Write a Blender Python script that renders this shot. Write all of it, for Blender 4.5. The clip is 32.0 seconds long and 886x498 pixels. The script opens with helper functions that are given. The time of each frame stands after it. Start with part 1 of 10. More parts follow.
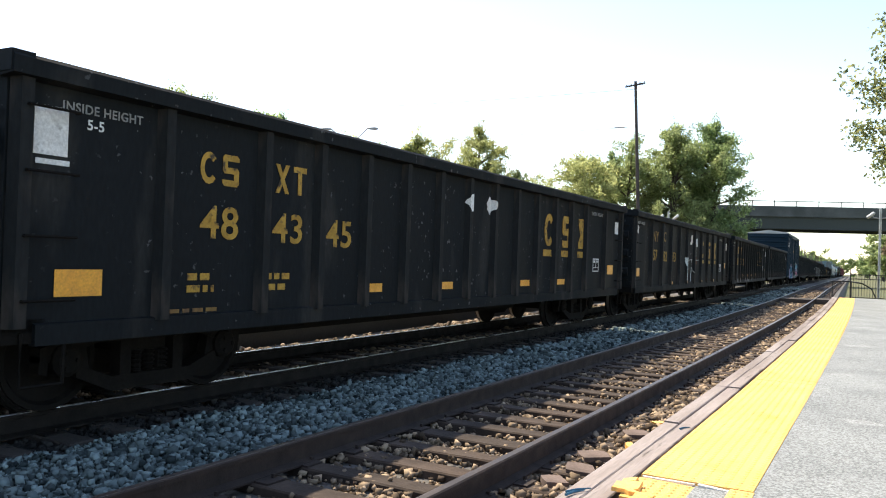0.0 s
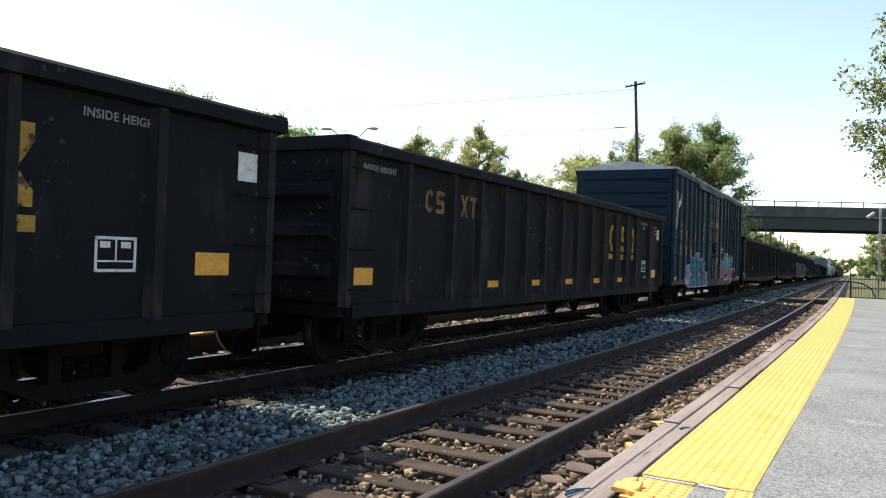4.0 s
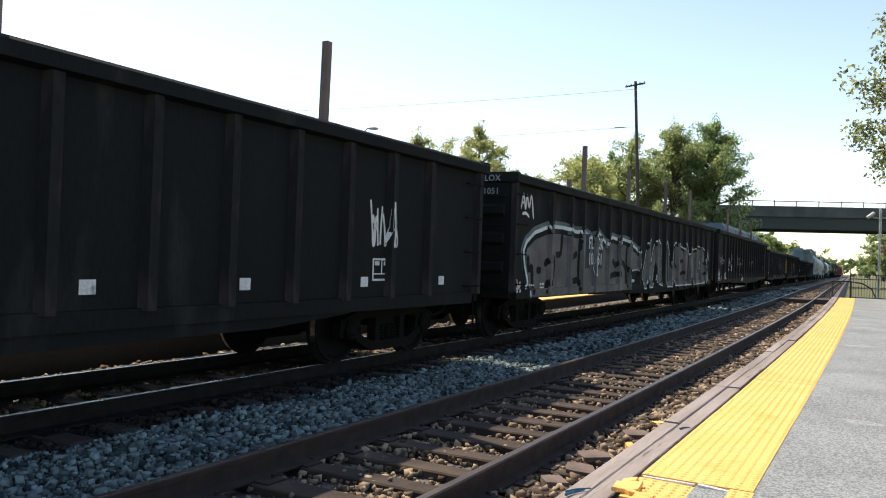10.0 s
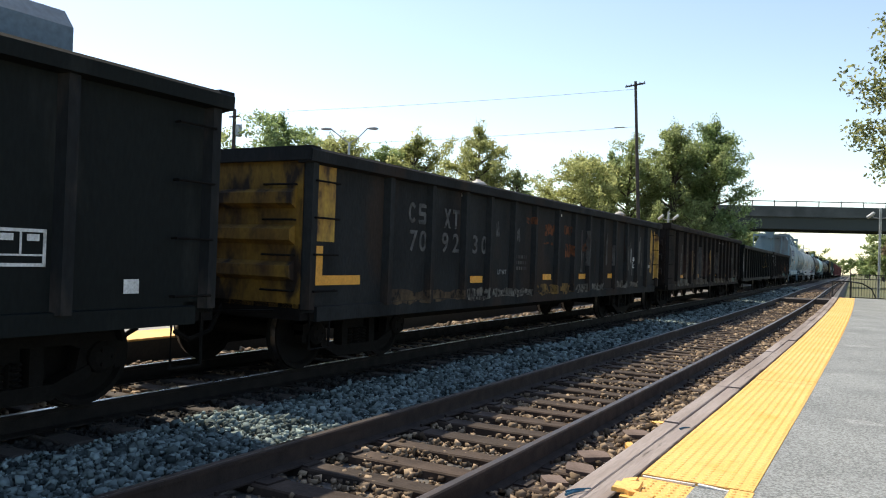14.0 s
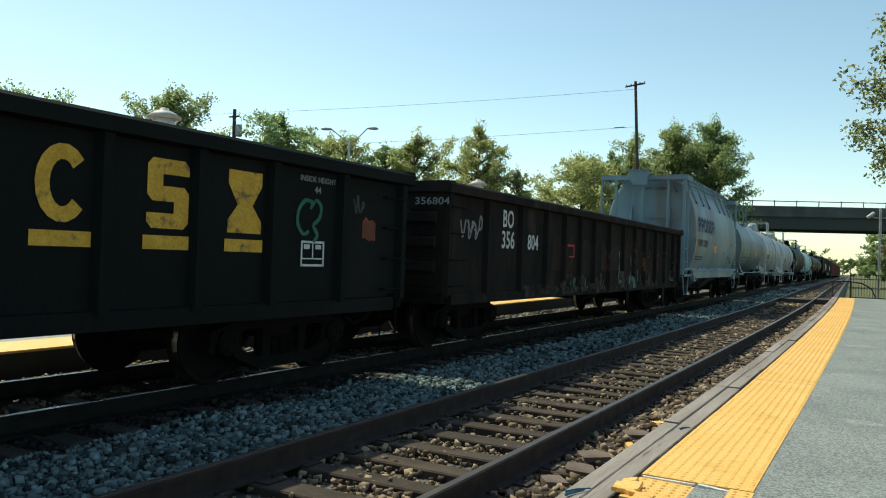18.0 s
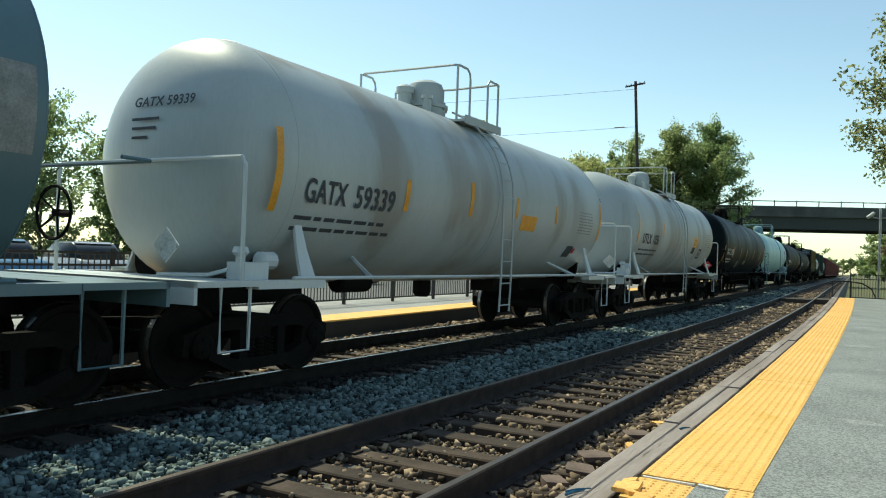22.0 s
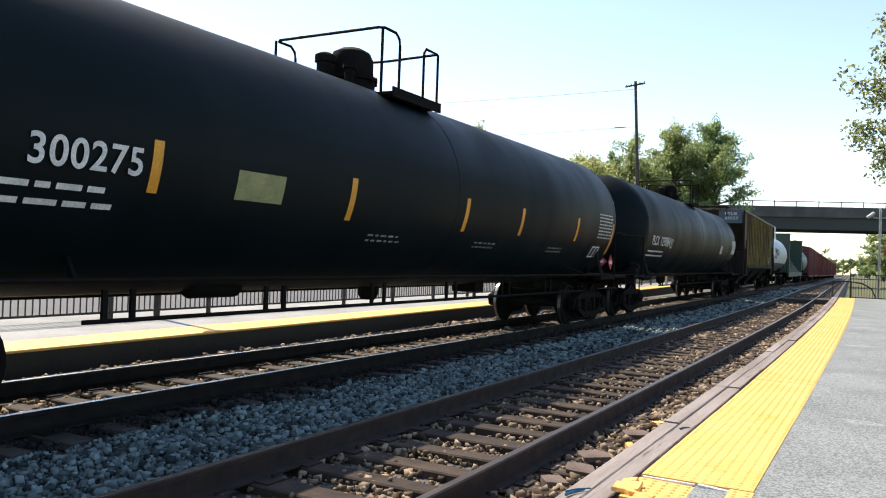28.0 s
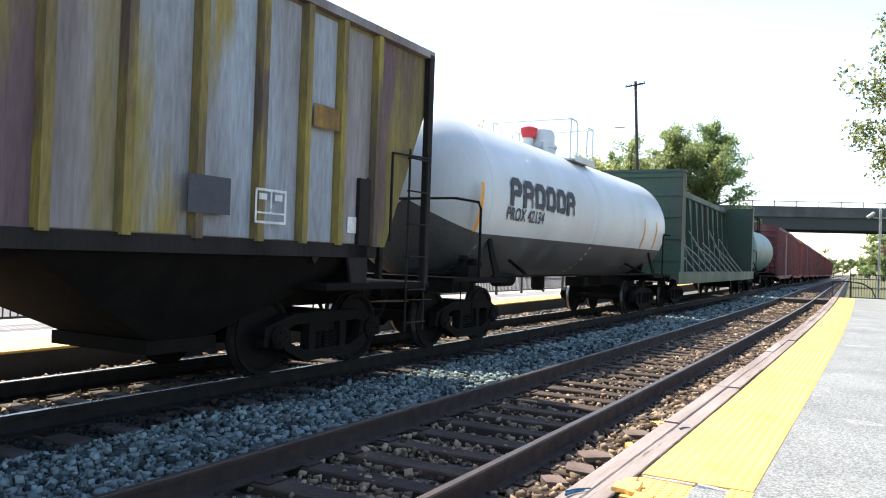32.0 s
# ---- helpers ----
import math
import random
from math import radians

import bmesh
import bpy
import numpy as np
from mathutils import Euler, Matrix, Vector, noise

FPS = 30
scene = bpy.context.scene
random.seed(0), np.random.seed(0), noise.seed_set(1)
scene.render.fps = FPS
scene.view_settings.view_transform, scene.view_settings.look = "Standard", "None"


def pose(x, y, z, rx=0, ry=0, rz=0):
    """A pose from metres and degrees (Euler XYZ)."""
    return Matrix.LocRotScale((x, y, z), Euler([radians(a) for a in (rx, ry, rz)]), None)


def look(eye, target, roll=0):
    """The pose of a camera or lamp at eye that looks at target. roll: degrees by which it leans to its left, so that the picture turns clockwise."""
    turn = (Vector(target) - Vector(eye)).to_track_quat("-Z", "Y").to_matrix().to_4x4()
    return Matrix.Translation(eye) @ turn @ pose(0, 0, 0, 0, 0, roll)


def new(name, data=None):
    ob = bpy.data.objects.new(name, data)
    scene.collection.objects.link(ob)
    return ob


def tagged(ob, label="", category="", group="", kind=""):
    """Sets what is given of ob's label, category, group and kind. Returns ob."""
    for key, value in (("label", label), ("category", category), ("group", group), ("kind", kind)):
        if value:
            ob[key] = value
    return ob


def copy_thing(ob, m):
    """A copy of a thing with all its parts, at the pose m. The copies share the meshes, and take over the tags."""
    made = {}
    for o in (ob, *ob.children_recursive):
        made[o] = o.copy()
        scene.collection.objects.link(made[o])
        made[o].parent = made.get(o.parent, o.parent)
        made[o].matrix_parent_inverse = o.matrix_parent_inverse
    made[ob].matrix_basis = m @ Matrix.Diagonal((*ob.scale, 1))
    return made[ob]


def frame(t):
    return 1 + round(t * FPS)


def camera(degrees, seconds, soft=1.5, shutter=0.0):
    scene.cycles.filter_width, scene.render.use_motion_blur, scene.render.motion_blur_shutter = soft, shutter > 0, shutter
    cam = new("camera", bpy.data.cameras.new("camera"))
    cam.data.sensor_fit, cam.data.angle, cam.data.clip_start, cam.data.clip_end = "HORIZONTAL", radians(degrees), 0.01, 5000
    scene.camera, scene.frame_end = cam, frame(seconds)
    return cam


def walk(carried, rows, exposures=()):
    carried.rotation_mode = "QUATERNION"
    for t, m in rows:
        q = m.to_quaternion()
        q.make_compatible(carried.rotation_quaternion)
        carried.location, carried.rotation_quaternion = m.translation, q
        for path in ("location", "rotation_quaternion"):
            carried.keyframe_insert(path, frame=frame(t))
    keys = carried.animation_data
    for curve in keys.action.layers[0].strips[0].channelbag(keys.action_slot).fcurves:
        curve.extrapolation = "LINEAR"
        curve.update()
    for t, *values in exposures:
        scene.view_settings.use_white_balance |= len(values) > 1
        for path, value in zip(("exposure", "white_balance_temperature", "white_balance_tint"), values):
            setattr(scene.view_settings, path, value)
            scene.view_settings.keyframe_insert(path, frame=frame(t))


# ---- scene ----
EYE = Vector((0.0, 0.0, 1.431))
AIM = Vector((-math.sin(radians(29.04)) * math.cos(radians(0.54)), math.cos(radians(29.04)) * math.cos(radians(0.54)), math.sin(radians(0.54))))
VIEW = look(EYE, EYE + AIM, 1.99)
# the clip's camera opens and closes its iris as dark and pale wagons pass
EXPO = [(t, ev - 0.07, k, tint) for t, ev, k, tint in (
    (0, 0.98, 7200, 11), (1, 0.42, 7300, 13), (2, 0.33, 7100, 9), (3, 0.38, 7200, 10), (5.5, 0.92, 6900, 11), (6, 0.92, 6900, 11), (7, 0.94, 7000, 11), (9, 0.58, 7300, 13), (11, 0.53, 7100, 10), (13, 0.55, 7300, 12),
    (14, 0.41, 7100, 10), (17, 0.08, 7050, -7), (18, -0.01, 7050, -9), (19, 0.08, 7050, -8), (20, 0.40, 7200, 13), (21, 0.42, 7200, 13), (22, 0.09, 7050, -9), (23, -0.01, 7050, -10), (24, 0.09, 7050, -9), (25, 0.43, 7300, 12), (28, 0.65, 6950, 11), (31, 1.15, 6850, 12), (32, 1.20, 6850, 12))]
cam = camera(58.81, 32.0, soft=1.1)
walk(cam, [(0, VIEW), (32, VIEW)], EXPO)

# ---- light ----
SUN_TO = Vector((-1.0, 0.36, 1.43)).normalized()
world = bpy.data.worlds.new("sky")
scene.world = world
world.use_nodes = True
wn = world.node_tree.nodes
sky = wn.new("ShaderNodeTexSky")
sky.sky_type = "NISHITA"
sky.sun_disc = False
sky.sun_elevation = math.asin(SUN_TO.z)
sky.sun_rotation = math.atan2(SUN_TO.x, SUN_TO.y)
sky.air_density, sky.dust_density, sky.ozone_density = 1.1, 1.7, 0.3
sky.altitude = 1500
wn["Background"].inputs["Strength"].default_value = 0.185
world.node_tree.links.new(sky.outputs[0], wn["Background"].inputs["Color"])
sun = new("sun", bpy.data.lights.new("sun", "SUN"))
sun.data.energy, sun.data.angle, sun.data.color = 5.0, radians(0.53), (1.0, 0.93, 0.80)
sun.matrix_world = look(SUN_TO * 100, (0, 0, 0))


# ---- materials ----
def shader(name, c1, c2, scale=3.0, rough=0.7, metal=0.0, bump=0.15, fine=40.0, streak=1.0, var=0.0, spec=0.5, grime=None, gscale=0.6, gcut=0.55, amp=0.24, along=1.0, crisp=0.25, specks=None, scut=0.645):
    """Two tones mixed by coarse noise, a fine grain over both, an optional third tone in patches, and relief from the grain."""
    m = bpy.data.materials.new(name)
    m.use_nodes = True
    t, n = m.node_tree, m.node_tree.nodes
    b = n["Principled BSDF"]
    co = n.new("ShaderNodeTexCoord")
    mp = n.new("ShaderNodeMapping")
    mp.inputs["Scale"].default_value = (1, along, streak)
    t.links.new(co.outputs["Object"], mp.inputs[0])

    def noi(s, det):
        k = n.new("ShaderNodeTexNoise")
        k.inputs["Scale"].default_value, k.inputs["Detail"].default_value = s, det
        t.links.new(mp.outputs[0], k.inputs["Vector"])
        return k

    def mix(fac, a, c, mode="MIX"):
        k = n.new("ShaderNodeMix")
        k.data_type, k.blend_type = "RGBA", mode
        for value, socket in ((fac, k.inputs[0]), (a, k.inputs[6]), (c, k.inputs[7])):
            if isinstance(value, (tuple, float, int)):
                socket.default_value = (*value, 1) if isinstance(value, tuple) else value
            else:
                t.links.new(value, socket)
        return k.outputs[2]

    def ramp(src, a, c, lo=0.0, hi=1.0):
        k = n.new("ShaderNodeMapRange")
        k.inputs[1].default_value, k.inputs[2].default_value = a, c
        k.inputs[3].default_value, k.inputs[4].default_value = lo, hi
        t.links.new(src, k.inputs[0])
        return k.outputs[0]

    big, small = noi(scale, 4), noi(fine, 3)
    col = mix(ramp(big.outputs[0], 0.35, 0.65), c1, c2)
    if grime:
        col = mix(ramp(noi(gscale, 6).outputs[0], gcut, gcut + 0.1), col, grime)
    if specks:
        chips = n.new("ShaderNodeMath")
        chips.operation = "MULTIPLY"
        flecks = noi(13.0, 3)
        t.links.new(co.outputs["Object"], flecks.inputs["Vector"])
        t.links.new(ramp(flecks.outputs[0], scut, scut + 0.03), chips.inputs[0])
        t.links.new(ramp(noi(0.9, 3).outputs[0], 0.42, 0.6), chips.inputs[1])
        col = mix(chips.outputs[0], col, specks)
    grain = ramp(small.outputs[0], 0.5 - crisp, 0.5 + crisp, 1 - amp, 1 + amp * 0.85)
    if var:
        info = n.new("ShaderNodeObjectInfo")
        k = n.new("ShaderNodeMath")
        k.operation = "MULTIPLY"
        t.links.new(grain, k.inputs[0])
        t.links.new(ramp(info.outputs["Random"], 0, 1, 1 - var, 1 + var), k.inputs[1])
        grain = k.outputs[0]
    hsv = n.new("ShaderNodeHueSaturation")
    t.links.new(col, hsv.inputs["Color"])
    t.links.new(grain, hsv.inputs["Value"])
    t.links.new(hsv.outputs[0], b.inputs["Base Color"])
    t.links.new(ramp(big.outputs[0], 0.3, 0.7, max(0.02, rough - 0.1), min(1, rough + 0.1)), b.inputs["Roughness"])
    b.inputs["Metallic"].default_value = metal
    b.inputs["Specular IOR Level"].default_value = spec
    if bump:
        bp = n.new("ShaderNodeBump")
        bp.inputs["Strength"].default_value, bp.inputs["Distance"].default_value = bump, 0.01
        t.links.new(small.outputs[0], bp.inputs["Height"])
        t.links.new(bp.outputs[0], b.inputs["Normal"])
    return m


def island(name, dark, light, rough=0.9, trans=0.0):
    """Stones or leaves, each piece with a tone of its own."""
    m = bpy.data.materials.new(name)
    m.use_nodes = True
    t, n = m.node_tree, m.node_tree.nodes
    b = n["Principled BSDF"]
    g = n.new("ShaderNodeNewGeometry")
    r = n.new("ShaderNodeValToRGB")
    r.color_ramp.elements[0].color, r.color_ramp.elements[1].color = (*dark, 1), (*light, 1)
    t.links.new(g.outputs["Random Per Island"], r.inputs[0])
    t.links.new(r.outputs[0], b.inputs["Base Color"])
    b.inputs["Roughness"].default_value = rough
    b.inputs["Specular IOR Level"].default_value = 0.25
    if trans:
        tr = n.new("ShaderNodeBsdfTranslucent")
        t.links.new(r.outputs[0], tr.inputs[0])
        mx = n.new("ShaderNodeMixShader")
        mx.inputs[0].default_value = trans
        t.links.new(b.outputs[0], mx.inputs[1])
        t.links.new(tr.outputs[0], mx.inputs[2])
        t.links.new(mx.outputs[0], n["Material Output"].inputs[0])
    return m


M_BLACK = shader("car_black_paint", (0.0056, 0.0080, 0.0080), (0.0092, 0.0118, 0.0116), 1.2, 0.75, 0, 0.12, 30, 0.3, grime=(0.021, 0.023, 0.022), gcut=0.57, gscale=1.3, spec=0.12)
M_BLACKWORN = shader("chipped_black_car_paint", (0.0052, 0.0074, 0.0090), (0.0088, 0.0112, 0.0130), 1.2, 0.75, 0, 0.12, 30, 0.3, grime=(0.023, 0.024, 0.024), gcut=0.57, gscale=1.3, spec=0.12, specks=(0.085, 0.09, 0.095), scut=0.67)
M_DARKGREEN = shader("car_dark_green_paint", (0.0036, 0.0052, 0.0056), (0.0055, 0.0072, 0.0074), 1.2, 0.7, 0, 0.1, 30, 0.3, grime=(0.018, 0.014, 0.011), gcut=0.6, spec=0.12)
M_BLUE = shader("boxcar_blue_paint", (0.0052, 0.0195, 0.034), (0.0080, 0.0245, 0.041), 1.0, 0.55, 0, 0.1, 30, 0.3, grime=(0.015, 0.025, 0.032), gcut=0.58, spec=0.13)
M_RUST = shader("rusted_brown_steel", (0.019, 0.013, 0.0105), (0.0105, 0.0105, 0.0105), 3.0, 0.85, 0, 0.3, 30, 0.35, grime=(0.040, 0.031, 0.024), gcut=0.60, gscale=1.6, spec=0.15)
M_GREYRUST = shader("worn_grey_black_paint", (0.018, 0.0205, 0.0215), (0.0125, 0.0135, 0.014), 1.6, 0.85, 0, 0.3, 30, 0.4, grime=(0.028, 0.021, 0.017), gcut=0.56, gscale=0.9, spec=0.15)
M_RUSTYEL = shader("rust_worn_yellow_paint", (0.26, 0.15, 0.025), (0.09, 0.05, 0.025), 3.5, 0.8, 0, 0.3, 30, 0.4)
M_YELFLAKE = shader("flaking_yellow_corner_paint", (0.40, 0.24, 0.035), (0.20, 0.11, 0.03), 5.0, 0.8, 0, 0.3, 30, 0.6, grime=(0.05, 0.03, 0.018), gscale=5.0, gcut=0.55)
M_RUSTEND = shader("rust_eaten_yellow_paint", (0.20, 0.115, 0.02), (0.055, 0.030, 0.017), 3.0, 0.8, 0, 0.3, 30, 0.5, grime=(0.022, 0.015, 0.012), gscale=3.2, gcut=0.50, spec=0.2)
M_GREY = shader("hopper_grey_paint", (0.17, 0.27, 0.32), (0.14, 0.225, 0.27), 1.0, 0.5, 0, 0.05, 30, 0.3, grime=(0.15, 0.17, 0.175), gcut=0.58, amp=0.04)
M_GREYDIRTY = shader("grimy_grey_hopper_paint", (0.10, 0.125, 0.14), (0.065, 0.078, 0.085), 2.5, 0.7, 0, 0.1, 30, 0.5, grime=(0.04, 0.042, 0.042), gcut=0.52, gscale=1.8, spec=0.2)
M_NOTICE = shader("pale_yellow_notice", (0.27, 0.28, 0.12), (0.20, 0.21, 0.10), 5.0, 0.6, 0, 0.03, 40)
M_CREAM = shader("cream_seam_sealer", (0.40, 0.37, 0.30), (0.30, 0.29, 0.25), 3.0, 0.7, 0, 0.1, 30)
M_TANKGREY = shader("tank_blue_grey_paint", (0.092, 0.158, 0.19), (0.074, 0.13, 0.158), 0.8, 0.4, 0, 0.04, 30, 0.3, grime=(0.10, 0.10, 0.10), gcut=0.62, amp=0.04)
M_TANKWHITE = shader("tank_white_paint", (0.53, 0.57, 0.58), (0.47, 0.51, 0.52), 0.8, 0.42, 0, 0.04, 30, 0.16, grime=(0.47, 0.465, 0.44), gcut=0.64, gscale=0.9, amp=0.04)
M_TANKDULL = shader("dirty_white_tank_paint", (0.41, 0.45, 0.455), (0.34, 0.375, 0.38), 0.8, 0.42, 0, 0.04, 30, 0.16, grime=(0.27, 0.265, 0.245), gcut=0.56, gscale=0.8, amp=0.05)
M_TANKMINT = shader("tank_pale_green_paint", (0.44, 0.66, 0.64), (0.38, 0.59, 0.58), 0.8, 0.42, 0, 0.04, 30, 0.3, grime=(0.42, 0.45, 0.43), gcut=0.62, amp=0.04)
M_TANKBLACK = shader("tank_black_paint", (0.0026, 0.0066, 0.0084), (0.0040, 0.0086, 0.0106), 0.8, 0.45, 0, 0.05, 30, 0.3, grime=(0.0065, 0.0110, 0.0125), gcut=0.62, amp=0.04, spec=0.08)
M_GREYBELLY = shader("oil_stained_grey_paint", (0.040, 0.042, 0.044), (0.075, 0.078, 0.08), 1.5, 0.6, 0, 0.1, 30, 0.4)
M_TEAL = shader("tank_teal_paint", (0.10, 0.17, 0.17), (0.13, 0.21, 0.20), 0.8, 0.45, 0, 0.05, 30, amp=0.04)
M_YELLOWHOP = shader("faded_yellow_hopper_paint", (0.205, 0.17, 0.045), (0.10, 0.076, 0.06), 2.4, 0.75, 0, 0.15, 30, 0.14, grime=(0.115, 0.078, 0.084), gcut=0.50, gscale=1.3, spec=0.25)
M_YELLOWRIB = shader("yellow_hopper_rib_paint", (0.25, 0.20, 0.05), (0.135, 0.105, 0.055), 3.0, 0.75, 0, 0.15, 30, 0.2, spec=0.2, grime=(0.10, 0.075, 0.06), gscale=2.0, gcut=0.52)
M_MAUVEHOP = shader("faded_grey_brown_hopper_paint", (0.14, 0.115, 0.108), (0.27, 0.262, 0.262), 1.6, 0.75, 0, 0.15, 30, 0.12, grime=(0.19, 0.155, 0.07), gcut=0.56, gscale=1.0)
M_PALEHOP = shader("flaking_blue_grey_hopper_paint", (0.27, 0.31, 0.35), (0.19, 0.185, 0.185), 1.8, 0.7, 0, 0.15, 30, 0.15, grime=(0.24, 0.19, 0.055), gcut=0.575, gscale=1.5, spec=0.25)
M_BROWN = shader("hopper_brown_primer", (0.019, 0.0155, 0.0145), (0.013, 0.0115, 0.011), 2.0, 0.8, 0, 0.2, 30, 0.4, spec=0.2)
M_GREEN = shader("flatcar_green_paint", (0.020, 0.055, 0.038), (0.028, 0.066, 0.046), 1.0, 0.6, 0, 0.1, 30, 0.3, grime=(0.05, 0.05, 0.04), gcut=0.6)
M_MAROON = shader("boxcar_maroon_paint", (0.14, 0.028, 0.032), (0.10, 0.026, 0.028), 1.0, 0.65, 0, 0.1, 30, 0.3, grime=(0.12, 0.08, 0.075), gcut=0.58)
M_RED = shader("boxcar_red_paint", (0.22, 0.035, 0.03), (0.16, 0.03, 0.028), 1.0, 0.65, 0, 0.1, 30, 0.3, grime=(0.14, 0.08, 0.07), gcut=0.58)
# Shade under the wagons is put into these near-black grime and steel colours.
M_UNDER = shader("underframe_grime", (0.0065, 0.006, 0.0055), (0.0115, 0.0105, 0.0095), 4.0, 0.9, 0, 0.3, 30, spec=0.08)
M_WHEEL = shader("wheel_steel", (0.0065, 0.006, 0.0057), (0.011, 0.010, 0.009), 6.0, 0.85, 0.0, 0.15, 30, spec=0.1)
M_TREAD = shader("polished_wheel_tread", (0.26, 0.255, 0.25), (0.20, 0.195, 0.19), 8.0, 0.35, 1.0, 0.02, 60)
M_YELPAINT = shader("yellow_lettering_paint", (0.62, 0.36, 0.035), (0.52, 0.29, 0.03), 6.0, 0.7, 0, 0.05, 50, grime=(0.20, 0.13, 0.04), gscale=9, gcut=0.60)
M_YELWORN = shader("worn_yellow_lettering_paint", (0.40, 0.235, 0.028), (0.28, 0.16, 0.022), 6.0, 0.75, 0, 0.05, 50, grime=(0.035, 0.024, 0.014), gscale=11, gcut=0.555)
# Lighter than the wall paint: the ribs' lit faces are put into the colour.
M_RIBLIT = shader("rubbed_black_rib_paint", (0.0085, 0.0105, 0.012), (0.015, 0.0165, 0.017), 2.5, 0.75, 0, 0.12, 30, 0.3, grime=(0.034, 0.030, 0.027), gcut=0.58, gscale=2.2, spec=0.14)
M_ORANGE = shader("amber_reflector", (0.69, 0.31, 0.02), (0.60, 0.26, 0.02), 6.0, 0.4, 0, 0.05, 50)
M_WHITEPAINT = shader("white_lettering_paint", (0.66, 0.67, 0.66), (0.52, 0.53, 0.52), 6.0, 0.7, 0, 0.05, 50, grime=(0.30, 0.30, 0.29), gscale=9, gcut=0.62)
M_GREYPAINT = shader("faded_grey_lettering_paint", (0.24, 0.25, 0.25), (0.17, 0.18, 0.18), 6.0, 0.7, 0, 0.05, 50)
M_DARKPAINT = shader("black_lettering_paint", (0.03, 0.035, 0.045), (0.05, 0.055, 0.065), 6.0, 0.7, 0, 0.05, 50)
M_BLUEPAINT = shader("blue_lettering_paint", (0.022, 0.045, 0.125), (0.03, 0.055, 0.14), 6.0, 0.7, 0, 0.05, 50)
M_REDPAINT = shader("red_placard_paint", (0.55, 0.03, 0.04), (0.45, 0.03, 0.04), 6.0, 0.6, 0, 0.05, 50)
M_SPRAYBLUE = shader("blue_spray_paint", (0.032, 0.135, 0.215), (0.055, 0.175, 0.265), 2.2, 0.7, 0, 0.03, 30, 0.6, grime=(0.018, 0.075, 0.15), gscale=1.6, gcut=0.56, spec=0.25)
M_SPRAYBLUELOW = shader("pale_blue_spray_paint", (0.055, 0.135, 0.20), (0.075, 0.16, 0.225), 2.2, 0.7, 0, 0.03, 30, 0.6, grime=(0.04, 0.095, 0.15), gscale=1.6, gcut=0.56, spec=0.25)
M_SPRAYSILVER = shader("silver_spray_paint", (0.09, 0.093, 0.095), (0.055, 0.057, 0.059), 2.0, 0.6, 0, 0.03, 30)
M_SPRAYLILAC = shader("lilac_spray_paint", (0.34, 0.305, 0.42), (0.25, 0.225, 0.34), 2.0, 0.7, 0, 0.03, 30, grime=(0.11, 0.11, 0.17), gscale=2.4, gcut=0.57)
M_SPRAYPALE = shader("pale_teal_spray_paint", (0.55, 0.63, 0.63), (0.42, 0.50, 0.51), 2.5, 0.7, 0, 0.03, 30)
M_SPRAYRED = shader("faded_orange_red_spray_paint", (0.23, 0.06, 0.022), (0.13, 0.038, 0.018), 3.0, 0.8, 0, 0.03, 40)
M_SPRAYHAZE = shader("thin_overspray", (0.10, 0.125, 0.13), (0.06, 0.075, 0.08), 3.0, 0.7, 0, 0.03, 40)
M_CHALK = shader("yellowish_chalk", (0.12, 0.115, 0.055), (0.05, 0.05, 0.035), 5.0, 0.9, 0, 0.05, 60, grime=(0.022, 0.024, 0.022), gscale=14, gcut=0.58, spec=0.15)
M_CHALKGREY = shader("grey_chalk", (0.10, 0.105, 0.10), (0.05, 0.053, 0.05), 5.0, 0.9, 0, 0.05, 60, grime=(0.022, 0.024, 0.022), gscale=14, gcut=0.6, spec=0.15)
M_FAINT = shader("worn_grey_spray_paint", (0.055, 0.055, 0.052), (0.03, 0.03, 0.029), 3.0, 0.8, 0, 0.03, 40, grime=(0.02, 0.017, 0.016), gscale=3.0, gcut=0.5)
M_FADEDMARK = shader("faded_grey_white_mark_paint", (0.085, 0.09, 0.09), (0.028, 0.029, 0.029), 7.0, 0.8, 0, 0.05, 50, grime=(0.016, 0.015, 0.014), gscale=10, gcut=0.55)
M_RUSTRED = shader("orange_red_rust_bloom", (0.15, 0.052, 0.02), (0.07, 0.028, 0.014), 5.0, 0.85, 0, 0.2, 40, 0.7, grime=(0.018, 0.015, 0.014), gscale=11, gcut=0.49, spec=0.15)
M_SILLTAN = shader("dirty_tan_sill_paint", (0.10, 0.068, 0.038), (0.045, 0.034, 0.025), 5.0, 0.85, 0, 0.2, 40, 0.8, grime=(0.016, 0.014, 0.013), gscale=9, gcut=0.49, spec=0.15)
M_SILLPALE = shader("dirty_pale_sill_paint", (0.15, 0.143, 0.125), (0.05, 0.045, 0.039), 6.0, 0.85, 0, 0.2, 40, 0.8, grime=(0.016, 0.014, 0.012), gscale=12, gcut=0.49, spec=0.15)
M_SILLYEL = shader("dirty_yellow_sill_paint", (0.20, 0.12, 0.034), (0.08, 0.055, 0.026), 5.0, 0.85, 0, 0.2, 40, 0.8, grime=(0.016, 0.014, 0.013), gscale=9, gcut=0.49, spec=0.15)
M_ENDBLUE = shader("blue_grey_end_panel", (0.06, 0.095, 0.125), (0.05, 0.08, 0.105), 1.5, 0.6, 0, 0.1, 30, 0.3)
M_SLOPE = shader("brown_slope_sheet", (0.027, 0.021, 0.018), (0.018, 0.015, 0.0135), 2.0, 0.8, 0, 0.2, 30, 0.4, spec=0.2)
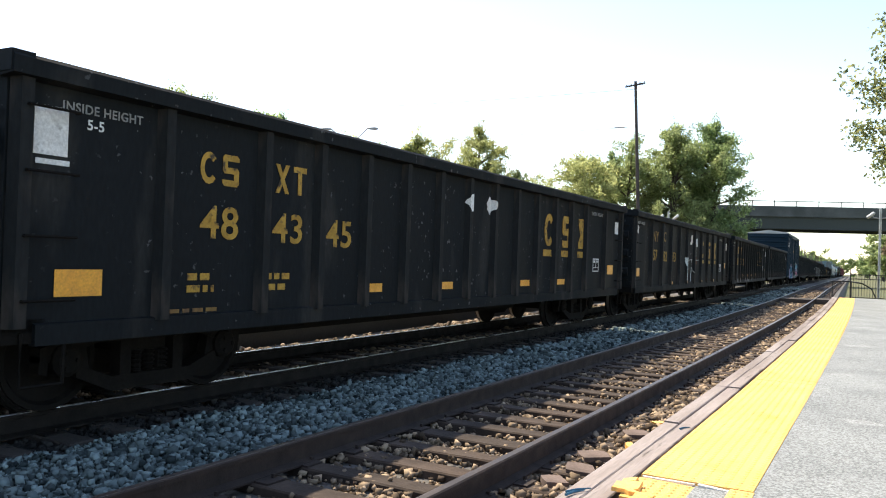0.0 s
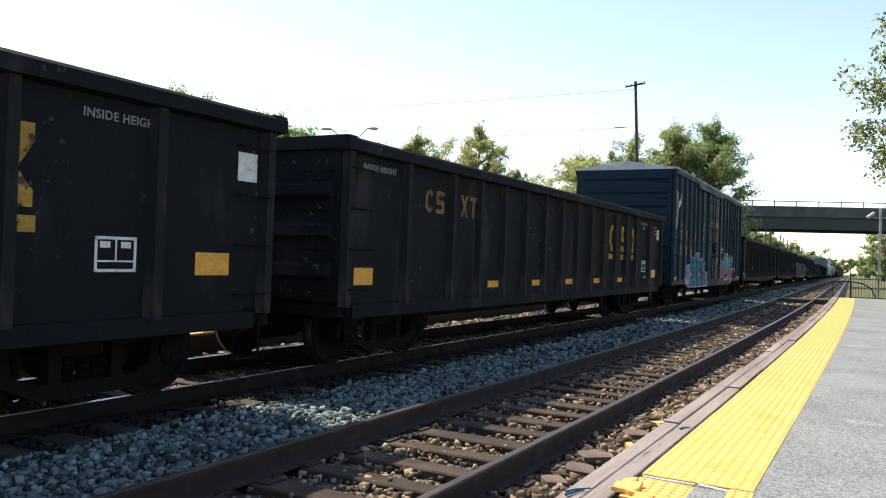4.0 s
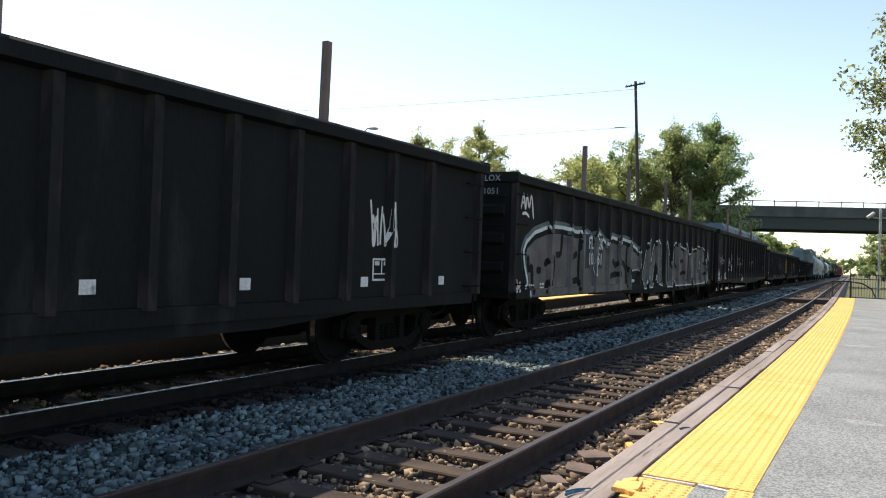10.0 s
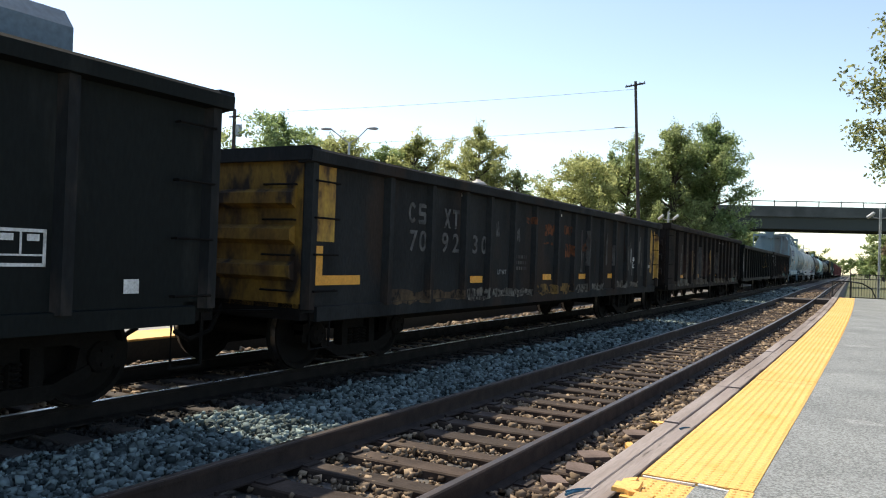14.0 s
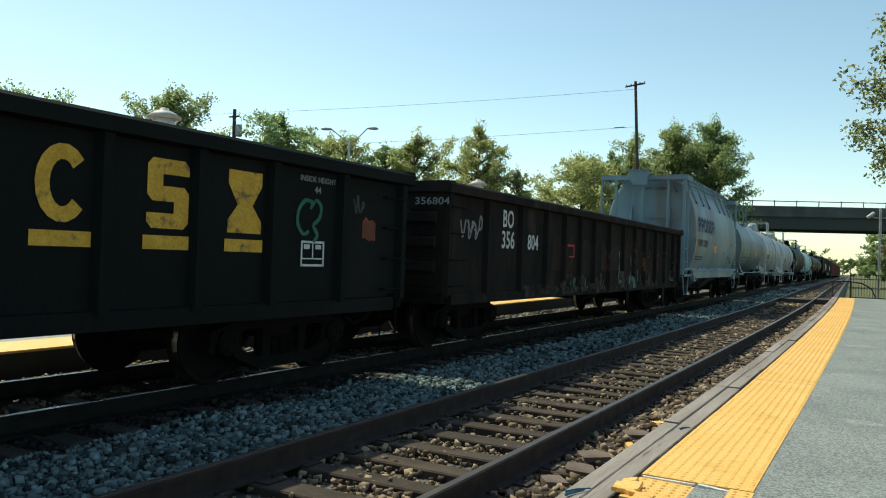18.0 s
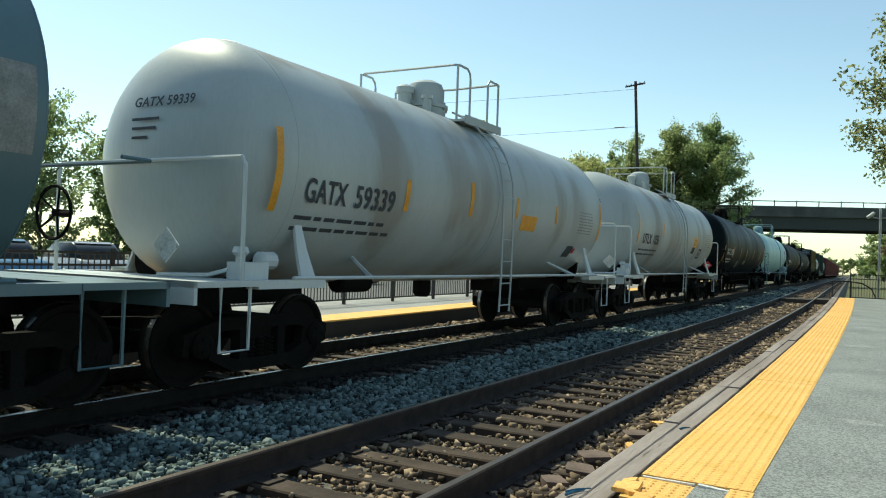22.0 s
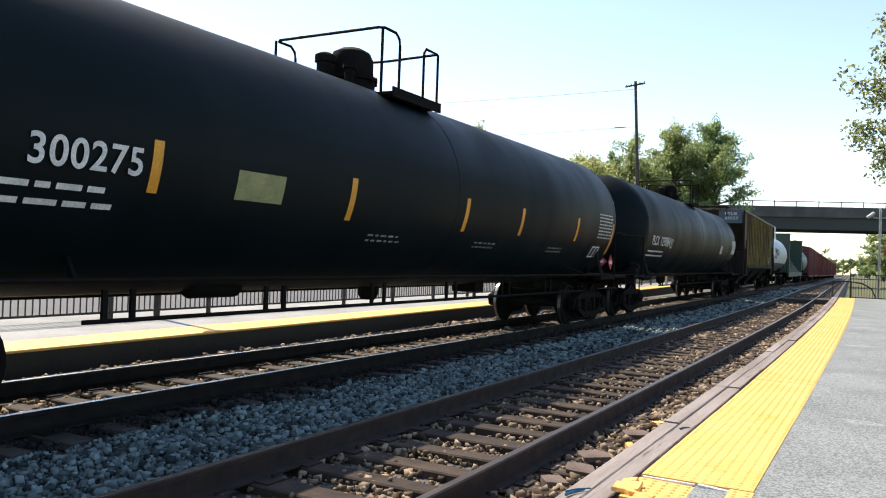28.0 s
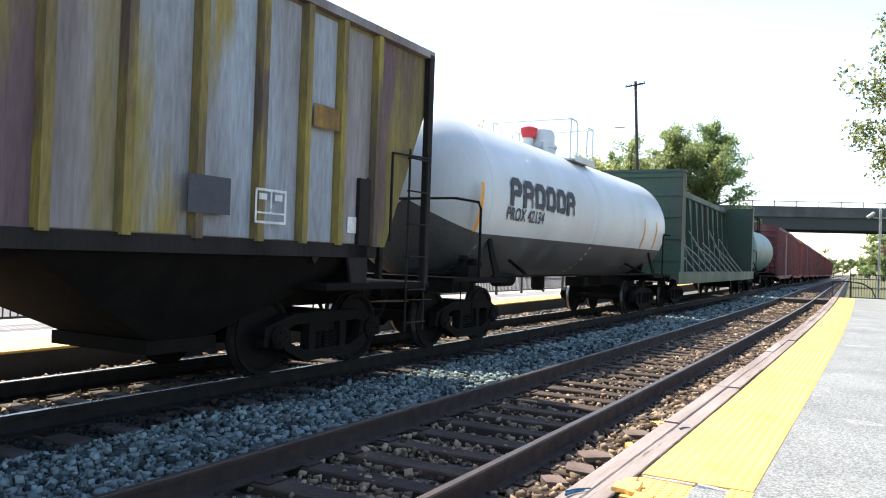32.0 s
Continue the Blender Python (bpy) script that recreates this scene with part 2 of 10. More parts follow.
M_SPRAYTEAL = shader("teal_spray_paint", (0.08, 0.20, 0.19), (0.13, 0.22, 0.19), 3.5, 0.7, 0, 0.03, 30, grime=(0.03, 0.024, 0.02), gscale=3.5, gcut=0.48)
M_SPRAYGREEN = shader("green_spray_paint", (0.015, 0.14, 0.085), (0.02, 0.10, 0.07), 4.0, 0.7, 0, 0.03, 30, grime=(0.012, 0.03, 0.024), gscale=6, gcut=0.58)
M_MURALRUST = shader("flaking_rust_red_mural_paint", (0.030, 0.0165, 0.013), (0.014, 0.0115, 0.0105), 1.8, 0.8, 0, 0.15, 30, 0.55, grime=(0.075, 0.055, 0.04), gscale=6, gcut=0.60, spec=0.15)
M_MURALPALE = shader("flaking_pale_mural_paint", (0.115, 0.105, 0.088), (0.035, 0.026, 0.021), 2.6, 0.8, 0, 0.15, 30, 0.5, grime=(0.10, 0.16, 0.145), gscale=2.2, gcut=0.57, spec=0.15)
M_MURALDIM = shader("worn_dim_mural_paint", (0.065, 0.058, 0.045), (0.022, 0.018, 0.016), 4.0, 0.85, 0, 0.15, 30, 0.6, grime=(0.015, 0.0135, 0.0125), gscale=7, gcut=0.49, spec=0.12)
M_SPRAYTAN = shader("weathered_tan_spray_paint", (0.13, 0.105, 0.08), (0.05, 0.037, 0.028), 5, 0.8, 0, 0.03, 30, grime=(0.02, 0.016, 0.014), gscale=8, gcut=0.5, spec=0.2)
M_RAILSIDE = shader("rusty_rail_web", (0.028, 0.0145, 0.010), (0.018, 0.0105, 0.008), 6.0, 0.85, 0, 0.25, 60)
# Darker copy of the rail web: the train's shade is put into it.
M_RAILSHADE = shader("oil_blackened_rail_web", (0.013, 0.010, 0.008), (0.008, 0.007, 0.006), 6.0, 0.8, 0, 0.25, 60, spec=0.2)
M_RAILTOP = shader("polished_rail_head", (0.62, 0.60, 0.58), (0.52, 0.51, 0.50), 3.0, 0.3, 1.0, 0.03, 60)
M_RAILDULL = shader("dull_rail_head", (0.155, 0.132, 0.122), (0.11, 0.092, 0.085), 3.0, 0.4, 0.75, 0.05, 60)
M_TIE = shader("weathered_wood_tie", (0.060, 0.038, 0.026), (0.035, 0.023, 0.017), 3.0, 0.92, 0, 0.6, 35, var=0.25)
M_TIEDARK = shader("creosoted_wood_tie", (0.05, 0.040, 0.034), (0.07, 0.055, 0.045), 3.0, 0.92, 0, 0.6, 35, var=0.25)
M_BED = shader("ballast_bed_fines", (0.085, 0.080, 0.075), (0.13, 0.12, 0.11), 5.0, 0.97, 0, 0.9, 45)
# The skylight's teal tint is baked into the grey stone tones.
M_STONE = island("grey_ballast_stone", (0.012, 0.020, 0.021), (0.255, 0.325, 0.315))
# Stone tones with the shade beside the train put into them.
M_STONESHADE = island("oil_blackened_ballast_stone", (0.008, 0.008, 0.008), (0.040, 0.039, 0.036))
M_STONEBROWN = island("brown_stained_ballast_stone", (0.048, 0.031, 0.020), (0.375, 0.28, 0.19))
M_ASPHALT = shader("worn_platform_asphalt", (0.235, 0.25, 0.25), (0.19, 0.203, 0.205), 0.8, 0.93, 0, 1.0, 65, grime=(0.27, 0.28, 0.28), gscale=2.0, gcut=0.6, amp=0.38, crisp=0.1)
M_LOT = shader("parking_lot_asphalt", (0.10, 0.10, 0.10), (0.13, 0.13, 0.13), 0.5, 0.95, 0, 0.3, 30)
M_CONCRETE = shader("platform_concrete", (0.33, 0.325, 0.315), (0.27, 0.265, 0.255), 0.7, 0.9, 0, 0.3, 40)
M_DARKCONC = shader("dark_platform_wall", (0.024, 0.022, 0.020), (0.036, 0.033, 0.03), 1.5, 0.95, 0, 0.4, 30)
M_TACTILE = shader("yellow_tactile_tile", (0.83, 0.465, 0.13), (0.78, 0.43, 0.115), 1.3, 0.62, 0, 0.1, 60, grime=(0.62, 0.35, 0.055), gscale=1.8, gcut=0.62, var=0.03)
M_BOARD = shader("grey_weathered_timber", (0.29, 0.25, 0.235), (0.20, 0.165, 0.15), 4.0, 0.9, 0, 0.8, 60, var=0.15, along=0.10, amp=0.14, crisp=0.25, grime=(0.055, 0.042, 0.037), gscale=12, gcut=0.645)
M_FENCE = shader("black_fence_paint", (0.012, 0.012, 0.013), (0.020, 0.020, 0.020), 4.0, 0.5, 0, 0.05, 40)
M_GRASS = shader("dry_grass_ground", (0.07, 0.09, 0.03), (0.12, 0.105, 0.05), 0.35, 0.98, 0, 0.8, 12)
M_BRIDGE = shader("bridge_concrete", (0.09, 0.095, 0.09), (0.065, 0.07, 0.066), 0.5, 0.9, 0, 0.2, 15)
M_GIRDER = shader("bridge_steel_girder", (0.028, 0.037, 0.034), (0.04, 0.048, 0.044), 0.8, 0.7, 0, 0.1, 15)
M_POLE = shader("creosoted_utility_pole", (0.075, 0.058, 0.050), (0.05, 0.04, 0.036), 2.0, 0.9, 0, 0.4, 30, 0.2)
M_GALV = shader("galvanised_steel", (0.42, 0.43, 0.43), (0.34, 0.35, 0.35), 4.0, 0.45, 0.6, 0.03, 40)
M_LAMPCAP = shader("platform_lamp_cap", (0.50, 0.46, 0.42), (0.42, 0.39, 0.36), 3.0, 0.6, 0, 0.03, 40)
M_GLOBE = shader("frosted_lamp_glass", (0.62, 0.62, 0.60), (0.56, 0.56, 0.55), 3.0, 0.35, 0, 0.02, 40)
M_WOODPOST = shader("wooden_stake", (0.17, 0.12, 0.10), (0.11, 0.08, 0.068), 4.0, 0.9, 0, 0.4, 40, 0.2, var=0.2)
M_TARP = shader("blue_grey_load_cover", (0.075, 0.115, 0.155), (0.095, 0.14, 0.18), 1.0, 0.6, 0, 0.1, 20)
M_BARK = shader("tree_bark", (0.07, 0.052, 0.04), (0.10, 0.08, 0.06), 3.0, 0.95, 0, 0.6, 25, 0.3)
M_GLASS = shader("dark_window_glass", (0.02, 0.025, 0.03), (0.03, 0.035, 0.04), 2.0, 0.08, 0, 0, 40)
M_CARBLUE = shader("blue_car_paint", (0.10, 0.22, 0.36), (0.11, 0.24, 0.38), 1.0, 0.25, 0.2, 0, 40)
M_CARSILVER = shader("silver_car_paint", (0.45, 0.47, 0.49), (0.42, 0.44, 0.46), 1.0, 0.25, 0.4, 0, 40)
M_RUBBER = shader("black_rubber", (0.015, 0.015, 0.015), (0.022, 0.022, 0.022), 5.0, 0.8, 0, 0.1, 40)
M_LEAFGREEN = island("green_leaf", (0.14, 0.20, 0.085), (0.36, 0.45, 0.20), 0.55, 0.78)
M_LEAFDARK = island("dark_green_leaf", (0.055, 0.095, 0.035), (0.18, 0.25, 0.10), 0.55, 0.55)
M_LEAFBROWN = island("reddish_brown_autumn_leaf", (0.12, 0.095, 0.060), (0.32, 0.25, 0.16), 0.6, 0.6)
M_LEAFMIX = island("browning_dark_leaf", (0.105, 0.145, 0.068), (0.37, 0.37, 0.16), 0.55, 0.7)
M_LEAFOLIVE = island("olive_leaf", (0.175, 0.22, 0.095), (0.41, 0.47, 0.22), 0.55, 0.78)
M_LEAFAUTUMN = island("yellowing_leaf", (0.24, 0.265, 0.105), (0.53, 0.55, 0.25), 0.55, 0.78)


def fading(name, low, high, z0, z1):
    """Spray paint that blends upwards from one colour into another."""
    m = shader(name, low, high, 2.0, 0.7, 0, 0.03, 30)
    t, n = m.node_tree, m.node_tree.nodes
    co, sep, mr, mx = n.new("ShaderNodeTexCoord"), n.new("ShaderNodeSeparateXYZ"), n.new("ShaderNodeMapRange"), n.new("ShaderNodeMix")
    mx.data_type = "RGBA"
    mr.inputs[1].default_value, mr.inputs[2].default_value = z0, z1
    mx.inputs[6].default_value, mx.inputs[7].default_value = (*low, 1), (*high, 1)
    t.links.new(co.outputs["Object"], sep.inputs[0])
    t.links.new(sep.outputs[2], mr.inputs[0])
    t.links.new(mr.outputs[0], mx.inputs[0])
    t.links.new(mx.outputs[2], n["Principled BSDF"].inputs["Base Color"])
    return m


M_FADE = fading("pink_to_teal_spray_paint", (0.36, 0.11, 0.16), (0.14, 0.34, 0.42), 1.05, 1.6)


# ---- building helpers ----
def part(name, bm, material, parent=None, label="", smooth=False, crease=0):
    me = bpy.data.meshes.new(name)
    bmesh.ops.recalc_face_normals(bm, faces=bm.faces)
    bm.to_mesh(me)
    bm.free()
    ob = obj(name, me, material, parent, label, smooth)
    if crease:
        me.set_sharp_from_angle(angle=radians(crease))
    return ob


def obj(name, me, material=None, parent=None, label="", smooth=False):
    if material and not me.materials:
        me.materials.append(material)
    if smooth:
        me.shade_smooth()
    ob = new(name, me)
    if parent:
        ob.parent = parent
    if label:
        ob["label"] = label
    return ob


def thing(name, label, category, group="", kind="", m=None):
    ob = new(name)
    ob.empty_display_size = 0.2
    if m:
        ob.matrix_world = m
    return tagged(ob, label, category, group, kind)


def box(bm, x0, x1, y0, y1, z0, z1):
    v = [bm.verts.new((x, y, z)) for z in (z0, z1) for x, y in ((x0, y0), (x1, y0), (x1, y1), (x0, y1))]
    for f in ((0, 1, 2, 3), (4, 5, 6, 7), (0, 1, 5, 4), (1, 2, 6, 5), (2, 3, 7, 6), (3, 0, 4, 7)):
        bm.faces.new([v[i] for i in f])
    return v


def prism(bm, pts, axis, a, b):
    """A polygon in the two other axes, drawn out along one axis from a to b."""
    def at(p, s):
        return {"x": (s, p[0], p[1]), "y": (p[0], s, p[1]), "z": (p[0], p[1], s)}[axis]
    lo = [bm.verts.new(at(p, a)) for p in pts]
    hi = [bm.verts.new(at(p, b)) for p in pts]
    bm.faces.new(lo), bm.faces.new(hi)
    for i in range(len(pts)):
        j = (i + 1) % len(pts)
        bm.faces.new((lo[i], lo[j], hi[j], hi[i]))


def tube(bm, pts, r, n=6, r1=None, caps=True):
    """A round bar along a line of points, tapering from r to r1."""
    pts = [Vector(p) for p in pts]
    rings = []
    for i, p in enumerate(pts):
        d = (pts[min(i + 1, len(pts) - 1)] - pts[max(i - 1, 0)]).normalized()
        u = d.orthogonal().normalized()
        if abs(d.z) < 0.9:
            u = d.cross(Vector((0, 0, 1))).normalized()
        w = d.cross(u)
        s = r if r1 is None else r + (r1 - r) * i / (len(pts) - 1)
        rings.append([bm.verts.new(p + s * (math.cos(k * math.tau / n) * u + math.sin(k * math.tau / n) * w)) for k in range(n)])
    for a, b in zip(rings, rings[1:]):
        for k in range(n):
            bm.faces.new((a[k], a[(k + 1) % n], b[(k + 1) % n], b[k]))
    if caps:
        bm.faces.new(rings[0]), bm.faces.new(rings[-1])


def lathe(bm, prof, axis, n=24, centre=(0, 0, 0)):
    """Turns (along, radius) pairs round an axis through centre."""
    rings = []
    for s, r in prof:
        ring = []
        for k in range(n):
            c, e = r * math.cos(k * math.tau / n), r * math.sin(k * math.tau / n)
            p = {"x": (s, c, e), "y": (c, s, e), "z": (c, e, s)}[axis]
            ring.append(bm.verts.new((p[0] + centre[0], p[1] + centre[1], p[2] + centre[2])))
        rings.append(ring)
    for a, b in zip(rings, rings[1:]):
        for k in range(n):
            bm.faces.new((a[k], a[(k + 1) % n], b[(k + 1) % n], b[k]))
    bm.faces.new(rings[0]), bm.faces.new(rings[-1])


def loft(bm, rings, closed=True, caps=True):
    rr = [[bm.verts.new(p) for p in ring] for ring in rings]
    n = len(rr[0])
    for a, b in zip(rr, rr[1:]):
        for k in range(n if closed else n - 1):
            bm.faces.new((a[k], a[(k + 1) % n], b[(k + 1) % n], b[k]))
    if caps and closed:
        bm.faces.new(rr[0]), bm.faces.new(rr[-1])


def from_arrays(name, verts, faces, material, parent=None, label="", smooth=False):
    me = bpy.data.meshes.new(name)
    me.from_pydata(verts, [], faces)
    return obj(name, me, material, parent, label, smooth)


# ---- the line of the railway ----
TRAIN_X, NEAR_X, BEND, BEND_FROM, BEND_END = -6.975, -3.066, 0.000745, 10.5, 47.0


def shift(y):
    """Sideways shift of both tracks at y: a gentle bend, straight at either end."""
    c = min(max(y, -25.0), BEND_END)
    return -BEND * (c - BEND_FROM) ** 2 / 2 - BEND * (c - BEND_FROM) * (y - c)


def heading(y):
    return BEND * (min(max(y, -25.0), BEND_END) - BEND_FROM)


def fall(y):
    """The line drops slightly beyond the platforms."""
    return -0.0045 * max(0.0, y - 60.0)


def on_line(x, y, z=0.0):
    return Matrix.Translation((x + shift(y), y, z + fall(y))) @ Matrix.Rotation(heading(y), 4, "Z")


def stations(y0, y1, step):
    n = max(1, round((y1 - y0) / step))
    return [y0 + (y1 - y0) * i / n for i in range(n + 1)]


def strip(bm, section, y0, y1, step, x=0.0, closed=True):
    """A cross-section of (x, z) points drawn along the bend of the line."""
    rings = []
    for y in stations(y0, y1, step):
        a = heading(y)
        rings.append([(x + shift(y) + px * math.cos(a), y + px * math.sin(a), pz + fall(y)) for px, pz in section])
    loft(bm, rings, closed, closed)


# ---- ground and tracks ----
def build_ground():
    ys = [-900, -300, -100, 0, 60, 120, 200, 350, 600, 1000, 2000, 4000]
    xs = [-3000, -400, -100, -40, -13, 0, 8, 40, 100, 400, 3000]
    verts = [(x, y, -0.75 + fall(y)) for y in ys for x in xs]
    n = len(xs)
    faces = [(j * n + i, j * n + i + 1, (j + 1) * n + i + 1, (j + 1) * n + i) for j in range(len(ys) - 1) for i in range(n - 1)]
    tagged(from_arrays("ground", verts, faces, M_GRASS), "dry green and brown grass ground", "ground", kind="structure")
    bm = bmesh.new()
    strip(bm, [(-10.2, -0.8), (-9.9, -0.26), (-1.5, -0.26), (-1.3, -0.8)], -420, 660, 6)
    tagged(part("ballast_bed", bm, M_BED), "grey and brown gravel bed under two tracks", "track bed", kind="structure")


def build_track(name, x, y0, y1, tie_material, label, head, web):
    track = thing(name, label, "railway track", kind="structure")
    sec = [(-0.075, -0.185), (0.075, -0.185), (0.075, -0.17), (0.012, -0.15), (0.010, -0.045), (0.036, -0.035), (0.036, -0.008), (0.028, 0.0), (-0.028, 0.0), (-0.036, -0.008), (-0.036, -0.035), (-0.010, -0.045), (-0.012, -0.15), (-0.075, -0.17)]
    for side in (-0.7525, 0.7525):
        bm = bmesh.new()
        strip(bm, [(px + side, pz) for px, pz in sec], -420, 660, 4, x)
        rail = part("rail", bm, web, track, "rust-brown steel rail" if web == M_RAILSIDE else "steel rail coloured dark for the train's shade")
        bm = bmesh.new()
        strip(bm, [(side - 0.027, -0.004), (side + 0.027, -0.004), (side + 0.025, 0.002), (side - 0.025, 0.002)], -420, 660, 4, x)
        part("rail_head", bm, head, rail, "running surface of the rail")
    tie_meshes = []
    rng = random.Random(5)
    for k in range(4):
        bm = bmesh.new()
        v = box(bm, -1.29, 1.29, -0.112, 0.112, -0.36, -0.182)
        for p in v:
            p.co += Vector((rng.uniform(-0.03, 0.03), rng.uniform(-0.012, 0.012), rng.uniform(-0.012, 0.0)))
        bmesh.ops.bevel(bm, geom=bm.edges[:], offset=0.012, segments=1, affect="EDGES")
        me = bpy.data.meshes.new("tie")
        bm.to_mesh(me)
        bm.free()
        me.materials.append(tie_material)
        tie_meshes.append(me)
    plates = bmesh.new()
    y, i = y0, 0
    far = bmesh.new()
    while y < y1:
        m = on_line(x, y) @ Matrix.Rotation(rng.uniform(-0.02, 0.02), 4, "Z") @ Matrix.Translation((rng.uniform(-0.04, 0.04), 0, 0))
        if i < 110:
            ob = obj("tie", tie_meshes[i % 4], None, track)
            ob.matrix_local = m
            if y < 40:
                for side in (-0.7525, 0.7525):
                    for v in box(plates, side - 0.17, side + 0.17, -0.09, 0.09, -0.190, -0.174) + box(plates, side - 0.105, side - 0.082, -0.06, -0.04, -0.18, -0.145) + box(plates, side + 0.082, side + 0.105, 0.04, 0.06, -0.18, -0.145):
                        v.co = m @ v.co
        else:
            for v in box(far, -1.29, 1.29, -0.112, 0.112, -0.36, -0.185):
                v.co = m @ v.co
        y += 0.515 + rng.uniform(-0.03, 0.03)
        i += 1
    tagged(part("tie_plates", plates, web, track, "rusty tie plates and spikes"), kind="stuff")
    tagged(part("far_ties", far, tie_material, track), kind="stuff")


CHIP_V = np.array([(x, y, z) for z in (-1, 1) for x, y in ((-1, -1), (1, -1), (1, 1), (-1, 1))]) * 0.72
CHIP_F = np.array([(0, 2, 1), (0, 3, 2), (4, 5, 6), (4, 6, 7), (0, 1, 5), (0, 5, 4), (1, 2, 6), (1, 6, 5), (2, 3, 7), (2, 7, 6), (3, 0, 4), (3, 4, 7)])


def tri_mesh(name, verts, tris, material, flat=True):
    me = bpy.data.meshes.new(name)
    me.vertices.add(len(verts))
    me.vertices.foreach_set("co", verts.astype(np.float32).ravel())
    me.loops.add(tris.size)
    me.loops.foreach_set("vertex_index", tris.astype(np.int32).ravel())
    me.polygons.add(len(tris))
    me.polygons.foreach_set("loop_start", np.arange(0, tris.size, tris.shape[1], dtype=np.int32))
    me.update(calc_edges=True)
    me.materials.append(material)
    if not flat:
        me.shade_smooth()
    return me


def stones(name, beds, material, label, seed):
    """Angular stones over strips (x0, x1, y0, y1, per square metre, size, height)."""
    rng = np.random.default_rng(seed)
    pos, size = [], []
    for x0, x1, y0, y1, dens, s, z in beds:
        n = int((x1 - x0) * (y1 - y0) * dens)
        p = np.c_[rng.uniform(x0, x1, n), rng.uniform(y0, y1, n), z + rng.normal(0, 0.016, n)]
        p[:, 2] += 0.022 * np.sin(p[:, 0] * 3.1 + np.sin(p[:, 1] * 1.7)) * np.cos(p[:, 1] * 2.3)
        pos.append(p)
        size.append(s * (0.45 + 1.25 * rng.random(n) ** 1.6))
    pos, size = np.vstack(pos), np.concatenate(size)
    pos[:, 0] += np.array([shift(y) for y in pos[:, 1]])
    n = len(pos)
    v = CHIP_V[None] * (1 + rng.uniform(-0.5, 0.3, (n, 8, 3)))
    v = v * rng.uniform(0.65, 1.25, (n, 1, 3)) * np.array([1, 1, 0.8])
    a, b = rng.uniform(0, math.tau, n), rng.normal(0, 0.8, n)
    ca, sa, cb, sb = np.cos(a)[:, None], np.sin(a)[:, None], np.cos(b)[:, None], np.sin(b)[:, None]
    x, y, z = v[..., 0], v[..., 1], v[..., 2]
    y, z = y * cb - z * sb, y * sb + z * cb
    x, y = x * ca - y * sa, x * sa + y * ca
    v = np.stack([x, y, z], -1) * (size / 2)[:, None, None] + pos[:, None]
    tris = (CHIP_F[None] + 8 * np.arange(n)[:, None, None]).reshape(-1, 3)
    ob = new(name, tri_mesh(name, v.reshape(-1, 3), tris, material))
    tagged(ob, label, "ballast", kind="stuff")


def build_stones():
    mid = (-5.62, -4.22)
    stones("grey_ballast", [(*mid, -3, 2.2, 250, 0.075, -0.20), (*mid, 2.2, 12, 850, 0.055, -0.20), (*mid, 12, 30, 230, 0.085, -0.21), (*mid, 30, 75, 70, 0.14, -0.22), (-4.22, -3.92, 2.2, 14, 420, 0.06, -0.215)],
           M_STONE, "heap of grey crushed ballast stones between the tracks", 3)
    # Strip of dark-coloured stones that stands in for the shade at the wagons' foot.
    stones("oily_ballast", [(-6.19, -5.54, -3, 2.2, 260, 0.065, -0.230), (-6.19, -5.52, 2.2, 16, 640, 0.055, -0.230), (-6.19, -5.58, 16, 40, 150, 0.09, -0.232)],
           M_STONESHADE, "ballast stones coloured dark for the train's shade beside its rail", 8)
    cr = (-3.78, -2.43)
    stones("crib_ballast", [(*cr, -3, 2.4, 160, 0.06, -0.235), (-2.28, -1.68, -3, 3.4, 200, 0.062, -0.215), (*cr, 2.4, 12, 320, 0.048, -0.232), (*cr, 12, 30, 150, 0.075, -0.235), (*cr, 30, 60, 50, 0.12, -0.24), (-2.28, -1.68, 3.4, 14, 380, 0.062, -0.215), (-2.28, -1.68, 14, 40, 130, 0.085, -0.225)],
           M_STONEBROWN, "brown-stained ballast stones between the wooden ties", 4)
    stones("far_track_ballast", [(-7.65, -6.30, -3, 2.5, 120, 0.07, -0.232), (-7.65, -6.30, 2.5, 16, 200, 0.060, -0.232), (-7.65, -6.3, 16, 36, 90, 0.085, -0.235), (-8.85, -7.85, 4.5, 16, 230, 0.065, -0.20), (-9.1, -7.85, 16, 40, 80, 0.10, -0.21)],
           M_STONEBROWN, "dusty ballast stones around the train track", 6)


